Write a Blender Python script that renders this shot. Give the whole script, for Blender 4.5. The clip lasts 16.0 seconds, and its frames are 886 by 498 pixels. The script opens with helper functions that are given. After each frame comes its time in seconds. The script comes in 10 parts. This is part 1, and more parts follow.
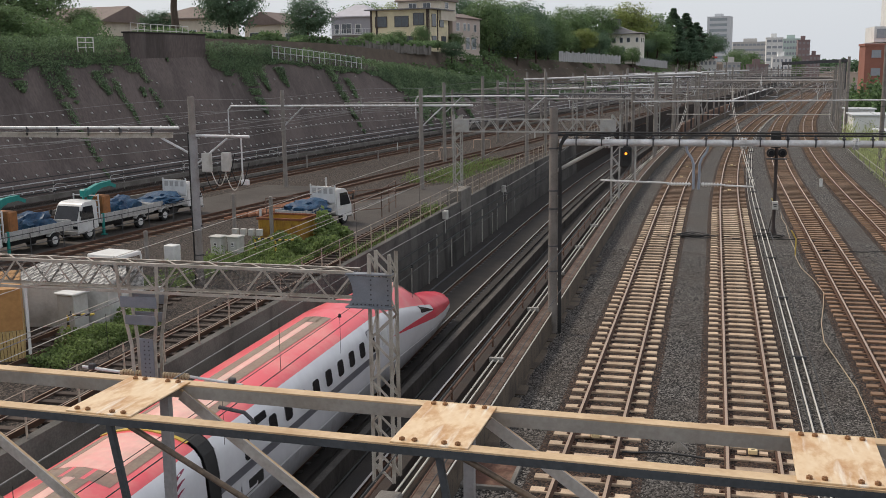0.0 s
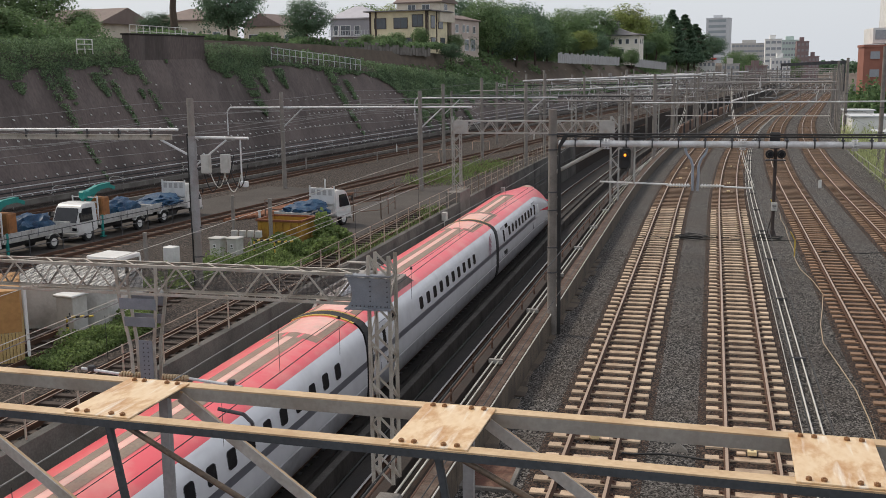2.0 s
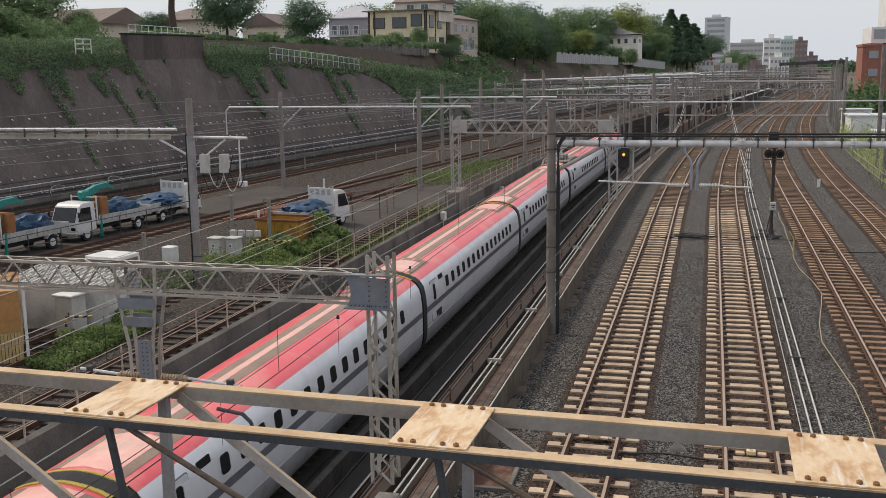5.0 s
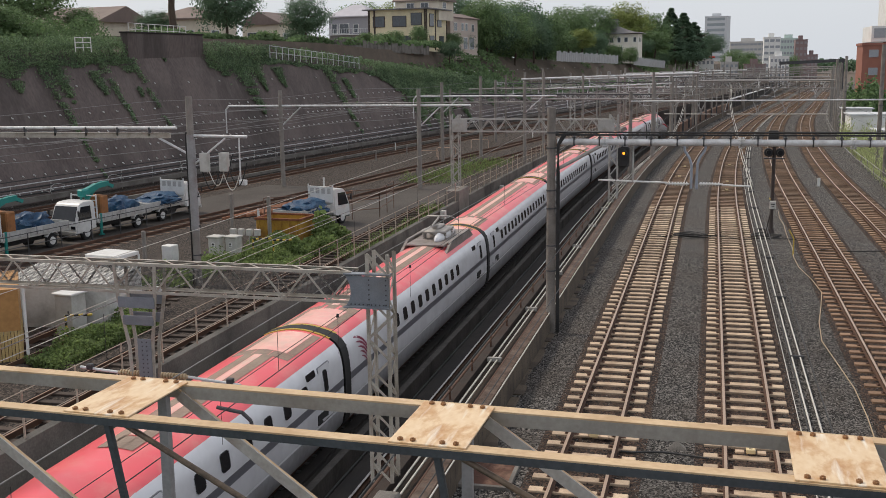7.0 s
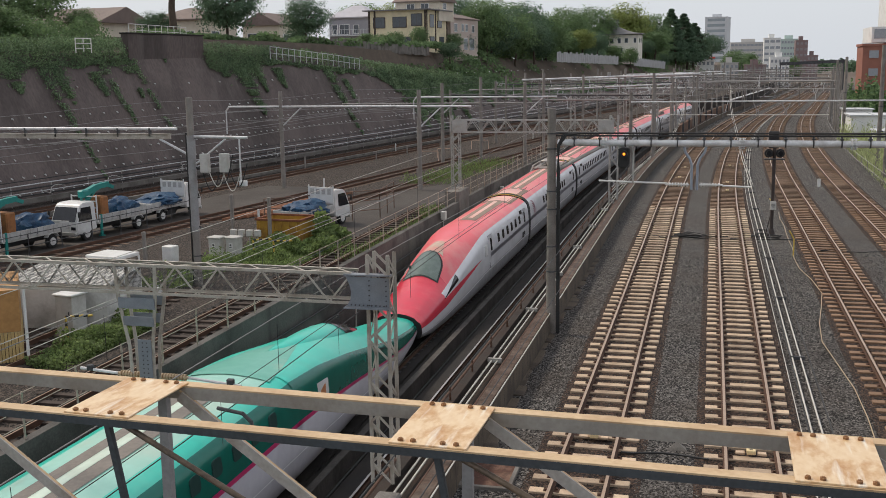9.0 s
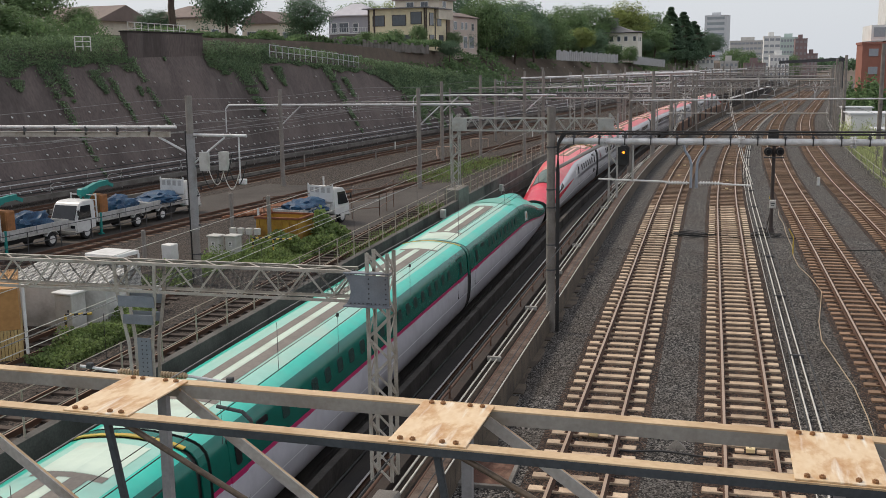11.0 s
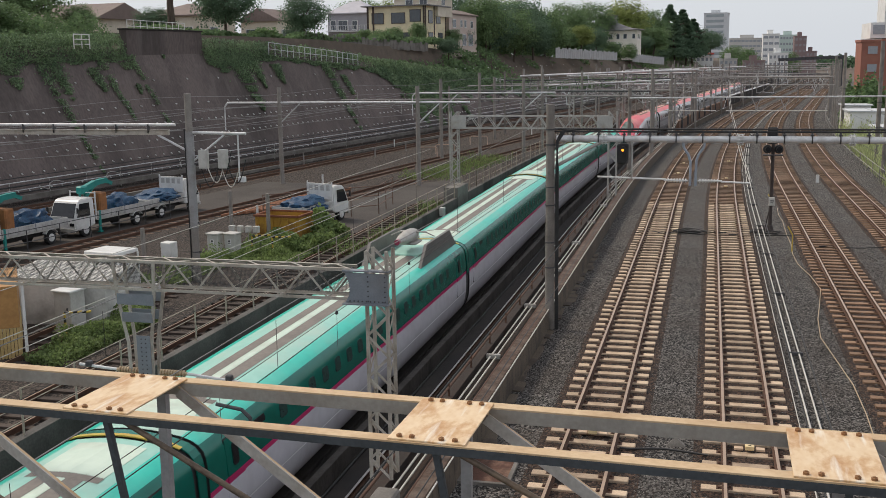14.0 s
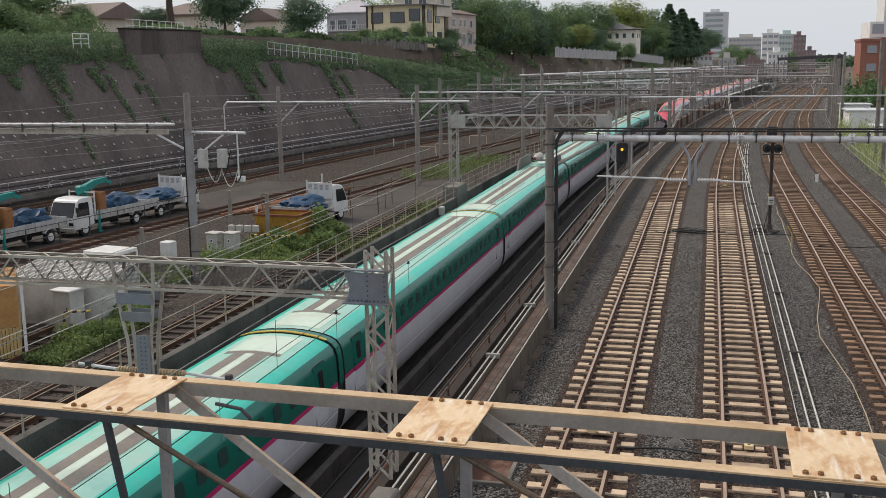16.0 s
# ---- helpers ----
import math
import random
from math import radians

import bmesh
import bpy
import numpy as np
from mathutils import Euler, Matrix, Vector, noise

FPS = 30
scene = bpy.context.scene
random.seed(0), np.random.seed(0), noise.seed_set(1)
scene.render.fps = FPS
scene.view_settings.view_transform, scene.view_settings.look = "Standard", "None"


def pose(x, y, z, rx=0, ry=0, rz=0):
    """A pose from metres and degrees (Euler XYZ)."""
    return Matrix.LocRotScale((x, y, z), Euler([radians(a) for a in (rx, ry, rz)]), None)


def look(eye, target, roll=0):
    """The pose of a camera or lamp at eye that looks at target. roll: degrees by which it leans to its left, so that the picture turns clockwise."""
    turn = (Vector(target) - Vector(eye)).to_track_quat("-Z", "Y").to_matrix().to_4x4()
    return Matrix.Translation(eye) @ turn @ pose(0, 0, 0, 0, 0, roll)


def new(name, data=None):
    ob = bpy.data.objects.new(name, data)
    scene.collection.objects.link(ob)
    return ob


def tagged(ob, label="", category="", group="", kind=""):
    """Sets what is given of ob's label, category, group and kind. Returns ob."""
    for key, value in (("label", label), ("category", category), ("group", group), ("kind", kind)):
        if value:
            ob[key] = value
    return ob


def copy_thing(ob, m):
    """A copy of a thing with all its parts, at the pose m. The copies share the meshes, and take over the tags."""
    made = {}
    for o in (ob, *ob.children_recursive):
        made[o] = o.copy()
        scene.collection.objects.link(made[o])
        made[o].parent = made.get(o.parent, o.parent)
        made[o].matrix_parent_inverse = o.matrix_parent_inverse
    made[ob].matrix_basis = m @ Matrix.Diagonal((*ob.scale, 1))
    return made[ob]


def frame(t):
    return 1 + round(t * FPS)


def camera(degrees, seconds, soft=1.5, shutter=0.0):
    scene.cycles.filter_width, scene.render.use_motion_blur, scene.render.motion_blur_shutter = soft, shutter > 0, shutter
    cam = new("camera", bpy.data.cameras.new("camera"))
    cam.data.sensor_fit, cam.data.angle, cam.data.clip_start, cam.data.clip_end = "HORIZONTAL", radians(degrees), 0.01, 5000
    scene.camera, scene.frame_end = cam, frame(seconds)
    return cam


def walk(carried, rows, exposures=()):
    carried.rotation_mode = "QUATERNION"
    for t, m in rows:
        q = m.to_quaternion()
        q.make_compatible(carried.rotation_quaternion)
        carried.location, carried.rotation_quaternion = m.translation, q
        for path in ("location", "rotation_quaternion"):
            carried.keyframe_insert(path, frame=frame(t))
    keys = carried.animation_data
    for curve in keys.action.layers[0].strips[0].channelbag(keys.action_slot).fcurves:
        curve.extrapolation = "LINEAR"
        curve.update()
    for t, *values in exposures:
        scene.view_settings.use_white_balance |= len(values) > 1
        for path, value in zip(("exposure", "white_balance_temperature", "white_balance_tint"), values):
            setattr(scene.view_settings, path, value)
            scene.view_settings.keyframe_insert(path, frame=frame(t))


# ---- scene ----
EYE = 8.78
cam = camera(46.17, 16.0, 0.6, 0.08)
walk(cam, [
    (0, pose(0, 0, EYE, 79.878, 0.694, 14.458)),
    (0.5, pose(0, 0, EYE, 79.878, 0.694, 14.458)),
    (1, pose(0, 0, EYE, 79.875, 0.691, 14.454)),
    (1.5, pose(0, 0, EYE, 79.873, 0.710, 14.410)),
    (2, pose(0, 0, EYE, 79.961, 0.728, 14.407)),
    (2.5, pose(0, 0, EYE, 79.927, 0.696, 14.408)),
    (3, pose(0, 0, EYE, 79.963, 0.739, 14.395)),
    (3.5, pose(0, 0, EYE, 79.969, 0.725, 14.385)),
    (4, pose(0, 0, EYE, 79.954, 0.741, 14.361)),
    (6.5, pose(0, 0, EYE, 79.903, 0.766, 14.330)),
    (7, pose(0, 0, EYE, 79.869, 0.733, 14.338)),
    (7.5, pose(0, 0, EYE, 79.925, 0.708, 14.343)),
    (8, pose(0, 0, EYE, 79.964, 0.722, 14.356)),
    (8.5, pose(0, 0, EYE, 79.914, 0.733, 14.352)),
    (9, pose(0, 0, EYE, 79.912, 0.743, 14.351)),
    (11.5, pose(0, 0, EYE, 79.788, 0.734, 14.321)),
    (12, pose(0, 0, EYE, 79.771, 0.741, 14.314)),
    (12.5, pose(0, 0, EYE, 79.788, 0.727, 14.320)),
    (13, pose(0, 0, EYE, 79.769, 0.746, 14.314)),
    (13.5, pose(0, 0, EYE, 79.720, 0.749, 14.314)),
    (14, pose(0, 0, EYE, 79.692, 0.750, 14.279)),
    (14.5, pose(0, 0, EYE, 79.690, 0.719, 14.263)),
    (15, pose(0, 0, EYE, 79.674, 0.745, 14.254)),
    (15.5, pose(0, 0, EYE, 79.679, 0.736, 14.252)),
    (16, pose(0, 0, EYE, 79.657, 0.762, 14.241)),
])

# ---- sky and sun ----
world = bpy.data.worlds.new("sky")
scene.world = world
world.use_nodes = True
wn = world.node_tree.nodes
wl = world.node_tree.links
wn.clear()
w_out = wn.new("ShaderNodeOutputWorld")
w_bg = wn.new("ShaderNodeBackground")
w_sky = wn.new("ShaderNodeTexSky")
w_sky.sky_type = "NISHITA"
w_sky.sun_disc = False
SUN_EL, SUN_AZ = radians(50), radians(286)
w_sky.sun_elevation, w_sky.sun_rotation = SUN_EL, SUN_AZ
w_sky.dust_density, w_sky.air_density = 3.0, 1.2
# a thin layer of cloud evens the sky out
w_mix = wn.new("ShaderNodeMix")
w_mix.data_type = "RGBA"
w_mix.inputs[0].default_value = 0.8
w_tc = wn.new("ShaderNodeTexCoord")
w_sep = wn.new("ShaderNodeSeparateXYZ")
wl.new(w_tc.outputs["Generated"], w_sep.inputs[0])
w_noise = wn.new("ShaderNodeTexNoise")
w_noise.inputs["Scale"].default_value = 2.2
w_noise.inputs["Detail"].default_value = 5
wl.new(w_tc.outputs["Generated"], w_noise.inputs["Vector"])
w_add = wn.new("ShaderNodeMath")
w_add.operation = "MULTIPLY_ADD"
w_add.inputs[1].default_value = 0.25
wl.new(w_noise.outputs["Fac"], w_add.inputs[0])
wl.new(w_sep.outputs[2], w_add.inputs[2])
w_ramp = wn.new("ShaderNodeValToRGB")
w_ramp.color_ramp.elements[0].position = 0.06
w_ramp.color_ramp.elements[1].position = 0.75
w_ramp.color_ramp.elements[0].color = (8.3, 8.75, 9.4, 1)
w_ramp.color_ramp.elements[1].color = (7.5, 7.6, 8.1, 1)
wl.new(w_add.outputs[0], w_ramp.inputs[0])
wl.new(w_sky.outputs[0], w_mix.inputs[6])
wl.new(w_ramp.outputs[0], w_mix.inputs[7])
wl.new(w_mix.outputs[2], w_bg.inputs[0])
wl.new(w_bg.outputs[0], w_out.inputs[0])
w_bg.inputs[1].default_value = 0.096
sun = new("sun", bpy.data.lights.new("sun", "SUN"))
sun.data.energy, sun.data.angle, sun.data.color = 2.2, radians(12), (1.0, 0.88, 0.73)
_sd = Vector((math.sin(SUN_AZ) * math.cos(SUN_EL), math.cos(SUN_AZ) * math.cos(SUN_EL), math.sin(SUN_EL)))
sun.matrix_world = look(_sd * 100, (0, 0, 0))
scene.view_settings.exposure = 0.0


# ---- materials ----
def mat(name, col, col2=None, rough=0.8, metal=0.0, scale=4.0, fine=40.0, bump=0.15, dist=0.02, stain=None, stain_scale=0.6,
        stain_amt=0.5, random_amt=0.0, stretch=None, island=False):
    """Two scales of noise between col and col2, a stain colour in patches, fine relief."""
    m = bpy.data.materials.new(name)
    m.use_nodes = True
    n, l = m.node_tree.nodes, m.node_tree.links
    b = n["Principled BSDF"]
    col2 = col2 or tuple(c * 0.75 for c in col)
    tc = n.new("ShaderNodeTexCoord")
    src = tc.outputs["Object"]
    if stretch:
        mp = n.new("ShaderNodeMapping")
        mp.inputs["Scale"].default_value = stretch
        l.new(src, mp.inputs["Vector"])
        src = mp.outputs[0]
    na = n.new("ShaderNodeTexNoise")
    na.inputs["Scale"].default_value, na.inputs["Detail"].default_value = scale, 6
    nb = n.new("ShaderNodeTexNoise")
    nb.inputs["Scale"].default_value, nb.inputs["Detail"].default_value = fine, 4
    l.new(src, na.inputs["Vector"])
    l.new(src, nb.inputs["Vector"])
    add = n.new("ShaderNodeMath")
    add.operation = "ADD"
    l.new(na.outputs["Fac"], add.inputs[0])
    l.new(nb.outputs["Fac"], add.inputs[1])
    mr = n.new("ShaderNodeMapRange")
    mr.inputs[1].default_value, mr.inputs[2].default_value = 0.75, 1.25
    l.new(add.outputs[0], mr.inputs[0])
    mx = n.new("ShaderNodeMix")
    mx.data_type = "RGBA"
    mx.inputs[6].default_value, mx.inputs[7].default_value = (*col, 1), (*col2, 1)
    l.new(mr.outputs[0], mx.inputs[0])
    last = mx.outputs[2]
    if stain:
        ns = n.new("ShaderNodeTexNoise")
        ns.inputs["Scale"].default_value, ns.inputs["Detail"].default_value, ns.inputs["Roughness"].default_value = stain_scale, 8, 0.62
        l.new(src, ns.inputs["Vector"])
        sr = n.new("ShaderNodeMapRange")
        sr.inputs[1].default_value, sr.inputs[2].default_value, sr.inputs[4].default_value = 0.48, 0.68, stain_amt
        l.new(ns.outputs["Fac"], sr.inputs[0])
        ms = n.new("ShaderNodeMix")
        ms.data_type = "RGBA"
        ms.inputs[7].default_value = (*stain, 1)
        l.new(sr.outputs[0], ms.inputs[0])
        l.new(last, ms.inputs[6])
        last = ms.outputs[2]
    if random_amt:
        if island:
            oi = n.new("ShaderNodeNewGeometry")
            ro = oi.outputs["Random Per Island"]
        else:
            oi = n.new("ShaderNodeObjectInfo")
            ro = oi.outputs["Random"]
        rr = n.new("ShaderNodeMapRange")
        rr.inputs[3].default_value, rr.inputs[4].default_value = 1 - random_amt, 1 + random_amt
        l.new(ro, rr.inputs[0])
        hs = n.new("ShaderNodeHueSaturation")
        l.new(rr.outputs[0], hs.inputs["Value"])
        l.new(last, hs.inputs["Color"])
        last = hs.outputs[0]
    l.new(last, b.inputs["Base Color"])
    b.inputs["Roughness"].default_value, b.inputs["Metallic"].default_value = rough, metal
    if bump:
        bp = n.new("ShaderNodeBump")
        bp.inputs["Strength"].default_value, bp.inputs["Distance"].default_value = bump, dist
        l.new(add.outputs[0], bp.inputs["Height"])
        l.new(bp.outputs[0], b.inputs["Normal"])
    return m


def leafy(*args, **kw):
    """A leaf that lets some light through."""
    m = mat(*args, **kw)
    n, l = m.node_tree.nodes, m.node_tree.links
    b = n["Principled BSDF"]
    t = n.new("ShaderNodeBsdfTranslucent")
    src = b.inputs["Base Color"].links[0].from_socket
    l.new(src, t.inputs["Color"])
    mx = n.new("ShaderNodeMixShader")
    mx.inputs[0].default_value = 0.45
    l.new(b.outputs[0], mx.inputs[1])
    l.new(t.outputs[0], mx.inputs[2])
    l.new(mx.outputs[0], n["Material Output"].inputs["Surface"])
    return m


def ballast_mat(name, dark, light, tint, scale=16.0):
    """Crushed stone: cells of differing grey, near-black ones painting in shade between stones, over a slow change of
    tone.
    """
    m = bpy.data.materials.new(name)
    m.use_nodes = True
    n, l = m.node_tree.nodes, m.node_tree.links
    b = n["Principled BSDF"]
    tc = n.new("ShaderNodeTexCoord")
    vo = n.new("ShaderNodeTexVoronoi")
    vo.inputs["Scale"].default_value = scale
    l.new(tc.outputs["Object"], vo.inputs["Vector"])
    bw = n.new("ShaderNodeRGBToBW")
    l.new(vo.outputs["Color"], bw.inputs[0])
    cr = n.new("ShaderNodeValToRGB")
    cr.color_ramp.elements[0].position, cr.color_ramp.elements[1].position = 0.42, 0.88
    cr.color_ramp.elements[0].color, cr.color_ramp.elements[1].color = (*dark, 1), (*light, 1)
    l.new(bw.outputs[0], cr.inputs[0])
    nz = n.new("ShaderNodeTexNoise")
    nz.inputs["Scale"].default_value, nz.inputs["Detail"].default_value = 0.35, 7
    l.new(tc.outputs["Object"], nz.inputs["Vector"])
    mr = n.new("ShaderNodeMapRange")
    mr.inputs[1].default_value, mr.inputs[2].default_value, mr.inputs[4].default_value = 0.42, 0.66, 0.4
    l.new(nz.outputs["Fac"], mr.inputs[0])
    mx = n.new("ShaderNodeMix")
    mx.data_type = "RGBA"
    mx.inputs[7].default_value = (*tint, 1)
    l.new(mr.outputs[0], mx.inputs[0])
    l.new(cr.outputs[0], mx.inputs[6])
    l.new(mx.outputs[2], b.inputs["Base Color"])
    b.inputs["Roughness"].default_value = 0.95
    bp = n.new("ShaderNodeBump")
    bp.inputs["Strength"].default_value, bp.inputs["Distance"].default_value, bp.invert = 0.9, 0.05, True
    l.new(vo.outputs["Distance"], bp.inputs["Height"])
    l.new(bp.outputs[0], b.inputs["Normal"])
    return m


def glow(name, col, power):
    m = bpy.data.materials.new(name)
    m.use_nodes = True
    b = m.node_tree.nodes["Principled BSDF"]
    b.inputs["Base Color"].default_value = (*col, 1)
    b.inputs["Emission Color"].default_value = (*col, 1)
    b.inputs["Emission Strength"].default_value = power
    return m


M_BALLAST = ballast_mat("ballast", (0.007, 0.0065, 0.006), (0.285, 0.265, 0.245), (0.075, 0.058, 0.046), 23.0)
M_BALLAST_RUST = ballast_mat("rusty_ballast", (0.008, 0.005, 0.0038), (0.135, 0.08, 0.054), (0.052, 0.028, 0.018), 23.0)
M_BALLAST_YARD = ballast_mat("yard_ballast", (0.011, 0.0085, 0.007), (0.155, 0.121, 0.099), (0.058, 0.043, 0.033), 20.0)
M_SOIL = mat("soil", (0.15, 0.115, 0.09), (0.10, 0.08, 0.062), 0.95, scale=0.8, fine=14, bump=0.5, dist=0.06)
M_ASPHALT = mat("asphalt", (0.076, 0.064, 0.056), (0.046, 0.039, 0.034), 0.9, scale=0.5, fine=60, bump=0.2, stain=(0.09, 0.08, 0.07), stain_scale=0.2)
M_SLEEPER = mat("weathered_sleeper", (0.62, 0.48, 0.345), (0.45, 0.335, 0.235), 0.85, scale=3, fine=30, stain=(0.24, 0.155, 0.10), stain_scale=2.2, stain_amt=0.6, random_amt=0.24)
M_SLEEPER_BROWN = mat("brown_stained_sleeper", (0.34, 0.215, 0.135), (0.225, 0.137, 0.083), 0.85, scale=3, fine=30, stain=(0.17, 0.095, 0.06), stain_scale=2.2, stain_amt=0.6, random_amt=0.24)
M_SLEEPER_FAR = mat("old_sleeper", (0.285, 0.19, 0.125), (0.185, 0.12, 0.08), 0.9, scale=3, fine=30, random_amt=0.32, island=True)
M_SLEEPER_DARK = mat("dark_brown_sleeper", (0.075, 0.055, 0.043), (0.05, 0.037, 0.03), 0.9, scale=3, fine=30, random_amt=0.3)
M_SLEEPER_YARD = mat("brown_sleeper", (0.20, 0.13, 0.09), (0.12, 0.08, 0.06), 0.9, scale=3, fine=30, random_amt=0.25, island=True)
M_RAIL_TOP = mat("polished_rail", (0.58, 0.41, 0.29), (0.44, 0.30, 0.205), 0.34, 0.6, scale=2, fine=50, bump=0.03)
M_RAIL_BRIGHT = mat("bright_polished_rail", (0.56, 0.53, 0.50), (0.44, 0.42, 0.40), 0.32, 0.7, scale=2, fine=50, bump=0.03)
M_RAIL = mat("rusty_rail", (0.115, 0.056, 0.033), (0.065, 0.033, 0.021), 0.85, scale=3, fine=60, bump=0.2)
M_CONC = mat("concrete", (0.215, 0.20, 0.18), (0.135, 0.124, 0.111), 0.9, scale=1.3, fine=35, stain=(0.075, 0.065, 0.057), stain_scale=0.8, stain_amt=0.75)
M_CONC_DARK = mat("near_black_concrete", (0.042, 0.035, 0.030), (0.020, 0.0175, 0.0155), 0.93, scale=1.2, fine=30, stain=(0.02, 0.019, 0.019), stain_scale=0.7, stain_amt=0.8, stretch=(1, 1, 0.35))
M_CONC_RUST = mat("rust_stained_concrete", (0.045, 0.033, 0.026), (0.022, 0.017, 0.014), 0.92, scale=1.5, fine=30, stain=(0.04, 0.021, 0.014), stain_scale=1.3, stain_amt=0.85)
M_SHOTCRETE = mat("dark_wall", (0.168, 0.135, 0.125), (0.102, 0.082, 0.077), 0.95, scale=0.35, fine=6, bump=0.5, dist=0.08, stain=(0.06, 0.051, 0.047), stain_scale=0.16, stain_amt=0.75, stretch=(1, 1, 0.3))
M_PARAPET = mat("rust_brown_wall", (0.21, 0.125, 0.085), (0.14, 0.085, 0.06), 0.9, scale=0.8, fine=6, bump=0.1, stain=(0.10, 0.06, 0.045), stain_scale=0.4, stain_amt=0.7)
M_EDGEWALL = mat("grey_brown_edge_concrete", (0.14, 0.108, 0.078), (0.085, 0.065, 0.047), 0.9, scale=1.0, fine=25, bump=0.25, stain=(0.038, 0.03, 0.024), stain_scale=0.9, stain_amt=0.7)
M_COPING = mat("rusty_coping", (0.115, 0.07, 0.049), (0.042, 0.028, 0.021), 0.92, scale=5.0, fine=26, bump=0.5, dist=0.03, stain=(0.22, 0.175, 0.14), stain_scale=1.6, stain_amt=0.45)
M_LOWWALL = mat("dark_grey_wall", (0.105, 0.095, 0.085), (0.06, 0.054, 0.048), 0.92, scale=1.4, fine=20, bump=0.2, stain=(0.03, 0.026, 0.023), stain_scale=0.9, stain_amt=0.85, stretch=(1, 1, 0.5))
M_POLE = mat("pole_concrete", (0.30, 0.275, 0.25), (0.215, 0.197, 0.178), 0.85, scale=2, fine=40, stain=(0.16, 0.14, 0.127), stain_scale=1.2, stain_amt=0.5)
M_POLE_BROWN = mat("brown_pole_concrete", (0.26, 0.235, 0.21), (0.18, 0.162, 0.144), 0.85, scale=2, fine=40, stain=(0.06, 0.05, 0.042), stain_scale=1.2, stain_amt=0.6)
M_STEEL = mat("galvanised_steel", (0.50, 0.49, 0.46), (0.38, 0.375, 0.355), 0.6, 0.15, scale=3, fine=40, bump=0.08, stain=(0.27, 0.21, 0.15), stain_scale=1.8, stain_amt=0.55)
M_STEEL_DARK = mat("dark_steel", (0.10, 0.10, 0.105), (0.06, 0.06, 0.063), 0.6, 0.3, scale=3, fine=40, bump=0.1)
M_FARSTEEL = mat("weathered_far_steel", (0.38, 0.36, 0.34), (0.25, 0.235, 0.22), 0.6, 0.15, scale=1.5, fine=10, bump=0)
M_GANTRY = mat("weathered_gantry_steel", (0.53, 0.49, 0.43), (0.39, 0.36, 0.31), 0.6, 0.05, scale=3, fine=40, bump=0.08, stain=(0.21, 0.155, 0.10), stain_scale=1.8, stain_amt=0.6)
M_PIPE = mat("grey_pipe", (0.74, 0.745, 0.75), (0.60, 0.605, 0.61), 0.5, 0.1, scale=2.5, fine=30, bump=0.05, stain=(0.30, 0.275, 0.25), stain_scale=1.6, stain_amt=0.55)
M_BRACE = mat("pale_weathered_brace", (0.56, 0.53, 0.49), (0.44, 0.41, 0.375), 0.6, 0.05, scale=3, fine=30, bump=0.08, stain=(0.25, 0.18, 0.12), stain_scale=2.5, stain_amt=0.6)
M_POSTGREY = mat("blue_grey_post_paint", (0.36, 0.355, 0.36), (0.28, 0.28, 0.285), 0.55, 0.1, scale=3, fine=30, bump=0.06, stain=(0.17, 0.14, 0.12), stain_scale=2.0, stain_amt=0.5)
M_RODBROWN = mat("rusty_dark_rod", (0.17, 0.125, 0.09), (0.09, 0.068, 0.05), 0.5, 0.3, scale=5, fine=40, bump=0.1, stain=(0.38, 0.27, 0.17), stain_scale=3.0, stain_amt=0.6)
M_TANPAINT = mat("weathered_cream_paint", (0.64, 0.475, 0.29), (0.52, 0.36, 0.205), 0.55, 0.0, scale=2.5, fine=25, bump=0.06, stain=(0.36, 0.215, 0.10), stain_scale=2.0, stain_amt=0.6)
M_PLATE = mat("rust_bloomed_plate", (0.78, 0.60, 0.39), (0.68, 0.47, 0.25), 0.36, 0.0, scale=2.2, fine=9, bump=0.03, stain=(0.46, 0.215, 0.06), stain_scale=2.2, stain_amt=1.0, stretch=(2.0, 1.0, 1), random_amt=0.03)


def streaked(m, col, scale, amount, turn):
    """Streaks of a second colour drawn out in one direction over a material."""
    n, l = m.node_tree.nodes, m.node_tree.links
    b = n["Principled BSDF"]
    src = b.inputs["Base Color"].links[0].from_socket
    tc = n.new("ShaderNodeTexCoord")
    mp = n.new("ShaderNodeMapping")
    mp.inputs["Rotation"].default_value = (0, 0, turn)
    mp.inputs["Scale"].default_value = scale
    nz = n.new("ShaderNodeTexNoise")
    nz.inputs["Scale"].default_value, nz.inputs["Detail"].default_value = 1.0, 5
    mr = n.new("ShaderNodeMapRange")
    mr.inputs[1].default_value, mr.inputs[2].default_value, mr.inputs[4].default_value = 0.54, 0.70, amount
    mx = n.new("ShaderNodeMix")
    mx.data_type = "RGBA"
    mx.inputs[7].default_value = (*col, 1)
    l.new(tc.outputs["Object"], mp.inputs["Vector"])
    l.new(mp.outputs[0], nz.inputs["Vector"])
    l.new(nz.outputs["Fac"], mr.inputs[0])
    l.new(mr.outputs[0], mx.inputs[0])
    l.new(src, mx.inputs[6])
    l.new(mx.outputs[2], b.inputs["Base Color"])


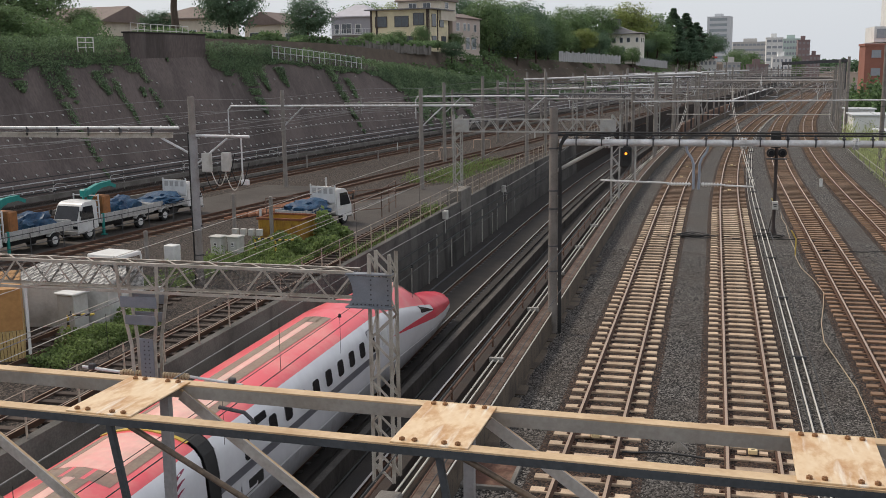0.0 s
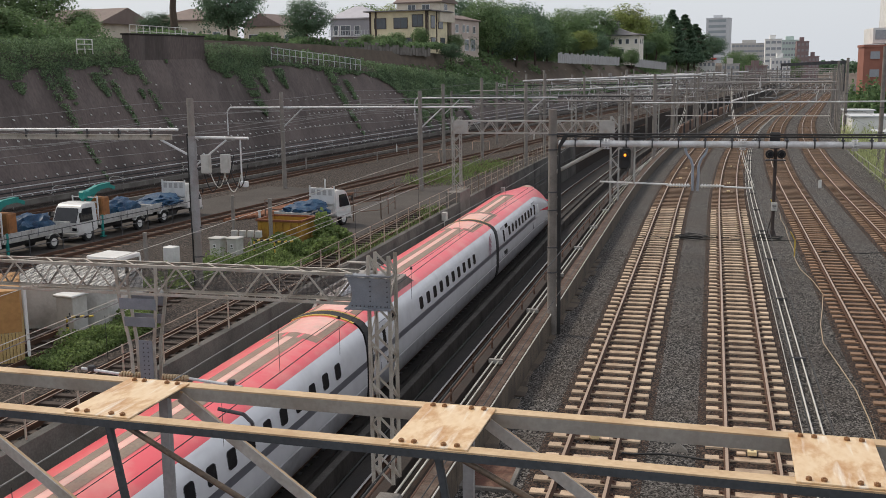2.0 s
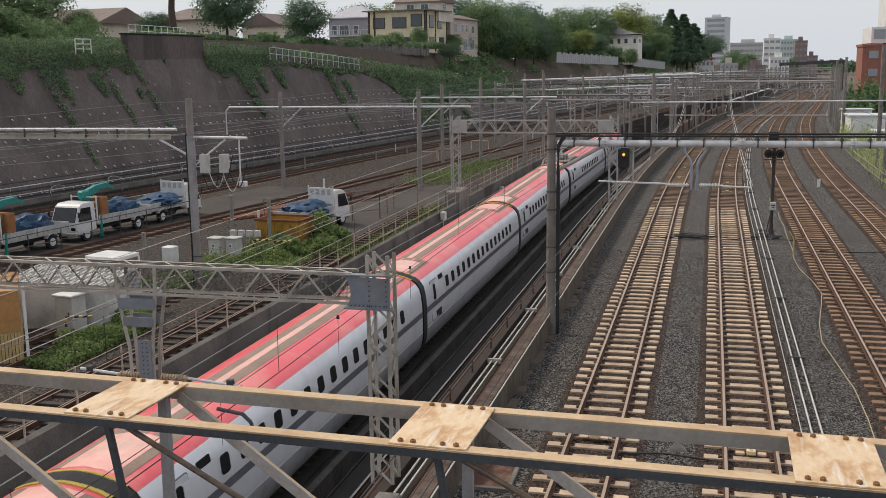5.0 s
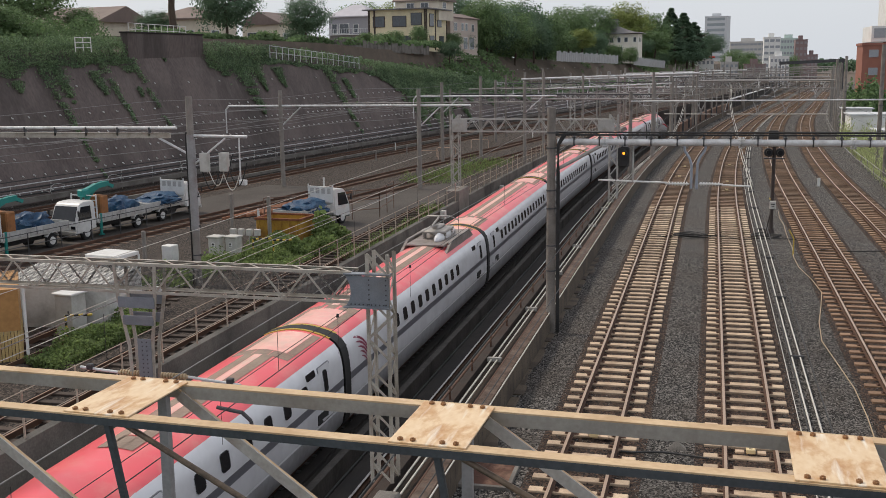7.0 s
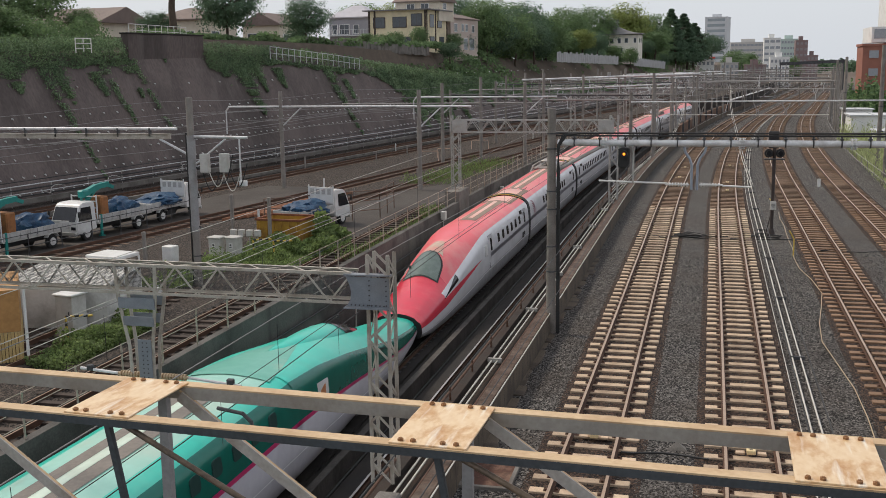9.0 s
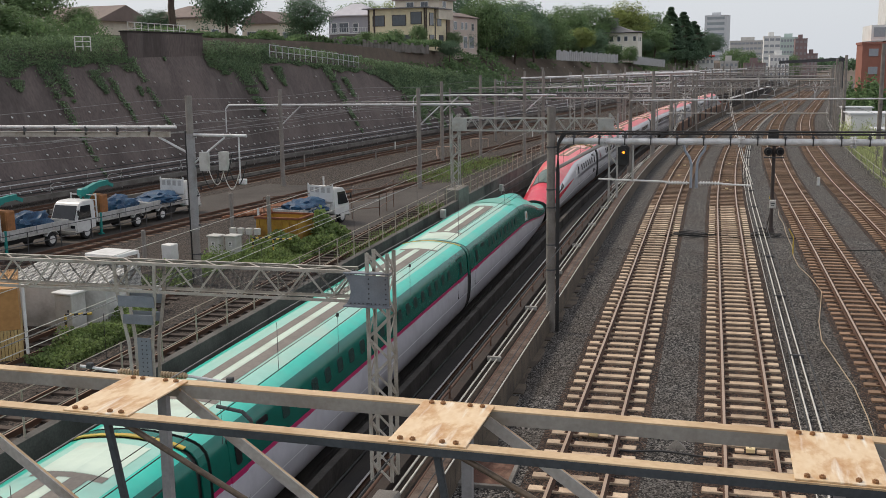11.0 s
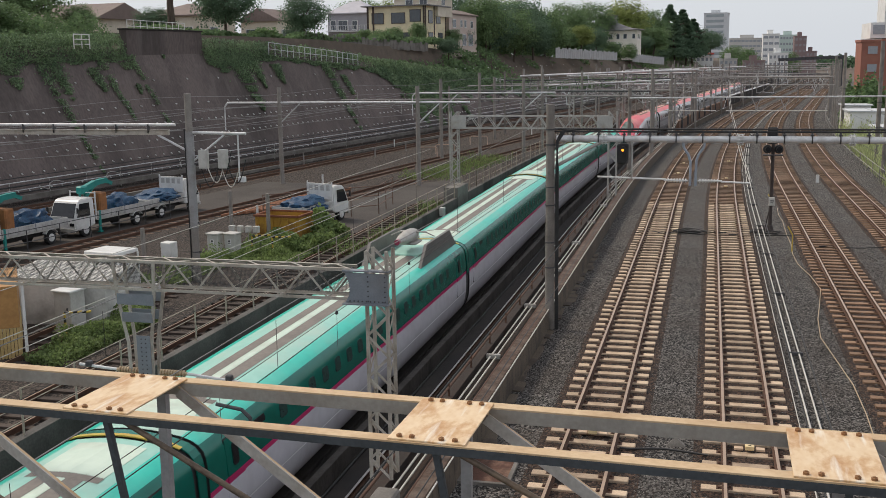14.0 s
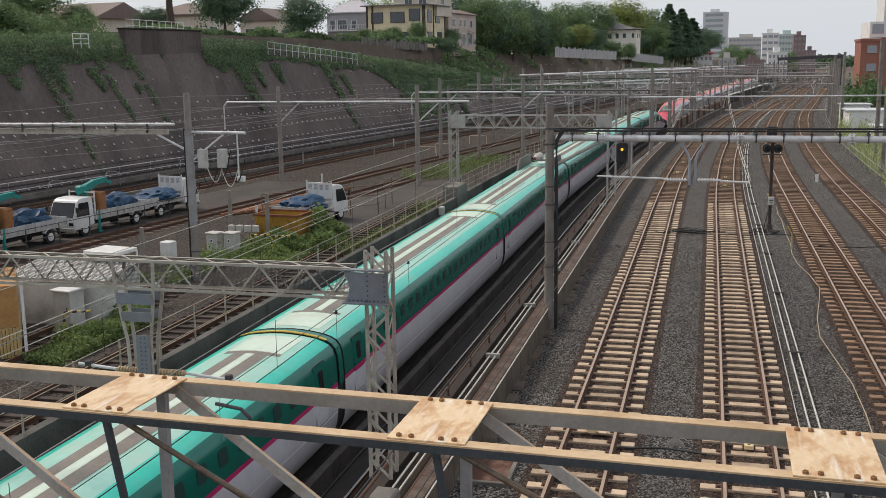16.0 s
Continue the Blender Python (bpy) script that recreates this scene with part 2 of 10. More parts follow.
streaked(M_SHOTCRETE, (0.22, 0.19, 0.178), (1.1, 1.1, 0.1), 0.3, 0.0)
M_WESTWALL = mat("dark_streaked_wall", (0.135, 0.126, 0.115), (0.078, 0.073, 0.067), 0.9, scale=1.3, fine=35, stain=(0.022, 0.02, 0.018), stain_scale=0.55, stain_amt=0.9, stretch=(1, 0.5, 0.6))
streaked(M_WESTWALL, (0.02, 0.018, 0.016), (0.8, 0.8, 0.15), 0.75, 0.0)
streaked(M_PLATE, (0.90, 0.86, 0.76), (13.0, 1.6, 1.0), 0.75, 0.35)
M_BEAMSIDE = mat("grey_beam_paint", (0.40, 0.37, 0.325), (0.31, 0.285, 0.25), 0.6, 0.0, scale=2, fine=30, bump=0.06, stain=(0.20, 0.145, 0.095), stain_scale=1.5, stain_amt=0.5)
# shade on the beam's front faces, put into a dark colour
M_BEAMDARK = mat("shaded_beam_steel", (0.075, 0.085, 0.095), (0.05, 0.057, 0.062), 0.6, 0.1, scale=2, fine=30, bump=0.06)
M_BOLT = mat("rusty_bolt", (0.34, 0.175, 0.075), (0.22, 0.11, 0.05), 0.75, 0.1, scale=20, fine=80)
M_CABLE = mat("black_cable", (0.03, 0.03, 0.03), (0.02, 0.02, 0.02), 0.6, bump=0)
M_WIRE = mat("wire", (0.34, 0.33, 0.32), (0.25, 0.24, 0.23), 0.5, 0.5, bump=0)
M_CERAMIC = mat("ribbed_insulator", (0.50, 0.38, 0.24), (0.42, 0.30, 0.18), 0.4, bump=0.02)
M_WHITE = mat("white_paint", (0.78, 0.78, 0.76), (0.68, 0.68, 0.66), 0.4, bump=0.02, stain=(0.5, 0.48, 0.44), stain_scale=2, stain_amt=0.35)
M_WHITE_PIPE = mat("white_conduit", (0.66, 0.64, 0.59), (0.52, 0.50, 0.45), 0.45, bump=0.02, stain=(0.38, 0.33, 0.27), stain_scale=1.5, stain_amt=0.5)
M_LEAF = leafy("leaf", (0.185, 0.275, 0.12), (0.115, 0.19, 0.08), 0.7, scale=0.5, fine=3, bump=0, random_amt=0.32, island=True)
M_LEAF_LIGHT = leafy("light_leaf", (0.30, 0.35, 0.11), (0.19, 0.24, 0.07), 0.7, scale=0.5, fine=3, bump=0, random_amt=0.4, island=True)
M_LEAF_DARK = leafy("conifer_leaf", (0.135, 0.21, 0.125), (0.085, 0.15, 0.09), 0.75, scale=0.5, fine=3, bump=0, random_amt=0.3, island=True)
M_IVY = leafy("ivy_leaf", (0.225, 0.315, 0.165), (0.13, 0.205, 0.11), 0.65, scale=0.4, fine=3, bump=0, random_amt=0.5, island=True)
M_GRASS = leafy("weeds", (0.24, 0.32, 0.115), (0.14, 0.20, 0.07), 0.75, scale=0.5, fine=3, bump=0, random_amt=0.45, island=True)
M_REED = leafy("pale_reed", (0.52, 0.56, 0.30), (0.38, 0.43, 0.20), 0.75, scale=0.5, fine=3, bump=0, random_amt=0.35, island=True)
M_BARK = mat("bark", (0.10, 0.075, 0.055), (0.06, 0.045, 0.035), 0.9, scale=4, fine=25, bump=0.4)


# ---- building helpers ----
def part(name, bm, material, parent=None, label="", smooth=False):
    me = bpy.data.meshes.new(name)
    bmesh.ops.recalc_face_normals(bm, faces=bm.faces)
    bm.to_mesh(me)
    bm.free()
    for mm in (material if isinstance(material, (list, tuple)) else [material]):
        me.materials.append(mm)
    if smooth:
        for p in me.polygons:
            p.use_smooth = True
        me.set_sharp_from_angle(angle=radians(38))
    ob = new(name, me)
    if parent:
        ob.parent = parent
    if label:
        ob["label"] = label
    return ob


def soup(name, verts, faces, material, parent=None, label="", smooth=False):
    me = bpy.data.meshes.new(name)
    me.from_pydata(verts, [], faces)
    me.update()
    for mm in (material if isinstance(material, (list, tuple)) else [material]):
        me.materials.append(mm)
    if smooth:
        for p in me.polygons:
            p.use_smooth = True
    ob = new(name, me)
    if parent:
        ob.parent = parent
    if label:
        ob["label"] = label
    return ob


def twin(ob, parent, m=None):
    """Another object on the same mesh."""
    o = ob.copy()
    scene.collection.objects.link(o)
    o.parent = parent
    if m is not None:
        o.matrix_basis = m
    return o


def thing(name, x=0, y=0, z=0, rz=0, **tags):
    e = new(name)
    e.empty_display_size = 0.2
    e.matrix_basis = pose(x, y, z, 0, 0, rz)
    return tagged(e, **tags)


def box(bm, c, s, mi=0, rz=0.0, bevel=0.0):
    m = Matrix.Translation(c) @ Matrix.Rotation(rz, 4, "Z") @ Matrix.Diagonal((s[0], s[1], s[2], 1))
    r = bmesh.ops.create_cube(bm, size=1, matrix=m)
    fs = {f for v in r["verts"] for f in v.link_faces}
    for f in fs:
        f.material_index = mi
    if bevel:
        es = list({e for v in r["verts"] for e in v.link_edges})
        rb = bmesh.ops.bevel(bm, geom=es, offset=bevel, segments=1, affect="EDGES")
        for f in rb["faces"]:
            f.material_index = mi


def frame_of(p, q):
    p, q = Vector(p), Vector(q)
    d = (q - p)
    ln = d.length
    return Matrix.Translation((p + q) / 2) @ d.to_track_quat("Z", "Y").to_matrix().to_4x4(), ln


def rod(bm, p, q, r, n=8, mi=0, r2=None):
    m, ln = frame_of(p, q)
    res = bmesh.ops.create_cone(bm, cap_ends=True, segments=n, radius1=r, radius2=r if r2 is None else r2, depth=ln, matrix=m)
    for f in {f for v in res["verts"] for f in v.link_faces}:
        f.material_index = mi


def bar(bm, p, q, w, h, mi=0):
    """A flat bar from p to q, w across and h in the other way (h upright for level bars)."""
    p, q = Vector(p), Vector(q)
    d = (q - p)
    ln = d.length
    d.normalize()
    up = Vector((0, 0, 1)) if abs(d.z) < 0.95 else Vector((0, 1, 0))
    sx = d.cross(up).normalized()
    uz = sx.cross(d).normalized()
    m = Matrix((sx, d, uz)).transposed().to_4x4()
    m = Matrix.Translation((p + q) / 2) @ m @ Matrix.Diagonal((w, ln, h, 1))
    r = bmesh.ops.create_cube(bm, size=1, matrix=m)
    for f in {f for v in r["verts"] for f in v.link_faces}:
        f.material_index = mi


def angle(bm, p, q, leg, t, sx=1, sz=-1, mi_top=0, mi_side=0):
    """A steel angle lying level from p to q: its corner on the line, one leg flat towards sx, one upright towards sz."""
    p, q = Vector(p), Vector(q)
    d = (q - p).normalized()
    side = d.cross(Vector((0, 0, 1))).normalized() * sx
    o1 = side * (leg / 2) + Vector((0, 0, sz * t / 2))
    bar(bm, p + o1, q + o1, leg, t, mi_top)
    o2 = side * (t / 2) + Vector((0, 0, sz * (leg / 2 + t / 2 + 0.001)))
    bar(bm, p + o2, q + o2, t, leg - t, mi_side)


# ---- the line of the railway ----
# offset from the reference line, start and end of the bend, and its radius: the outer pair bends a little later
BENDS = ((-20.0, 61.0, 178.0, 913.0), (2.0, 61.0, 178.0, 913.0), (4.5, 71.5, 185.0, 945.0))
BEND0 = 61.0


def bend_at(off):
    if off <= BENDS[0][0]:
        return BENDS[0][1:]
    for a, b in zip(BENDS, BENDS[1:]):
        if off <= b[0]:
            k = (off - a[0]) / (b[0] - a[0])
            return tuple(a[i] + (b[i] - a[i]) * k for i in (1, 2, 3))
    return BENDS[-1][1:]


def line(s, off=0.0):
    """Place and heading at s metres along the line, off metres to the right of the reference line."""
    b0, b1, radius = bend_at(off)
    if s <= b0:
        x, y, th = 0.0, s, 0.0
    else:
        th = (min(s, b1) - b0) / radius
        x = radius * (1 - math.cos(th))
        y = b0 + radius * math.sin(th)
        if s > b1:
            x += (s - b1) * math.sin(th)
            y += (s - b1) * math.cos(th)
    return x + off * math.cos(th), y - off * math.sin(th), th


def rise(s):
    """The sunken tracks climb gently towards the bend."""
    return 0.008 * max(0.0, min(s, 300.0) - 55.0)


def climbing(prof):
    return lambda s: [(o, z + rise(s)) for o, z in prof]


def stations(s0, s1, near=8.0):
    out = [s0]
    while out[-1] < s1 - 0.01:
        s = out[-1]
        step = near if s < 260 else near * 3
        if s < BEND0 < s + 60:
            step = BEND0 - s if BEND0 - s > 0.5 else near
        out.append(min(s + step, s1))
    return out


def sweep(name, prof, s0, s1, material, parent=None, near=8.0, closed=True, label="", smooth=False, mis=None):
    """Runs a profile of (off, z) along the line; prof may be a function of s."""
    st = stations(s0, s1, near)
    vs, fs = [], []
    k = 0
    for s in st:
        pr = prof(s) if callable(prof) else prof
        k = len(pr)
        for o, z in pr:
            x, y, th = line(s, o)
            vs.append((x, y, z))
    n = k if closed else k - 1
    for i in range(len(st) - 1):
        for j in range(n):
            a, b = i * k + j, i * k + (j + 1) % k
            fs.append((a, a + k, b + k, b))
    if closed:
        fs.append(tuple(range(k)))
        fs.append(tuple(range((len(st) - 1) * k + k - 1, (len(st) - 1) * k - 1, -1)))
    ob = soup(name, vs, fs, material, parent, label, smooth)
    if mis:
        for i, p in enumerate(ob.data.polygons):
            if i < n * (len(st) - 1):
                p.material_index = mis[i % n]
    return ob


# ---- ground ----
def build_ground():
    g = soup("ground", [(-3000, -600, -3.0), (3000, -600, -3.0), (3000, 4000, -3.0), (-3000, 4000, -3.0)], [(0, 1, 2, 3)], M_SOIL)
    tagged(g, "brown and green ground reaching to the horizon", "ground", kind="structure")
    o = sweep("ballast_bed", [(-5.3, -0.24), (14.5, -0.24), (16, -1.0), (60, -1.2), (60, -3.1), (-5.3, -3.1)], -30, 430, M_BALLAST, near=6)
    tagged(o, "grey crushed stone ballast under the four tracks", "ballast", kind="structure")
    for c in TRACKS:
        o = sweep("ballast_strip", [(c - 1.25, -0.236), (c - 1.0, -0.205), (c + 1.0, -0.205), (c + 1.25, -0.236), (c + 1.2, -0.3), (c - 1.2, -0.3)], -30, 430, M_BALLAST_RUST, near=6)
        tagged(o, "rust-brown ballast between the sleepers", "ballast", kind="structure")
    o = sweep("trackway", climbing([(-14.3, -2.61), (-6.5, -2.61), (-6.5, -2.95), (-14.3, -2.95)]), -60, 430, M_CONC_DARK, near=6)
    tagged(o, "near-black concrete floor of the sunken trackway", "floor", kind="structure")
    # the yard widens to the left bank, whose foot runs askew
    vs = [(-14.6, -40, -0.05), (-14.6, 62, -0.05)]
    for s in range(80, 431, 20):
        x, y, th = line(s, -14.6)
        vs.append((x, y, -0.05))
    n = len(vs)
    vs += [(foot(v[1])[0] - 3, v[1], -0.05) for v in vs]
    vs += [(v[0], v[1], -3.1) for v in vs]
    fs = [(i, i + 1, n + i + 1, n + i) for i in range(n - 1)] + [(i, 2 * n + i, 2 * n + i + 1, i + 1) for i in range(n - 1)]
    o = soup("yard_ground", vs, fs, M_BALLAST_YARD)
    tagged(o, "brown ballast and dirt of the siding yard", "ground", kind="structure")


TRACKS = (-2.49, 1.12, 5.41, 9.15)
SHIN = (-11.82, -8.07)
RZ = -2.35          # rail level of the sunken tracks


def foot(y, off=0.0):
    """The foot of the left bank at that y, off metres towards the tracks; and its heading."""
    return -52.0 + 0.1405 * y + off * 1.01, y, math.atan(0.1405)


def yard(s, off):
    """A place in the yard: s metres along the bank, off metres out from its foot."""
    th = math.atan(0.1405)
    return -52 + s * math.sin(th) + off * math.cos(th), s * math.cos(th) - off * math.sin(th), th


RAIL_PROF = [(-0.065, -0.15), (-0.065, -0.135), (-0.012, -0.115), (-0.012, -0.045), (-0.034, -0.03), (-0.034, 0.0),
             (0.034, 0.0), (0.034, -0.03), (0.012, -0.045), (0.012, -0.115), (0.065, -0.135), (0.065, -0.15)]


def build_tracks():
    mis = [1, 1, 1, 1, 1, 0, 1, 1, 1, 1, 1, 1]
    for c in TRACKS:
        e = thing("railway_track", label="narrow gauge track with rusty rails on weathered tan sleepers", category="railway track", group="main line tracks")
        for sgn in (-1, 1):
            sweep("rail", [(c + sgn * 0.567 + o, z) for o, z in RAIL_PROF], -30, 420, [M_RAIL_TOP, M_RAIL], e, near=4, mis=mis)
        bm = bmesh.new()
        box(bm, (0, 0, -0.21), (2.1, 0.25, 0.12), bevel=0.012)
        for sg in (-1, 1):
            box(bm, (sg * 0.567, 0, -0.148), (0.34, 0.17, 0.016), 1)
            for k in (-1, 1):
                box(bm, (sg * 0.567 + k * 0.11, 0.045 * k, -0.13), (0.05, 0.06, 0.05), 1)
        s0 = part("sleeper", bm, [M_SLEEPER if c < 3 else M_SLEEPER_BROWN, M_RAIL], e)
        me = s0.data
        bpy.data.objects.remove(s0)
        s = 13.0
        far_v, far_f = [], []
        rnd = random.Random(int(c * 100))
        while s < 400:
            x, y, th = line(s, c)
            if s < 66:
                o = new("sleeper", me)
                o.parent = e
                o.matrix_basis = pose(x + rnd.uniform(-0.02, 0.02), y + rnd.uniform(-0.03, 0.03), rnd.uniform(-0.008, 0.006), 0, 0, -math.degrees(th) + rnd.uniform(-0.9, 0.9))
            elif s < 300:
                k = len(far_v)
                for dz in (-0.156, -0.24):
                    for dx, dy in ((-1.05, -0.11), (1.05, -0.11), (1.05, 0.11), (-1.05, 0.11)):
                        far_v.append((x + dx * math.cos(th) + dy * math.sin(th), y - dx * math.sin(th) + dy * math.cos(th), dz))
                far_f += [(k, k + 1, k + 2, k + 3), (k + 4, k + 5, k + 1, k), (k + 5, k + 6, k + 2, k + 1), (k + 7, k + 4, k, k + 3), (k + 6, k + 7, k + 3, k + 2)]
            s += 0.7
        tagged(soup("far_sleeper_rest", far_v, far_f, M_SLEEPER_FAR, e), kind="stuff")
    for c in SHIN:
        e = thing("railway_track", label="standard gauge track with polished rails on dark concrete slab", category="railway track", group="sunken tracks")
        for sgn in (-1, 1):
            sweep("rail", climbing([(c + sgn * 0.7525 + o, z + RZ) for o, z in RAIL_PROF]), -60, 420, [M_RAIL_BRIGHT, M_RAIL], e, near=4, mis=mis)
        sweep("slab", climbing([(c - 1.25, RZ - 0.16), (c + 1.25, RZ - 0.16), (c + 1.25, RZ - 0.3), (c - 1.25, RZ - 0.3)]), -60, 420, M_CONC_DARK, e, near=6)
        bm = bmesh.new()
        box(bm, (0, 0, RZ - 0.145), (0.36, 0.2, 0.05))
        fx = part("rail_fastening", bm, M_STEEL_DARK, e)
        me = fx.data
        bpy.data.objects.remove(fx)
        s = 14.0
        while s < 70 and c == SHIN[0]:
            for sgn in (-1, 1):
                x, y, th = line(s, c + sgn * 0.7525)
                o = new("rail_fastening", me)
                o.parent = e
                o.matrix_basis = pose(x, y, rise(s), 0, 0, -math.degrees(th))
            s += 0.62


def build_yard_tracks():
    for off, s0, s1 in ((3.2, 20, 330), (7.2, 20, 290), (15.6, 20, 225), (20.0, 62, 158)):
        e = thing("siding_track", label="rusty siding track on brown sleepers in the yard", category="railway track", group="yard tracks")
        for sgn in (-1, 1):
            bm = bmesh.new()
            a, b = yard(s0, off + sgn * 0.567), yard(s1, off + sgn * 0.567)
            bar(bm, (a[0], a[1], 0.04), (b[0], b[1], 0.04), 0.065, 0.15)
            part("rail", bm, M_RAIL, e)
        v, f = [], []
        s = s0
        while s < min(s1, 200):
            x, y, th = yard(s, off)
            k = len(v)
            for dx, dy in ((-1.05, -0.11), (1.05, -0.11), (1.05, 0.11), (-1.05, 0.11)):
                v.append((x + dx * math.cos(th) + dy * math.sin(th), y - dx * math.sin(th) + dy * math.cos(th), -0.03))
            for dx, dy in ((-1.05, -0.11), (1.05, -0.11), (1.05, 0.11), (-1.05, 0.11)):
                v.append((x + dx * math.cos(th) + dy * math.sin(th), y - dx * math.sin(th) + dy * math.cos(th), -0.08))
            f += [(k, k + 1, k + 2, k + 3), (k + 4, k + 5, k + 1, k), (k + 5, k + 6, k + 2, k + 1), (k + 7, k + 4, k, k + 3)]
            s += 0.7
        tagged(soup("sleeper_rest", v, f, M_SLEEPER_YARD, e), kind="stuff")


def build_fence_sidings():
    for c, s1 in ((-16.7, 62.0), (-20.6, 36.0)):
        e = thing("siding_track", label="rusty siding track on brown sleepers beside the railing", category="railway track", group="yard tracks")
        for sgn in (-1, 1):
            bm = bmesh.new()
            bar(bm, (c + sgn * 0.567, -10, 0.06), (c + sgn * 0.567, s1, 0.06), 0.065, 0.15)
            bar(bm, (c + sgn * 0.567, -10, 0.138), (c + sgn * 0.567, s1, 0.138), 0.03, 0.006, 1)
            part("rail", bm, [M_RAIL, M_RAIL_TOP], e)
        bm = bmesh.new()
        box(bm, (0, 0, -0.02), (2.1, 0.22, 0.08), bevel=0.01)
        sl = part("sleeper", bm, M_SLEEPER_DARK, e)
        me = sl.data
        bpy.data.objects.remove(sl)
        y = 12.0
        while y < s1:
            o = new("sleeper", me)
            o.parent = e
            o.matrix_basis = pose(c, y, 0, 0, 0, random.uniform(-1, 1))
            y += 0.7


# ---- walls of the sunken trackway ----
def build_walls():
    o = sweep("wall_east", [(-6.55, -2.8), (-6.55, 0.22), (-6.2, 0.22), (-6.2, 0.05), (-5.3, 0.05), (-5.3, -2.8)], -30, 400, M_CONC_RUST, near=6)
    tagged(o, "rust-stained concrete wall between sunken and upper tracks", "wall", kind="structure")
    o = sweep("edge_wall", [(-5.42, -0.6), (-5.42, 0.46), (-5.07, 0.46), (-5.04, -0.6)], -30, 400, M_EDGEWALL, near=6)
    tagged(o, "grey-brown concrete edge wall beside the ballast", "wall", kind="structure")
    o = sweep("edge_coping", [(-5.44, 0.40), (-5.43, 0.49), (-5.11, 0.485), (-5.10, 0.464), (-5.4, 0.464)], -30, 400, M_COPING, near=6)
    tagged(o, "rust-brown coping along the edge wall", "coping", kind="structure")
    v, f = [], []
    for k in range(130):
        y = 6.0 + 0.45 * k
        i = len(v)
        w = 0.012 + 0.008 * ((k * 7) % 3)
        v += [(-5.066, y, 0.45), (-5.066, y + w, 0.45), (-5.034, y + w, -0.3), (-5.034, y, -0.3)]
        f.append((i, i + 1, i + 2, i + 3))
    o = soup("edge_wall_joints", v, f, M_CONC_DARK)
    tagged(o, "dark upright joints in the edge wall", "joints", kind="stuff")
    o = sweep("wall_west", [(-14.55, -2.8), (-14.55, 0.76), (-14.3, 0.76), (-14.2, -2.8)], -60, 104, M_WESTWALL, near=6)
    tagged(o, "stained concrete retaining wall beside the sunken track", "wall", kind="structure")
    o = sweep("wall_west_far", [(-14.55, -2.8), (-14.55, 0.78), (-14.3, 0.78), (-14.2, -2.8)], 104, 400, M_CONC_RUST, near=6)
    tagged(o, "rust-brown retaining wall beside the sunken track", "wall", kind="structure")
    o = sweep("low_wall", climbing([(-9.95, -2.8), (-9.95, -2.08), (-9.72, -2.08), (-9.72, -2.8)]), -60, 400, M_LOWWALL, near=6)
    tagged(o, "low dark concrete wall between the sunken tracks", "wall", kind="structure")


def bank_top(y):
    pts = ((-100, 9.4), (58, 9.6), (72, 9.9), (88, 10.3), (98, 10.05), (107, 9.45), (117, 8.85), (127, 8.05), (136, 7.4), (145, 6.8), (157, 5.9), (170, 4.95), (200, 4.0), (300, 3.0), (500, 2.5))
    for (a, za), (b, zb) in zip(pts, pts[1:]):
        if y <= b:
            return za + (zb - za) * (y - a) / (b - a)
    return 2.5


def smooth_step(a, b, x):
    t = max(0.0, min(1.0, (x - a) / (b - a)))
    return t * t * (3 - 2 * t)


def hill_top(y):
    pts = ((-100, 11.5), (112, 11.5), (128, 10.8), (168, 10.5), (185, 10.1), (215, 9.5), (250, 9.0), (285, 8.3), (330, 7.6), (450, 7.0))
    for (a, za), (b, zb) in zip(pts, pts[1:]):
        if y <= b:
            return za + (zb - za) * (y - a) / (b - a)
    return 7.0


def build_bank():
    ys = [-20, 0, 20, 35, 45, 55, 65, 72, 80, 90, 100, 115, 130, 150, 175, 200, 230, 260, 300, 350, 420]
    v, f = [], []
    for y in ys:
        x = foot(y)[0]
        z = bank_top(y)
        for dx, zz in ((0, -0.1), (-0.25, 0.5), (-2.4, z * 0.5), (-4.6, z), (-5.4, z + 0.02)):
            v.append((x + dx, y, zz))
    for i in range(len(ys) - 1):
        for j in range(4):
            f.append((5 * i + j, 5 * i + j + 1, 5 * i + j + 6, 5 * i + j + 5))
    o = soup("bank_wall", v, f, M_SHOTCRETE)
    tagged(o, "high battered dark brown sprayed-concrete retaining wall", "retaining wall", kind="structure")
    # hill above the wall, with a second low wall at its edge
    v, f = [], []
    hy = ys + [520, 700]
    for y in hy:
        x = foot(y)[0]
        z = bank_top(y)
        top = hill_top(y)
        steep = 1.0 - smooth_step(140, 175, y)
        for dx, zz in ((-5.3, z - 0.05), (-6.5, z + 0.1), (-7.6 - 1.2 * (1 - steep), z + 0.35), (-8.1 - 6.0 * (1 - steep), top - 0.1), (-16, top), (-30, top + 0.3), (-70, top + 1.5), (-400, top + 3)):
            v.append((x + dx, y, zz))
    for i in range(len(hy) - 1):
        for j in range(7):
            f.append((8 * i + j, 8 * i + j + 1, 8 * i + j + 9, 8 * i + j + 8))
    o = soup("hillside", v, f, M_SOIL)
    tagged(o, "brown and green earth slope above the retaining wall", "hillside", kind="structure")


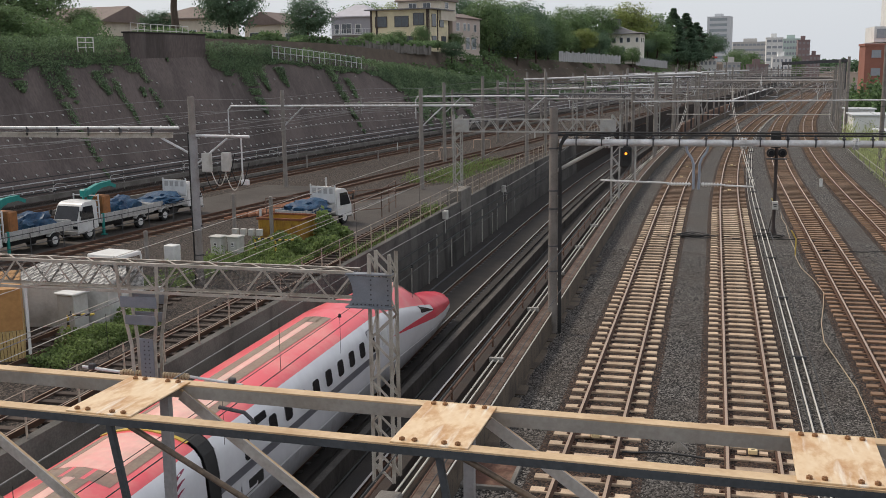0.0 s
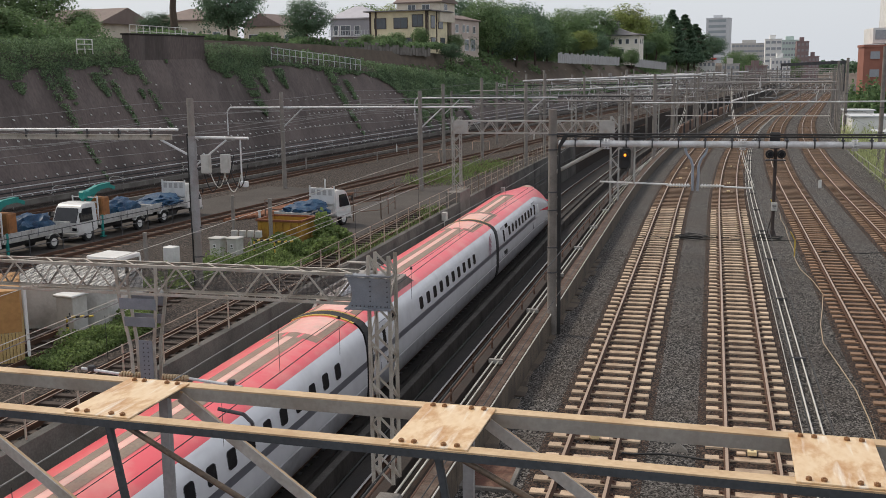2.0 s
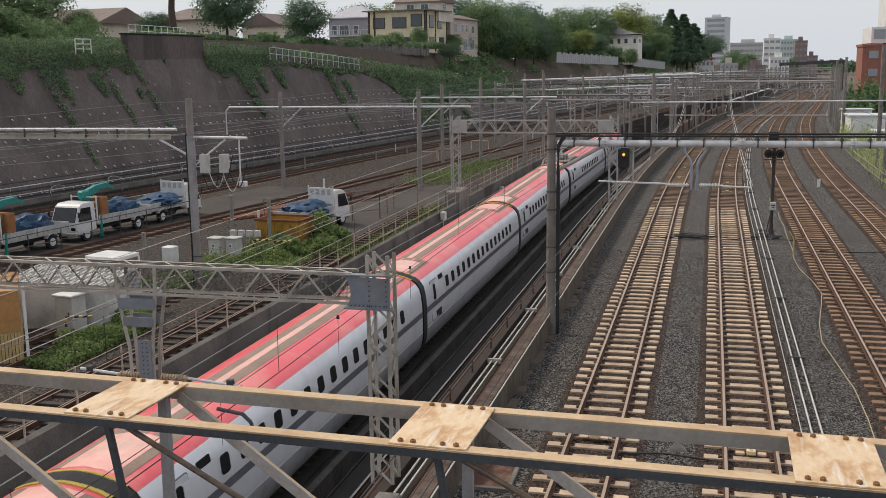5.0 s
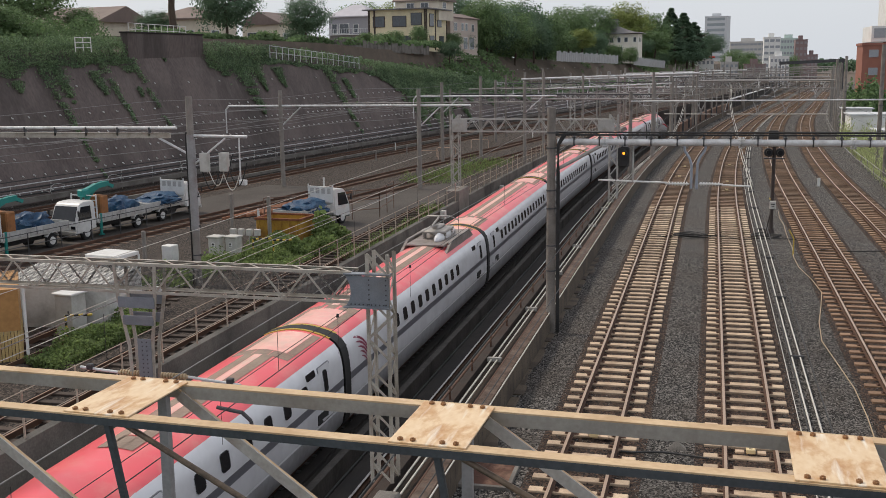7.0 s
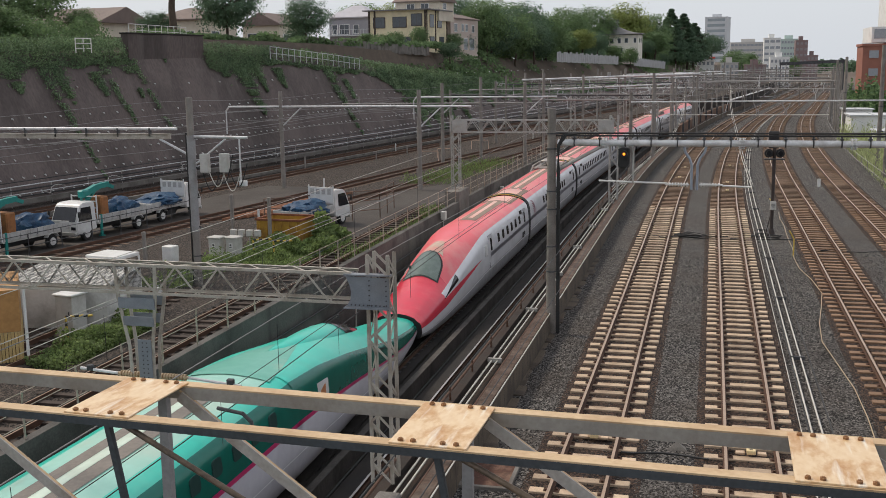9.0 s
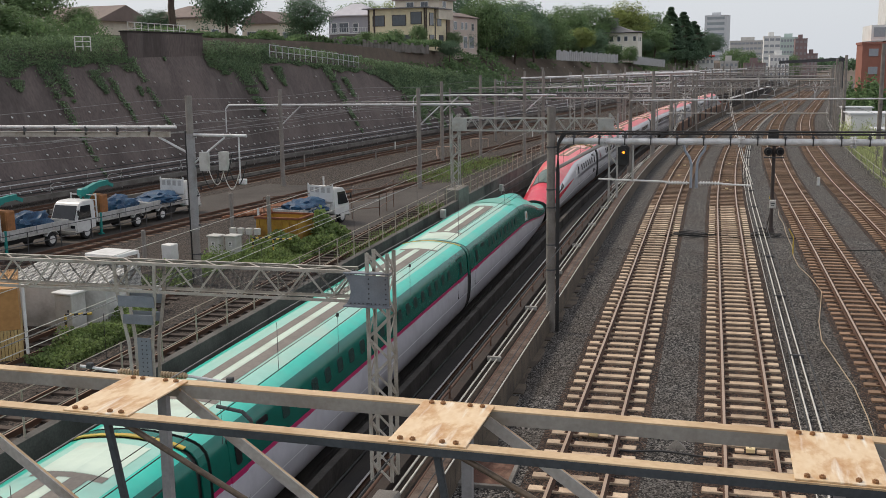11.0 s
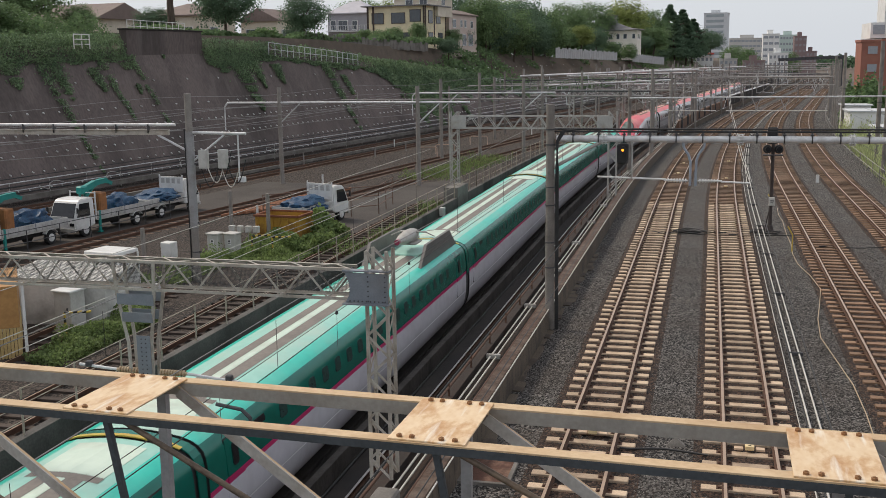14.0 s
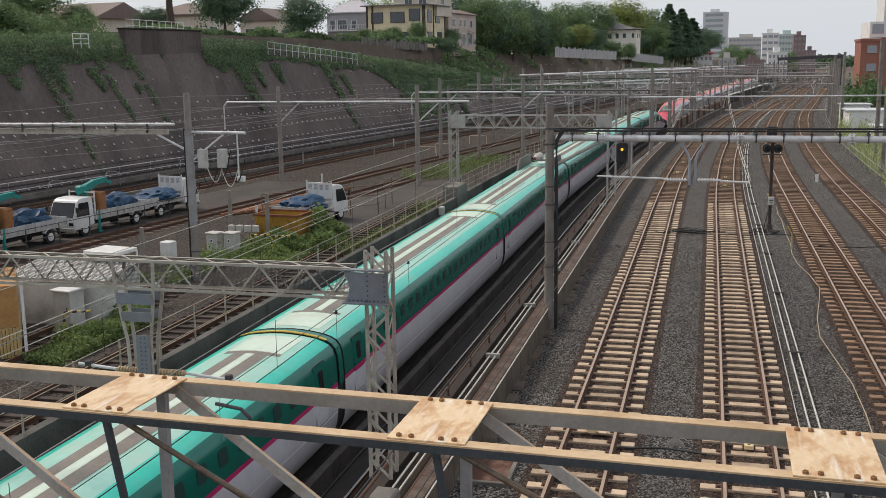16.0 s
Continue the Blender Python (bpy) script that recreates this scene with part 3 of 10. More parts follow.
def build_stones():
    """Loose ballast stones on the bed where the eye is nearest."""
    r = np.random.RandomState(3)
    n = 70000
    s_ = 14.5 + 36 * r.uniform(size=n) ** 1.5
    off = r.uniform(-5.02, 11.5, n)
    keep = np.ones(n, bool)
    for c in TRACKS:
        keep &= ~((np.abs(off - c) < 1.06) & (r.uniform(size=n) < 0.75))
        keep &= np.abs(np.abs(off - c) - 0.567) > 0.07
    s_, off = s_[keep], off[keep]
    n = len(s_)
    base = np.array([(1, 0, 0), (-1, 0, 0), (0, 1, 0), (0, -1, 0), (0, 0, 1), (0, 0, -0.6)], float)
    size = r.uniform(0.012, 0.027, n)
    jit = 1 + r.uniform(-0.45, 0.45, (n, 6, 1))
    a = r.uniform(0, math.tau, n)
    v = base[None] * jit * size[:, None, None] * np.stack([r.uniform(0.8, 1.5, n), r.uniform(0.7, 1.2, n), r.uniform(0.6, 1.0, n)], 1)[:, None, :]
    vx = v[..., 0] * np.cos(a)[:, None] - v[..., 1] * np.sin(a)[:, None] + v[..., 2] * 0.4
    vy = v[..., 0] * np.sin(a)[:, None] + v[..., 1] * np.cos(a)[:, None]
    z = np.full(n, -0.228)
    for c in TRACKS:
        z = np.where(np.abs(off - c) < 1.0, -0.195, z)
    v = np.stack([vx + off[:, None], vy + s_[:, None], v[..., 2] + z[:, None]], -1).reshape(-1, 3)
    tri = np.array([(0, 2, 4), (2, 1, 4), (1, 3, 4), (3, 0, 4), (2, 0, 5), (1, 2, 5), (3, 1, 5), (0, 3, 5)])
    f = (tri[None] + (np.arange(n) * 6)[:, None, None]).reshape(-1, 3)
    m = mat("ballast_stone", (0.165, 0.153, 0.142), (0.04, 0.0375, 0.034), 0.9, scale=0.6, fine=30, bump=0, random_amt=0.95, island=True, stain=(0.13, 0.095, 0.07), stain_scale=0.4, stain_amt=0.5)
    o = soup("ballast_stones", v.tolist(), f.tolist(), m)
    tagged(o, "loose grey crushed stones of the ballast", "ballast", kind="stuff")


build_ground()
build_stones()
build_tracks()
build_yard_tracks()
build_fence_sidings()
build_walls()
build_bank()


# ---- the train ----
M_SILVER = mat("silver_white_paint", (0.82, 0.82, 0.84), (0.76, 0.76, 0.79), 0.25, 0.05, scale=0.6, fine=3, bump=0, stain=(0.50, 0.49, 0.49), stain_scale=0.8, stain_amt=0.25)
# pink patches carry the roof's bright highlights in the colour
M_RED = mat("crimson_roof_paint", (0.86, 0.115, 0.145), (0.82, 0.14, 0.155), 0.30, 0.0, scale=0.5, fine=2, bump=0, stain=(0.86, 0.36, 0.31), stain_scale=0.5, stain_amt=0.6)
M_PINKROOF = mat("pale_pink_roof", (0.92, 0.55, 0.46), (0.88, 0.42, 0.37), 0.35, 0.0, scale=0.8, fine=4, bump=0, stain=(0.55, 0.42, 0.34), stain_scale=0.9, stain_amt=0.6)
M_ROOFBAND = mat("dusty_roof_walkway", (0.33, 0.255, 0.20), (0.24, 0.18, 0.145), 0.8, scale=1.2, fine=12, bump=0.1, stain=(0.42, 0.20, 0.16), stain_scale=0.8, stain_amt=0.4)
M_GREYLINE = mat("grey_waist_stripe", (0.17, 0.17, 0.19), (0.14, 0.14, 0.16), 0.35, bump=0)
M_WHITELINE = mat("white_line", (0.85, 0.86, 0.88), (0.78, 0.79, 0.80), 0.3, bump=0)
M_GLASS = mat("dark_window_glass", (0.022, 0.024, 0.028), (0.016, 0.017, 0.02), 0.06, bump=0)
M_GREENGLASS = mat("tinted_window_glass", (0.03, 0.075, 0.07), (0.022, 0.06, 0.055), 0.08, bump=0)
# grey-green base colour stands in for sky mirrored in the windscreen
M_CABGLASS = mat("sky_toned_windscreen", (0.16, 0.205, 0.185), (0.11, 0.15, 0.135), 0.08, bump=0)
M_UNDER = mat("underframe_black", (0.035, 0.034, 0.034), (0.02, 0.02, 0.02), 0.8, bump=0)
M_SKIRT = mat("skirt_grey", (0.50, 0.50, 0.52), (0.40, 0.40, 0.42), 0.4, 0.1, scale=1.0, fine=5, bump=0, stain=(0.25, 0.23, 0.22), stain_scale=1.5, stain_amt=0.5)
M_BELLOWS = mat("black_bellows", (0.03, 0.028, 0.028), (0.018, 0.018, 0.018), 0.75, bump=0)
# one emerald in two tones: side shade and shoulder sheen are in the colours
M_GREEN = mat("shaded_emerald_paint", (0.005, 0.175, 0.13), (0.004, 0.15, 0.112), 0.25, 0.15, scale=0.6, fine=3, bump=0)
M_GREENSHEEN = mat("sheen_emerald_paint", (0.035, 0.62, 0.49), (0.025, 0.54, 0.42), 0.28, 0.05, scale=0.5, fine=2.5, bump=0, stain=(0.26, 0.56, 0.46), stain_scale=0.32, stain_amt=0.4)
M_CREAMROOF = mat("cream_dusty_roof", (0.64, 0.76, 0.65), (0.55, 0.68, 0.58), 0.5, scale=0.6, fine=4, bump=0, stain=(0.48, 0.46, 0.38), stain_scale=0.6, stain_amt=0.5)
M_NOSERED = mat("deep_crimson_nose_paint", (0.74, 0.045, 0.085), (0.68, 0.055, 0.09), 0.25, 0.0, scale=0.5, fine=2, bump=0, stain=(0.80, 0.20, 0.20), stain_scale=0.6, stain_amt=0.35)
M_DUSTYNOSE = mat("dusty_green_nose", (0.16, 0.46, 0.37), (0.11, 0.40, 0.31), 0.35, 0.0, scale=0.5, fine=3, bump=0, stain=(0.50, 0.53, 0.42), stain_scale=0.4, stain_amt=0.8)
M_PALEGREEN = mat("dusty_pale_green_roof", (0.36, 0.65, 0.56), (0.28, 0.58, 0.49), 0.4, 0.0, scale=0.5, fine=4, bump=0, stain=(0.55, 0.62, 0.53), stain_scale=0.5, stain_amt=0.6)
M_E5BAND = mat("brown_grey_roof_walkway", (0.24, 0.215, 0.19), (0.18, 0.162, 0.145), 0.8, scale=1.2, fine=12, bump=0.1)
M_MAGENTA = mat("magenta_stripe", (0.62, 0.03, 0.17), (0.55, 0.025, 0.15), 0.3, bump=0)
M_LAVENDER = mat("pale_lavender_white_paint", (0.82, 0.81, 0.86), (0.75, 0.74, 0.80), 0.25, 0.05, scale=0.7, fine=4, bump=0, stain=(0.46, 0.44, 0.46), stain_scale=0.9, stain_amt=0.25)
M_DUSTCREAM = mat("dusty_cream_fade", (0.60, 0.50, 0.38), (0.52, 0.36, 0.28), 0.5, scale=1.0, fine=5, bump=0, stain=(0.72, 0.20, 0.19), stain_scale=0.9, stain_amt=0.75)
M_OCHRE = mat("ochre_rubber_hose", (0.62, 0.46, 0.08), (0.48, 0.34, 0.06), 0.6, bump=0)
M_SHROUD = mat("brown_grey_shroud", (0.26, 0.225, 0.205), (0.18, 0.155, 0.14), 0.6, 0.1, scale=1.5, fine=8, bump=0.03, stain=(0.45, 0.40, 0.38), stain_scale=0.9, stain_amt=0.5)
M_PANTO = mat("pantograph_grey", (0.42, 0.39, 0.36), (0.32, 0.30, 0.28), 0.5, 0.3, bump=0.02)
M_ORANGEMARK = mat("orange_mark", (0.62, 0.26, 0.10), (0.5, 0.2, 0.08), 0.4, bump=0)
M_LOGO = mat("maroon_emblem", (0.30, 0.03, 0.08), (0.25, 0.03, 0.07), 0.3, bump=0)

# half section of each body from the skirt to the middle of the roof: x, z and the paint of the strip that ends there
SEC_RED = [(0.9, 0.40), (1.30, 0.42), (1.38, 0.55), (1.44, 0.80), (1.468, 1.105), (1.47, 1.165), (1.4725, 1.40), (1.4725, 1.72), (1.47, 1.94), (1.46, 2.09), (1.445, 2.30),
           (1.41, 2.54), (1.345, 2.80), (1.2, 3.00), (1.03, 3.12), (0.8, 3.21), (0.5, 3.29), (0.25, 3.33), (0.0, 3.345)]
PAINT_RED = [5, 5, 5, 5, 2, 0, 0, 1, 0, 0, 0, 0, 0, 3, 3, 3, 3, 3]
SEC_GREEN = [(1.0, 0.32), (1.42, 0.34), (1.53, 0.52), (1.62, 0.80), (1.66, 1.12), (1.665, 1.16), (1.675, 1.40), (1.675, 1.90), (1.675, 2.03), (1.665, 2.30), (1.65, 2.55),
             (1.62, 2.78), (1.56, 2.97), (1.45, 3.10), (1.30, 3.19), (1.05, 3.27), (0.70, 3.325), (0.35, 3.36), (0.0, 3.375)]
# colour 3 paints the shoulder's sheen, colour 4 the shaded side below it
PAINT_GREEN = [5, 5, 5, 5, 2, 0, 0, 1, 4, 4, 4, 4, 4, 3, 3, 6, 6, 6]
# nose tables: metres from the tip against half width, shoulder height and height of the middle
NOSE_RED = ((0, 0.40, 0.82, 1.0), (0.25, 0.74, 0.96, 1.18), (1.0, 0.96, 1.08, 1.34), (2.2, 1.10, 1.24, 1.54), (4.6, 1.27, 1.62, 2.02), (5.6, 1.32, 1.84, 2.56), (6.7, 1.36, 2.06, 3.0), (7.6, 1.39, 2.24, 3.11), (9.0, 1.43, 2.50, 3.18), (11.4, 1.465, 2.90, 3.31), (12.9, 1.4725, 3.00, 3.345))
NOSE_GREEN = ((0, 0.55, 0.90, 1.12), (0.3, 0.82, 1.02, 1.28), (1.5, 1.0, 1.14, 1.44), (3.2, 1.14, 1.34, 1.68), (4.8, 1.26, 1.58, 1.96), (6.2, 1.36, 1.84, 2.34), (7.8, 1.46, 2.16, 2.70), (10.0, 1.56, 2.56, 3.02), (12.6, 1.65, 2.94, 3.28), (14.9, 1.675, 3.10, 3.375))


def smooth01(a, b, x):
    t = max(0.0, min(1.0, (x - a) / (b - a)))
    return t * t * (3 - 2 * t)


def nose_shape(d, x, z, kind):
    """Draws a section point in towards the tip, d metres from it."""
    tab, w0, s0, t0 = (NOSE_RED, 1.4725, 3.00, 3.345) if kind == "red" else (NOSE_GREEN, 1.675, 3.10, 3.375)
    for ra, rb in zip(tab, tab[1:]):
        if d <= rb[0]:
            k = max(0.0, (d - ra[0]) / (rb[0] - ra[0]))
            w, sh, top = (ra[i] + (rb[i] - ra[i]) * k for i in (1, 2, 3))
            break
    else:
        w, sh, top = w0, s0, t0
    low = 0.25 + 0.3 * (1 - smooth01(0.0, 3.5, d))
    xx = x * w / w0
    if z <= s0:
        zz = low + (z - 0.25) * (sh - low) / (s0 - 0.25)
    else:
        t = (z - s0) / (t0 - s0)
        full = smooth01(8.5, 12.8 if kind == "red" else 14.8, d)
        zz = sh + (top - sh) * (t ** (0.8 + 0.2 * full))
        xx *= 1 - 0.26 * (1 - full) * t * smooth01(2.5, 5.5, d)
    return xx, zz


def body_mesh(sec, paints, length, nose, kind, mats, name, parent, cut=0.0):
    """A car body as one skin, with its nose (if any) towards +y; cut shortens the nose where its cover stands open."""
    half = length / 2
    if nose:
        y0 = half - nose
        stops = [0, 0.06, 0.14, 0.25, 0.45, 0.7, 1.0]
        while stops[-1] < nose - 0.3:
            stops.append(stops[-1] + 0.28)
        ys = [-half + 0.32, -half + 0.34, y0 * 0.5] + sorted(half - q for q in stops if q >= cut)
    else:
        ys = [-half + 0.32, -half + 0.34, -4, 4, half - 0.34, half - 0.32]
    pts = [(x, z) for x, z in sec] + [(-x, z) for x, z in reversed(sec[:-1])]
    pm = paints + list(reversed(paints))
    v, f, mi = [], [], []
    n = len(pts)
    for y in ys:
        for x, z in pts:
            if nose and half - y < nose:
                x, z = nose_shape(half - y, x, z, kind)
            v.append((x, y, z))
    for i in range(len(ys) - 1):
        d = half - (ys[i] + ys[i + 1]) / 2 if nose else 99
        for j in range(n - 1):
            a = i * n + j
            f.append((a, a + 1, a + n + 1, a + n))
            m = pm[j]
            q = min(j, n - 2 - j)
            if d < nose:
                if kind == "red":
                    if m == 1:
                        m = 0
                    if d < 4.7 and q >= 8 or d < 5.6 and m == 3:
                        m = 4
                else:
                    if m == 6:
                        m = 3
            mi.append(m)
    f.append(tuple(range(n - 1, -1, -1)))
    mi.append(8)
    f.append(tuple((len(ys) - 1) * n + j for j in range(n)))
    mi.append(8 if cut or not nose else 4)
    f += [(i * n + n - 1, i * n, (i + 1) * n, (i + 1) * n + n - 1) for i in range(len(ys) - 1)]
    mi += [8] * (len(ys) - 1)
    ob = soup(name, v, f, mats, parent, smooth=True)
    for p, m in zip(ob.data.polygons, mi):
        p.material_index = m
    ob.data.set_sharp_from_angle(angle=radians(35))
    return ob


def nose_patch(name, parent, sec, kind, half, d0, d1, lo, hi, lift, material, label="", both=False, sgn=1, n=18, m=8):
    """A smooth panel on the skin of a nose, from d0 to d1 metres behind the tip, between two heights given as places along the section."""
    v, f = [], []
    for i in range(n + 1):
        k = i / n
        d = d0 + (d1 - d0) * k
        for j in range(m + 1):
            w = j / m
            if both:
                w = 2 * w - 1
                u = hi(k) - (hi(k) - lo(k)) * abs(w)
                sg = 1 if w >= 0 else -1
            else:
                u = lo(k) + (hi(k) - lo(k)) * w
                sg = sgn
            a = min(int(u), len(sec) - 2)
            t = u - a
            x = sec[a][0] + (sec[a + 1][0] - sec[a][0]) * t
            z = sec[a][1] + (sec[a + 1][1] - sec[a][1]) * t
            x, z = nose_shape(d, x, z, kind)
            nv = Vector((x, 0.0, z - 1.2)).normalized() + Vector((0, 0.35, 0))
            v.append((sg * (x + nv.x * lift), half - d + nv.y * lift, z + nv.z * lift))
    for i in range(n):
        for j in range(m):
            a = i * (m + 1) + j
            f.append((a, a + 1, a + m + 2, a + m + 1))
    return soup(name, v, f, material, parent, label, smooth=True)


def green_canopy(parent, half):
    """The narrow driver's canopy on the long nose, with its dark windscreen."""
    rows = ((5.0, 1.98, 0.10), (5.6, 2.18, 0.32), (6.4, 2.49, 0.48), (7.2, 2.76, 0.57), (8.0, 2.95, 0.62), (8.8, 3.06, 0.64), (9.6, 3.13, 0.61), (10.4, 3.18, 0.54), (11.2, 3.23, 0.43), (12.0, 3.28, 0.31), (12.6, 3.30, 0.12))

    def at(d, a, lift=0.0):
        for p, q in zip(rows, rows[1:]):
            if d <= q[0]:
                break
        t = max(0.0, min(1.0, (d - p[0]) / (q[0] - p[0])))
        top, w = p[1] + (q[1] - p[1]) * t, p[2] + (q[2] - p[2]) * t
        low = nose_shape(d, 0.9, 3.33, "green")[1] - 0.30
        return ((w + lift) * math.sin(a), half - d + lift * 0.5, low + (top + lift - low) * max(0.0, math.cos(a)) ** 0.75)
    for nm, d0, d1, a0, lift, mt, lab in (("canopy", 5.0, 12.6, math.pi / 2, 0.0, M_GREENSHEEN, "emerald driver's canopy"), ("windscreen", 5.55, 8.2, 1.42, 0.014, M_GLASS, "dark windscreen")):
        v, f = [], []
        n, m = 36, 20
        for i in range(n + 1):
            k = i / n
            d = d0 + (d1 - d0) * k
            aa = a0 if nm == "canopy" else a0 * (0.55 + 0.45 * math.sin(min(1.0, k * 1.5) * math.pi / 2)) * (1 if k < 0.75 else 1 - 0.5 * ((k - 0.75) / 0.25) ** 2)
            for j in range(m + 1):
                v.append(at(d, -aa + 2 * aa * j / m, lift))
        for i in range(n):
            for j in range(m):
                a = i * (m + 1) + j
                f.append((a, a + 1, a + m + 2, a + m + 1))
        soup(nm, v, f, mt, parent, lab, smooth=True)


def section_x(sec, z):
    for (xa, za), (xb, zb) in zip(sec, sec[1:]):
        if za <= z <= zb:
            return xa + (xb - xa) * (z - za) / (zb - za)
    return sec[8][0]


def roof_z(sec, x):
    x = abs(x)
    for (xa, za), (xb, zb) in zip(sec[10:], sec[11:]):
        if xb <= x <= xa:
            return za + (zb - za) * (xa - x) / (xa - xb)
    return sec[-1][1]


def roof_strip(sec, x0, x1, y0, y1, lift=0.008, n=4):
    v, f = [], []
    for y in (y0, y1):
        for k in range(n + 1):
            x = x0 + (x1 - x0) * k / n
            v.append((x, y, roof_z(sec, x) + lift))
    for k in range(n):
        f.append((k, k + 1, n + 2 + k, n + 1 + k))
    return v, f


def side_panel(sec, w, z0, z1, r, lift, n=5, sgn=1):
    """A rounded panel on the right-hand side, centred on y = 0, following the side's lean."""
    pts = []
    h = z1 - z0
    for cx, cz, a0 in ((w / 2 - r, h / 2 - r, 0), (-w / 2 + r, h / 2 - r, 90), (-w / 2 + r, -h / 2 + r, 180), (w / 2 - r, -h / 2 + r, 270)):
        for k in range(n):
            a = radians(a0 + 90 * k / (n - 1))
            pts.append((cx + r * math.cos(a), cz + r * math.sin(a)))
    v, f = [], []
    m = len(pts)
    for d in (lift + 0.016, -0.02):
        for y, z in pts:
            zz = (z0 + z1) / 2 + z
            v.append((sgn * (section_x(sec, zz) + d), sgn * y, zz))
    f.append(tuple(range(m)))
    f += [(k, m + k, m + (k + 1) % m, (k + 1) % m) for k in range(m)]
    return v, f


def shared(name, vf, material):
    me = bpy.data.meshes.new(name)
    me.from_pydata(vf[0], [], vf[1])
    me.update()
    me.materials.append(material)
    return me


def put(name, me, parent, y=0.0, label="", flip=False, m=None):
    o = new(name, me)
    o.parent = parent
    o.matrix_basis = m if m is not None else pose(0, y, 0, 0, 0, 180 if flip else 0)
    if label:
        o["label"] = label
    return o


def bogie_mesh():
    bm = bmesh.new()
    for sx in (-1, 1):
        box(bm, (sx * 1.0, 0, 0.48), (0.16, 3.0, 0.22), bevel=0.03)
        for sy in (-1.25, 1.25):
            rod(bm, (sx * 0.68, sy, 0.43), (sx * 0.80, sy, 0.43), 0.43, 20)
    for sy in (-1.25, 1.25):
        rod(bm, (-0.9, sy, 0.43), (0.9, sy, 0.43), 0.09, 8)
    box(bm, (0, 0, 0.5), (1.9, 0.5, 0.2))
    me = bpy.data.meshes.new("bogie")
    bm.to_mesh(me)
    bm.free()
    me.materials.append(M_UNDER)
    return me


ME_BOGIE = bogie_mesh()
E6_WIN = shared("window", side_panel(SEC_RED, 0.43, 2.12, 2.57, 0.10, 0.004), M_GLASS)
E6_DOORWIN = shared("door_window", side_panel(SEC_RED, 0.26, 2.0, 2.62, 0.09, 0.016), M_GLASS)
E6_SIGN = shared("destination_display", side_panel(SEC_RED, 0.62, 2.62, 2.80, 0.04, 0.004), M_GLASS)
E6_DOOR = shared("door", side_panel(SEC_RED, 0.84, 1.22, 2.76, 0.06, 0.010), M_SILVER)
E6_SEAL = shared("door_seal", side_panel(SEC_RED, 0.89, 1.195, 2.785, 0.07, 0.005), M_GREYLINE)
E6_HATCH = shared("service_hatch", side_panel(SEC_RED, 0.8, 1.20, 1.50, 0.05, 0.006), M_UNDER)
E6_EMBLEM = shared("emblem_panel", side_panel(SEC_RED, 0.55, 1.95, 2.45, 0.03, 0.005), M_WHITE)
E5_WIN = shared("window", side_panel(SEC_GREEN, 0.44, 2.36, 2.76, 0.10, 0.004), M_GREENGLASS)
E5_DOORWIN = shared("door_window", side_panel(SEC_GREEN, 0.28, 2.2, 2.74, 0.09, 0.016), M_GLASS)
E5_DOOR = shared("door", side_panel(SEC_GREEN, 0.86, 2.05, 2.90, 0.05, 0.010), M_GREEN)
E5_SEAL = shared("door_seal", side_panel(SEC_GREEN, 0.91, 1.20, 2.925, 0.06, 0.004), M_UNDER)
E5_DOORLOW = shared("door_lower", side_panel(SEC_GREEN, 0.86, 1.22, 1.88, 0.04, 0.010), M_LAVENDER)
E5_DOORMID = shared("door_stripe", side_panel(SEC_GREEN, 0.86, 1.89, 2.04, 0.01, 0.010), M_MAGENTA)
E5_SIGN = shared("destination_display", side_panel(SEC_GREEN, 0.62, 2.66, 2.82, 0.04, 0.004), M_GLASS)


def windows(parent, me, y0, y1, pitch=1.0):
    n = int((y1 - y0) / pitch)
    for k in range(n + 1):
        for fl in (False, True):
            put("window", me, parent, y0 + k * pitch, flip=fl)


def add_door(parent, y, red=True):
    for fl in (False, True):
        if red:
            put("door_seal", E6_SEAL, parent, y, flip=fl)
            d = put("door", E6_DOOR, parent, y, "silver sliding passenger door", fl)
            put("door_window", E6_DOORWIN, d)
        else:
            put("door_seal", E5_SEAL, parent, y, flip=fl)
            d = put("door", E5_DOOR, parent, y, "green sliding passenger door", fl)
            put("door_window", E5_DOORWIN, d)
            put("door_lower", E5_DOORLOW, d)
            put("door_stripe", E5_DOORMID, d)


def hoop(sec, y, grow, r0, material, name, parent, label="", z_from=0.4, half_len=0.3):
    """A band that follows the section round the body at y."""
    pts = [(x, z) for x, z in sec if z >= z_from] 
    pts = pts + [(-x, z) for x, z in reversed(pts[:-1])]
    v, f = [], []
    n = len(pts)
    for yy, g in ((y - half_len, grow - 0.03), (y - half_len, grow), (y + half_len, grow), (y + half_len, grow - 0.03)):
        for x, z in pts:
            L = math.hypot(x, max(0.0, z - 1.8)) or 1
            v.append((x + g * x / L * (1 if abs(x) > 0.01 else 0), yy, z + (g * max(0.0, z - 1.8) / L)))
    for i in range(3):
        for j in range(n - 1):
            a = i * n + j
            f.append((a, a + 1, a + n + 1, a + n))
    return soup(name, v, f, material, parent, label, smooth=False)


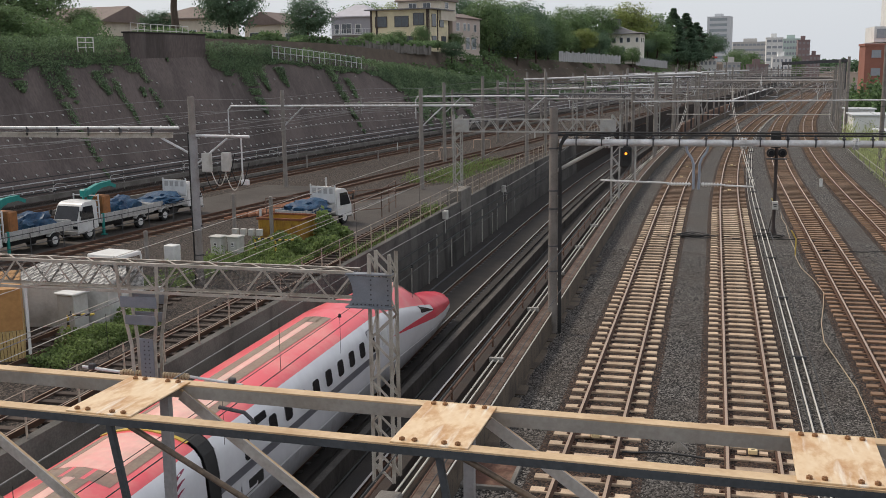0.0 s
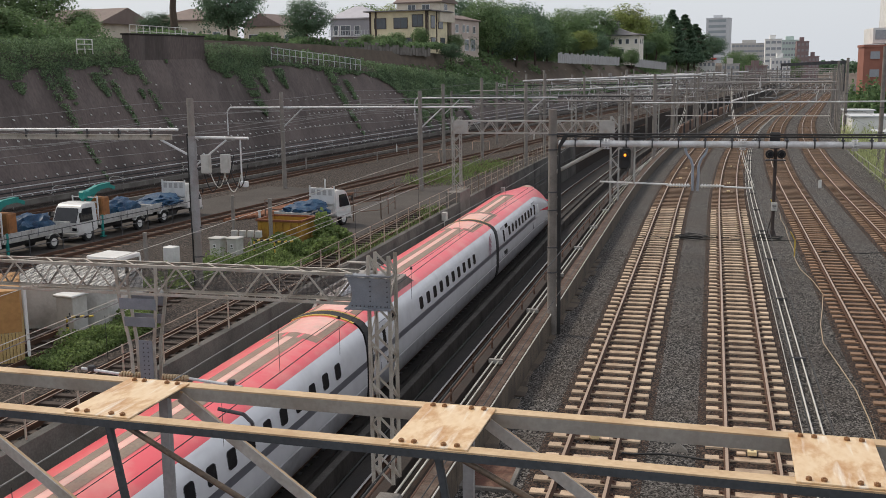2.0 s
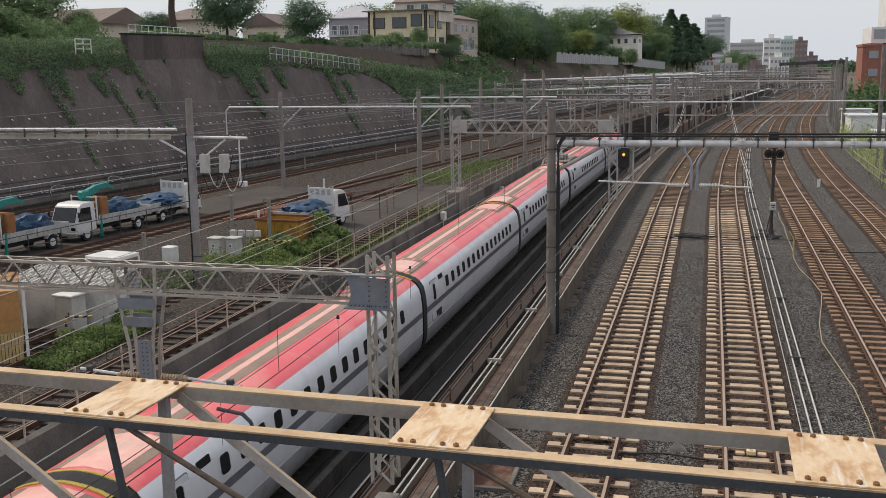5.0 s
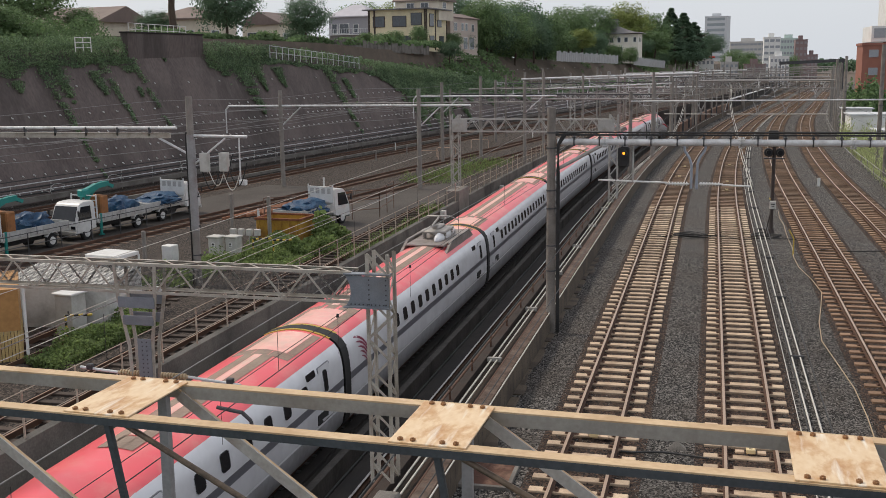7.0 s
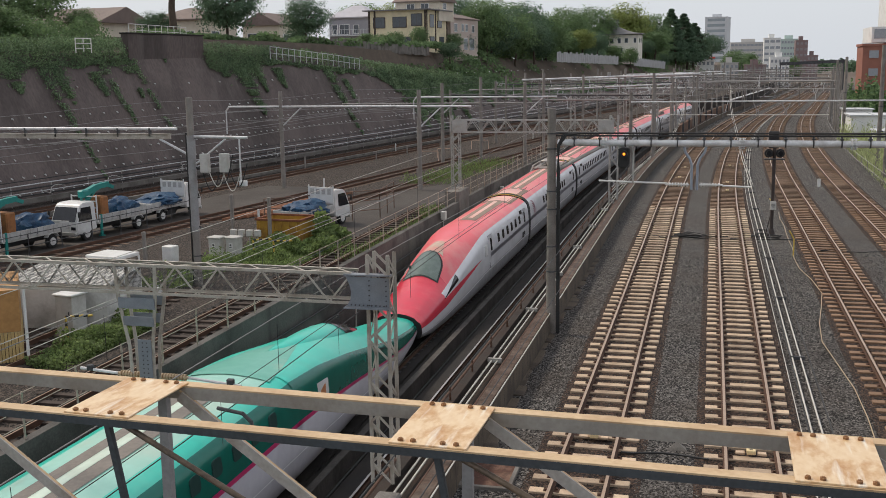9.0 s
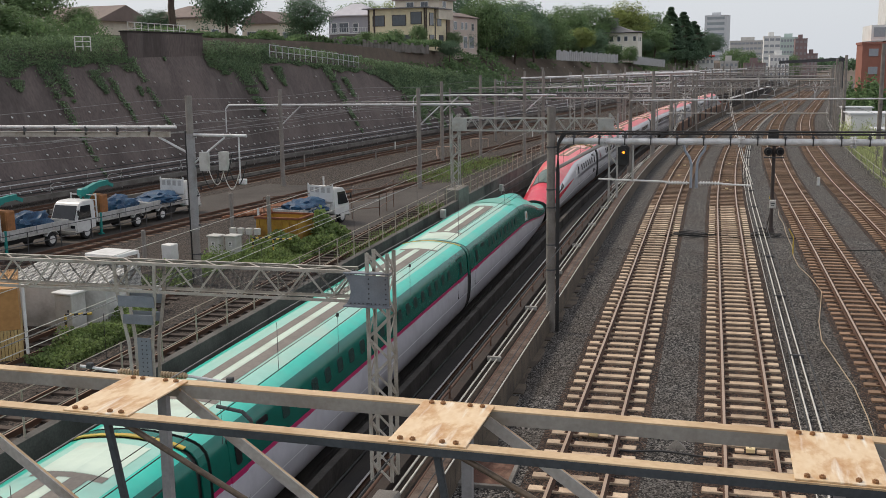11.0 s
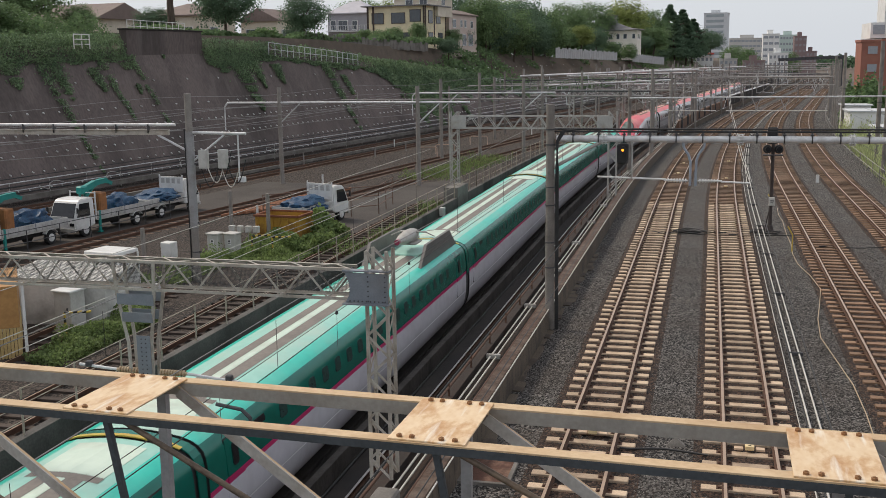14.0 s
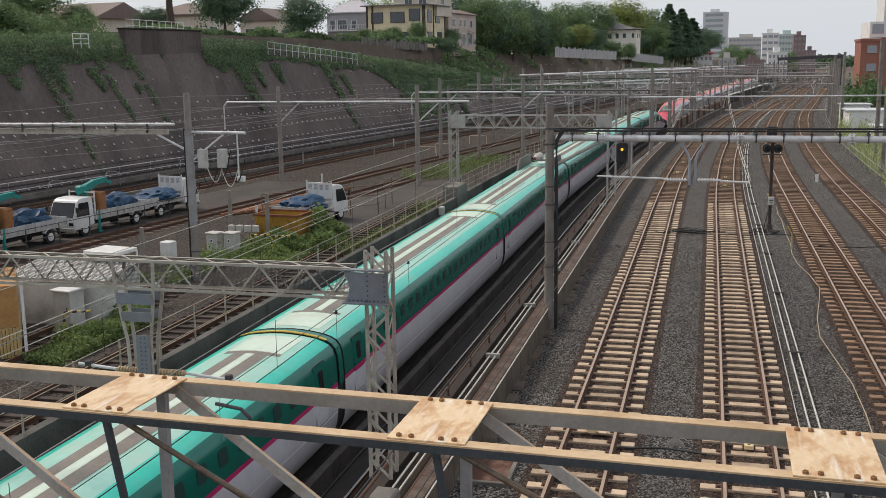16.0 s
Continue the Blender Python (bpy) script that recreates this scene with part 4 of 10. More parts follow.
def pantograph(parent, y, d, tall):
    """A single-arm pantograph folded to running height in a well between two wind shrouds; d is the way its knee points."""
    e = None
    for sx in (-1, 1):
        xb = 1.02 if not tall else 1.18
        zb = 3.10 if not tall else 3.18
        h = 0.42 if not tall else 0.82
        L = 2.6 if not tall else 2.95
        v = []
        for x in (sx * (xb - 0.09), sx * (xb + 0.03)):
            v += [(x, y - L, zb), (x, y - L * 0.66, zb + h), (x, y + L * 0.58, zb + h), (x, y + L, zb)]
        f = [(0, 1, 2, 3), (7, 6, 5, 4), (0, 4, 5, 1), (1, 5, 6, 2), (2, 6, 7, 3), (3, 7, 4, 0)]
        soup("wind_shroud", v, f, M_SHROUD if not tall else M_PALEGREEN2, parent, "flat wind shroud beside the pantograph")
    bm = bmesh.new()
    box(bm, (0, y, 3.38), (1.7, 4.47, 0.06) if not tall else (1.25, 2.3, 0.08))
    part("pantograph_well", bm, M_SHROUD if not tall else M_PALEGREEN, parent, "dusty roof well")
    if not tall:
        bm = bmesh.new()
        bmesh.ops.create_uvsphere(bm, u_segments=20, v_segments=12, radius=1.0)
        for v in bm.verts:
            k = 1 - 0.35 * max(0.0, -d * v.co.y)
            v.co = Vector((-0.28 + v.co.x * 0.25 * k, y - d * 0.2 + v.co.y * 1.75, 3.47 + max(v.co.z, -0.5) * 0.32 * k))
        part("insulator_fairing", bm, M_SILVER, parent, "silver canoe-shaped insulator fairing", smooth=True)
    for sx in () if tall else (-0.45, 0.45):
        for sy in (-0.6, 0.6):
            bm = bmesh.new()
            for k in range(4):
                rod(bm, (sx, y + sy, 3.41 + k * 0.07), (sx, y + sy, 3.45 + k * 0.07), 0.10, 10)
            rod(bm, (sx, y + sy, 3.38), (sx, y + sy, 3.72), 0.05, 8)
            part("insulator", bm, M_PANTO, parent)
    if tall:
        bm = bmesh.new()
        bmesh.ops.create_uvsphere(bm, u_segments=18, v_segments=10, radius=1.0)
        for v in bm.verts:
            v.co = Vector((-0.1 + v.co.x * 0.30 * (1 + 0.25 * v.co.y), y - 0.3 + v.co.y * 1.4, 4.0 + v.co.z * 0.25 * (1 + 0.25 * v.co.y)))
        part("insulator_fairing", bm, M_STEEL, parent, "rounded silver insulator fairing", smooth=True)
        bm = bmesh.new()
        rod(bm, (-0.1, y - 1.72, 4.0), (-0.1, y - 1.5, 4.0), 0.11, 14)
        part("end_cap", bm, M_LOGO, parent, "dark red insulator end cap", smooth=True)
    bm = bmesh.new()
    box(bm, (0, y, 3.74), (1.1, 1.7, 0.12) if not tall else (0.7, 1.0, 0.1), bevel=0.04)
    zt = 4.10 if tall else 4.27
    box(bm, (0, y - d * 0.2, 3.84), (0.35, 1.1, 0.14), bevel=0.05)
    part("base_frame", bm, M_PANTO, parent, smooth=True)
    bm = bmesh.new()
    rod(bm, (0, y - d * 0.6, 3.80), (0, y + d * 1.0, 4.04), 0.075, 10)
    rod(bm, (0.0, y + d * 1.0, 4.04), (0, y - d * 0.3, zt), 0.05, 10)
    part("arm", bm, M_PANTO, parent, smooth=True)
    bm = bmesh.new()
    box(bm, (0, y - d * 0.3, zt + 0.03), (1.15, 0.16, 0.06), bevel=0.02)
    rod(bm, (-0.55, y - d * 0.3, zt + 0.02), (-0.92, y - d * 0.3, zt - 0.14), 0.025, 8)
    rod(bm, (0.55, y - d * 0.3, zt + 0.02), (0.92, y - d * 0.3, zt - 0.14), 0.025, 8)
    part("collector_head", bm, M_PANTO, parent, smooth=True)


M_PALEGREEN2 = mat("grey_brown_shield", (0.155, 0.145, 0.135), (0.125, 0.117, 0.11), 0.5, scale=1.0, fine=6, bump=0.02, stain=(0.1, 0.09, 0.085), stain_scale=1.0, stain_amt=0.5)
MATS_RED = [M_SILVER, M_GREYLINE, M_WHITELINE, M_RED, M_NOSERED, M_SKIRT, M_PINKROOF, M_GLASS, M_UNDER]
MATS_GREEN = [M_LAVENDER, M_MAGENTA, M_WHITELINE, M_GREENSHEEN, M_GREEN, M_LAVENDER, M_PALEGREEN, M_GLASS, M_UNDER]


def strips(parent, sec, rows, material, name, label=""):
    v, f = [], []
    for x0, x1, y0, y1 in rows:
        a, b = roof_strip(sec, x0, x1, y0, y1)
        k = len(v)
        v += a
        f += [tuple(i + k for i in q) for q in b]
    return soup(name, v, f, material, parent, label)


def red_car(kind, length, nose=0.0, cut=0.0, pitch=0.98, shown=8):
    e = thing("train_car", label="silver-sided bullet train car with a crimson roof", category="train car", group="red train cars")
    if nose:
        e["label"] = "red and silver bullet train end car with a long nose"
    h = length / 2
    body_mesh(SEC_RED, PAINT_RED, length, nose, "red", MATS_RED, "body", e, cut)
    if nose:
        hh = length / 2
        nose_patch("windscreen_frame", e, SEC_RED, "red", hh, 5.02, 6.9, lambda k: 14.2 + 0.52 * k + 1.7 * k ** 6, lambda k: 18.0, 0.016, M_BELLOWS, "dark windscreen frame", both=True)
        nose_patch("roof_fade", e, SEC_RED, "red", hh, 6.9, 8.6, lambda k: 15.3 + 1.6 * k, lambda k: 18.0, 0.020, M_DUSTCREAM, "dusty cream panel above the windscreen", both=True)
        nose_patch("windscreen", e, SEC_RED, "red", hh, 5.1, 6.75, lambda k: 14.5 + 0.55 * k + 1.2 * k ** 6, lambda k: 18.0, 0.024, M_CABGLASS, "grey-green cab windscreen", both=True)
        for sg in (-1, 1):
            nose_patch("red_flash", e, SEC_RED, "red", hh, 4.4, 10.8, lambda k: 8.0 + 0.9 * k, lambda k: 11.3 - 2.35 * k ** 0.8, 0.007, M_NOSERED, "tapered crimson flash", sgn=sg)
            nose_patch("side_window", e, SEC_RED, "red", hh, 4.6, 6.7, lambda k: 11.15, lambda k: 11.25 + 1.6 * k, 0.009, M_GLASS, "dark triangular cab window", sgn=sg)
    yb = h - nose - 0.4 if nose else h - 0.8
    strips(e, SEC_RED, [(0.12, 0.42, -h + 3.0, yb - (0.6 if nose else 2.2)), (-0.42, -0.12, -h + 3.0, yb - (0.6 if nose else 2.2)), (-0.85, 0.85, -h + 2.5, -h + 3.0), (0.62, 0.85, -h + 0.5, -h + 2.5), (-0.85, -0.62, -h + 0.5, -h + 2.5)] + ([(-0.42, 0.42, yb - 1.3, yb - 0.6)] if nose else [(-0.85, 0.85, yb - 2.2, yb - 1.7), (0.62, 0.85, yb - 1.7, yb + 0.3), (-0.85, -0.62, yb - 1.7, yb + 0.3)]), M_ROOFBAND, "roof_walkway", "dusty brown strips along the roof")
    strips(e, SEC_RED, [(-0.11, 0.11, -h + 3.0, yb - (1.35 if nose else 2.2)), (-0.61, 0.61, -h + 0.5, -h + 2.49)] + ([] if nose else [(-0.61, 0.61, yb - 1.69, yb + 0.3)]), M_PINKROOF, "roof_centre", "pale pink roof centre")
    if kind == "mid":
        windows(e, E6_WIN, -h + 3.6, h - 2.4)
        add_door(e, -h + 1.55)
        for fl in (False, True):
            put("destination_display", E6_SIGN, e, -h + 2.7, flip=fl)
            put("service_hatch", E6_HATCH, e, -h + 2.1, flip=fl)
    elif kind == "panto":
        windows(e, E6_WIN, -h + 6.2, h - 4.6)
        add_door(e, -h + 1.55)
        for fl in (False, True):
            put("service_hatch", E6_HATCH, e, -h + 2.1, flip=fl)
            put("destination_display", E6_SIGN, e, -h + 2.8, flip=fl)
        pantograph(e, -h + 4.0, 1, False)
        # swept emblem by the front end
        bm = bmesh.new()
        for sg in (-1, 1):
            for k in range(5):
                up, dn = [], []
                for q in range(9):
                    u = q / 8
                    yy = h - 1.0 - 0.1 * k - (1.35 - 0.16 * k) * u + 0.16 * u ** 3
                    zz = 2.84 - 0.17 * k - 0.16 * u - (0.66 - 0.10 * k) * u ** 2.4
                    w = 0.075 * (1 - 0.1 * k) * math.sin(math.pi * (0.06 + 0.94 * u)) ** 0.7
                    up.append((yy - 0.3 * w, zz + w * 0.5))
                    dn.append((yy + 0.3 * w, zz - w * 0.5))
                top = [bm.verts.new((sg * (section_x(SEC_RED, b) + 0.006), a, b)) for a, b in up]
                low = [bm.verts.new((sg * (section_x(SEC_RED, b) + 0.006), a, b)) for a, b in dn]
                for q in range(8):
                    bm.faces.new((top[q], top[q + 1], low[q + 1], low[q]))
        part("emblem", bm, M_LOGO, e, "maroon swept feather emblem")
    else:
        windows(e, E6_WIN, -h + 3.3, -h + 3.31 + pitch * (shown - 1), pitch)
        add_door(e, -h + 1.75)
        add_door(e, -h + 11.2)
        for fl in (False, True):
            put("emblem_panel", E6_EMBLEM, e, -h + 12.4, "white square emblem panel", fl)
        for fl in (False, True):
            put("destination_display", E6_SIGN, e, -h + 2.7, flip=fl)
            put("service_hatch", E6_HATCH, e, -h + 2.1, flip=fl)
    for y in (-h + 3.2, (h - 3.2) if not nose else h - 6.0):
        put("bogie", ME_BOGIE, e, y)
    return e


def green_car(kind, length, nose=0.0):
    e = thing("train_car", label="emerald green and white bullet train car with a magenta stripe", category="train car", group="green train cars")
    if nose:
        e["label"] = "emerald and white bullet train end car with a long nose"
    h = length / 2
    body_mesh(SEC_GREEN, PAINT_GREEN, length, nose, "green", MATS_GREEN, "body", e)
    if nose:
        green_canopy(e, h)
        nose_patch("dusty_roof", e, SEC_GREEN, "green", h, 10.6, 15.2, lambda k: 18.0 - 3.4 * k ** 0.6, lambda k: 18.0, 0.006, M_DUSTYNOSE, "dusty green roof panel", both=True)
        for sg in (-1, 1):
            nose_patch("side_window", e, SEC_GREEN, "green", h, 6.0, 7.5, lambda k: 10.9, lambda k: 11.2 + 0.7 * k, 0.008, M_GLASS, "dark cab side window", sgn=sg)
        for sg in (-1, 1):
            p = nose_patch("emblem_panel", e, SEC_GREEN, "green", h, 12.3, 13.15, lambda k: 8.35, lambda k: 10.6, 0.012, M_WHITE, "white square emblem panel", sgn=sg, n=4, m=4)
            nose_patch("emblem_mark", p, SEC_GREEN, "green", h, 12.55, 12.95, lambda k: 8.8 + 0.3 * k, lambda k: 10.1 - 0.6 * k, 0.018, M_ORANGEMARK, "small orange swept mark", sgn=sg, n=6, m=3)
    yb = h - nose - 0.5 if nose else h - 1.0
    strips(e, SEC_GREEN, [(0.13, 0.50, -h + 2.55, yb - 1.45), (-0.50, -0.15, -h + 2.55, yb - 1.45), (-0.8, 0.8, -h + 2.3, -h + 2.55), (-0.50, 0.50, yb - 1.4, yb - 1.0) if nose else (-0.8, 0.8, yb - 1.45, yb - 1.2)], M_E5BAND, "roof_walkway", "brown-grey strips along the roof")
    strips(e, SEC_GREEN, [(-0.14, 0.12, -h + 2.56, yb - 1.46), (-0.78, 0.78, -h + 0.6, -h + 2.29)] + ([] if nose else [(-0.78, 0.78, yb - 1.19, yb + 0.4)]), M_CREAMROOF, "roof_panel", "cream dusty central roof panel")
    windows(e, E5_WIN, -h + 4.4, (h - nose - 0.8) if nose else h - 3.4)
    add_door(e, -h + 1.6, False)
    if not nose:
        add_door(e, h - 1.6, False)
    for fl in (False, True):
        put("destination_display", E5_SIGN, e, -h + 3.0, flip=fl)
    if kind == "panto":
        pantograph(e, h - 3.1, -1, True)
    for y in (-h + 3.75, (h - 3.75) if not nose else h - 7.0):
        put("bogie", ME_BOGIE, e, y)
    return e


CARS = []          # thing, place of its middle behind the reference joint, turned round
GAP6, LEAD = 20.5, 24.2


def build_train():
    lead = red_car("end", LEAD, 13.0)
    CARS.append((lead, 5 * GAP6 + LEAD / 2, False))
    second = red_car("panto", GAP6)
    CARS.append((second, 4.5 * GAP6, False))
    mid = red_car("mid", GAP6)
    CARS.append((mid, 3.5 * GAP6, False))
    for k in (2, 1):
        CARS.append((copy_thing(mid, Matrix()), (k + 0.5) * GAP6, False))
    CARS.append((copy_thing(second, Matrix()), 0.5 * GAP6, True))
    tail = red_car("end", LEAD, 13.0, 1.3, 1.2, 6)
    CARS.append((tail, -LEAD / 2, True))
    # black bellows and ochre hoses between the red cars
    for c, mid_s, turned in CARS[:6]:
        e = c
        y = GAP6 / 2 if turned else (-(LEAD if c is lead else GAP6) / 2)
        hoop(SEC_RED, y, 0.03, 0, M_BELLOWS, "gangway_bellows", e, "black rubber gangway bellows", 0.3, 0.24)
        for dy in (-0.30, 0.26):
            hoop(SEC_RED, y + dy, 0.03, 0, M_OCHRE, "roof_hose", e, "ochre hose over the gangway", 3.1, 0.055)
    tip = -23.35
    glead = green_car("end", 27.6, 15.0)
    CARS.append((glead, tip + 1.1 - 13.8, False))
    g = green_car("mid", 25.0)
    CARS.append((g, tip - 26.5 - 12.5, False))
    CARS.append((copy_thing(g, Matrix()), tip - 26.5 - 37.5, False))
    gp = green_car("panto", 25.0)
    CARS.append((gp, tip - 26.5 - 62.5, False))
    for k in (87.5, 112.5):
        CARS.append((copy_thing(g, Matrix()), tip - 26.5 - k, False))
    for c, mid_s, turned in CARS[7:]:
        y = -(27.6 if c is glead else 25.0) / 2
        hoop(SEC_GREEN, y, -0.04, 0, M_BELLOWS, "gangway_bellows", c, "dark gangway bellows", 0.3, 0.26)
        hoop(SEC_GREEN, y, 0.02, 0, M_GREEN, "gangway_fairing", c, "green fairing over the gangway", 1.7, 0.16)
        hoop(SEC_GREEN, y - 0.2, 0.05, 0, M_OCHRE, "roof_hose", c, "ochre hose over the gangway", 3.18, 0.06)


build_train()


# ---- lattice beam in front of the eye ----
def build_near_truss():
    e = thing("lattice_beam", label="weathered cream steel lattice beam with bolted tie plates", category="gantry beam")
    z, yf, yb = 6.5, 5.83, 6.62
    e.matrix_basis = Matrix.Translation((-0.01, 6.501, 6.349)) @ Matrix.Rotation(0.00515, 4, "Y") @ Matrix.Rotation(-0.02205, 4, "Z") @ Matrix.Translation((0, -6.255, -6.5))
    st = [-6.573, -4.12, -1.688, 0.818, 3.25]
    for y, name in ((yf, "front_chord"), (yb, "back_chord")):
        y0 = y - 0.005
        # the front chord's upright leg wears the painted-in shade, its top the cream
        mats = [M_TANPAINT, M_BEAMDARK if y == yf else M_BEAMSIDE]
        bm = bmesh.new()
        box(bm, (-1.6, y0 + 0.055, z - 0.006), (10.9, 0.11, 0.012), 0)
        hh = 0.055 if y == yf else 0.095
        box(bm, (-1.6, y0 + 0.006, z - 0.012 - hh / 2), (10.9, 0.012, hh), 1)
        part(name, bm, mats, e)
    for y, name in ((yf, "lower_front_chord"), (yb, "lower_back_chord")):
        bm = bmesh.new()
        box(bm, (-1.6, y + 0.05, z - 1.4), (10.9, 0.11, 0.012))
        box(bm, (-1.6, y, z - 1.34), (10.9, 0.012, 0.11))
        part(name, bm, M_BEAMSIDE, e)
    bm = bmesh.new()
    box(bm, (0, 0, 0), (0.524, 0.83, 0.012), bevel=0.002)
    pl = part("tie_plate", bm, M_PLATE)
    bm = bmesh.new()
    rod(bm, (0, 0, 0), (0, 0, 0.015), 0.020, 6)
    rod(bm, (0, 0, 0.015), (0, 0, 0.021), 0.010, 8)
    bl = part("bolt", bm, M_BOLT)
    first = True
    for k, x in enumerate(st):
        q = pl if first else twin(pl, None)
        q.parent = e
        q.matrix_basis = pose(x, (yf + yb) / 2 + 0.03, z + 0.0065, 0, 0, 0.6 * (k - 2))
        for sy in (-0.375, 0.365):
            for sx in (-0.19, -0.105, 0.095, 0.185):
                b = bl if first else twin(bl, None)
                b.parent = q
                b.matrix_basis = pose(sx, sy, 0.007)
                first = False
    for k in range(len(st) - 1):
        x0, x1 = st[k], st[k + 1]
        bm = bmesh.new()
        rod(bm, (x0 + 0.2, yf + 0.03, z - 0.05), (x1 + 0.36, yf + 0.03, z - 1.38), 0.021, 12)
        part("front_diagonal", bm, M_RODBROWN, e, "rusty dark tie rod", smooth=True)
        bm = bmesh.new()
        bar(bm, (x0 + 0.22, yb - 0.02, z - 0.08), (x1 - 0.36, yb - 0.02, z - 1.38), 0.012, 0.085)
        bar(bm, (x0 + 0.22, yb - 0.005, z - 0.038), (x1 - 0.36, yb - 0.005, z - 1.338), 0.04, 0.010, 1)
        part("back_diagonal", bm, [M_BRACE, M_TANPAINT], e)
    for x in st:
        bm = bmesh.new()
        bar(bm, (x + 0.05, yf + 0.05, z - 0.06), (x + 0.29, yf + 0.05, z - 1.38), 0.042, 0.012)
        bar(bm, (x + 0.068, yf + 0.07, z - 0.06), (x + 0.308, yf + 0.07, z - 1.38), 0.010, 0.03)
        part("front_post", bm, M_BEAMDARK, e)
        bm = bmesh.new()
        bar(bm, (x + 0.075, yb - 0.03, z - 0.1), (x + 0.075, yb - 0.03, z - 1.38), 0.075, 0.012)
        bar(bm, (x + 0.108, yb + 0.0, z - 0.1), (x + 0.108, yb + 0.0, z - 1.38), 0.010, 0.05)
        part("back_post", bm, M_POSTGREY, e)


def lattice(e, x0, x1, y, z0, z1, depth, bay, w, material, name_prefix=""):
    """A lattice beam along x: four chords with zigzag bracing in its two sides and across its top."""
    for yy in (y - depth / 2, y + depth / 2):
        for zz in (z0, z1):
            bm = bmesh.new()
            bar(bm, (x0, yy, zz), (x1, yy, zz), 0.012, w)
            bar(bm, (x0, yy + (0.5 * w if yy < y else -0.5 * w), zz + (w / 2 if zz == z1 else -w / 2)), (x1, yy + (0.5 * w if yy < y else -0.5 * w), zz + (w / 2 if zz == z1 else -w / 2)), w, 0.012)
            part("chord", bm, material, e)
    n = max(2, round((x1 - x0) / bay))
    b = (x1 - x0) / n
    for i in range(n):
        xa = x0 + i * b
        for yy in (y - depth / 2, y + depth / 2):
            bm = bmesh.new()
            bar(bm, (xa, yy, z1), (xa + b / 2, yy, z0), 0.01, w * 0.7)
            bar(bm, (xa + b / 2, yy, z0), (xa + b, yy, z1), 0.01, w * 0.7)
            part("web_brace", bm, material, e)
        bm = bmesh.new()
        bar(bm, (xa, y - depth / 2, z1 + w / 2), (xa + b / 2, y + depth / 2, z1 + w / 2), w * 0.6, 0.01)
        bar(bm, (xa + b / 2, y + depth / 2, z1 + w / 2), (xa + b, y - depth / 2, z1 + w / 2), w * 0.6, 0.01)
        part("top_brace", bm, material, e)


def lattice_mast(e, x, y, z0, z1, sx, sy, bay, w, material):
    for dx in (-sx / 2, sx / 2):
        for dy in (-sy / 2, sy / 2):
            bm = bmesh.new()
            box(bm, (x + dx, y + dy, (z0 + z1) / 2), (w, 0.012, z1 - z0))
            box(bm, (x + dx - math.copysign(w / 2, dx), y + dy, (z0 + z1) / 2), (0.012, w, z1 - z0))
            part("leg", bm, material, e)
    n = max(2, round((z1 - z0) / bay))
    b = (z1 - z0) / n
    for i in range(n):
        za = z0 + i * b
        sgn = 1 if i % 2 else -1
        bm = bmesh.new()
        for dy in (-sy / 2, sy / 2):
            bar(bm, (x - sgn * sx / 2, y + dy, za), (x + sgn * sx / 2, y + dy, za + b), 0.01, w * 0.75)
        for dx in (-sx / 2, sx / 2):
            bar(bm, (x + dx, y - sgn * sy / 2, za), (x + dx, y + sgn * sy / 2, za + b), 0.01, w * 0.75)
        part("lacing", bm, material, e)


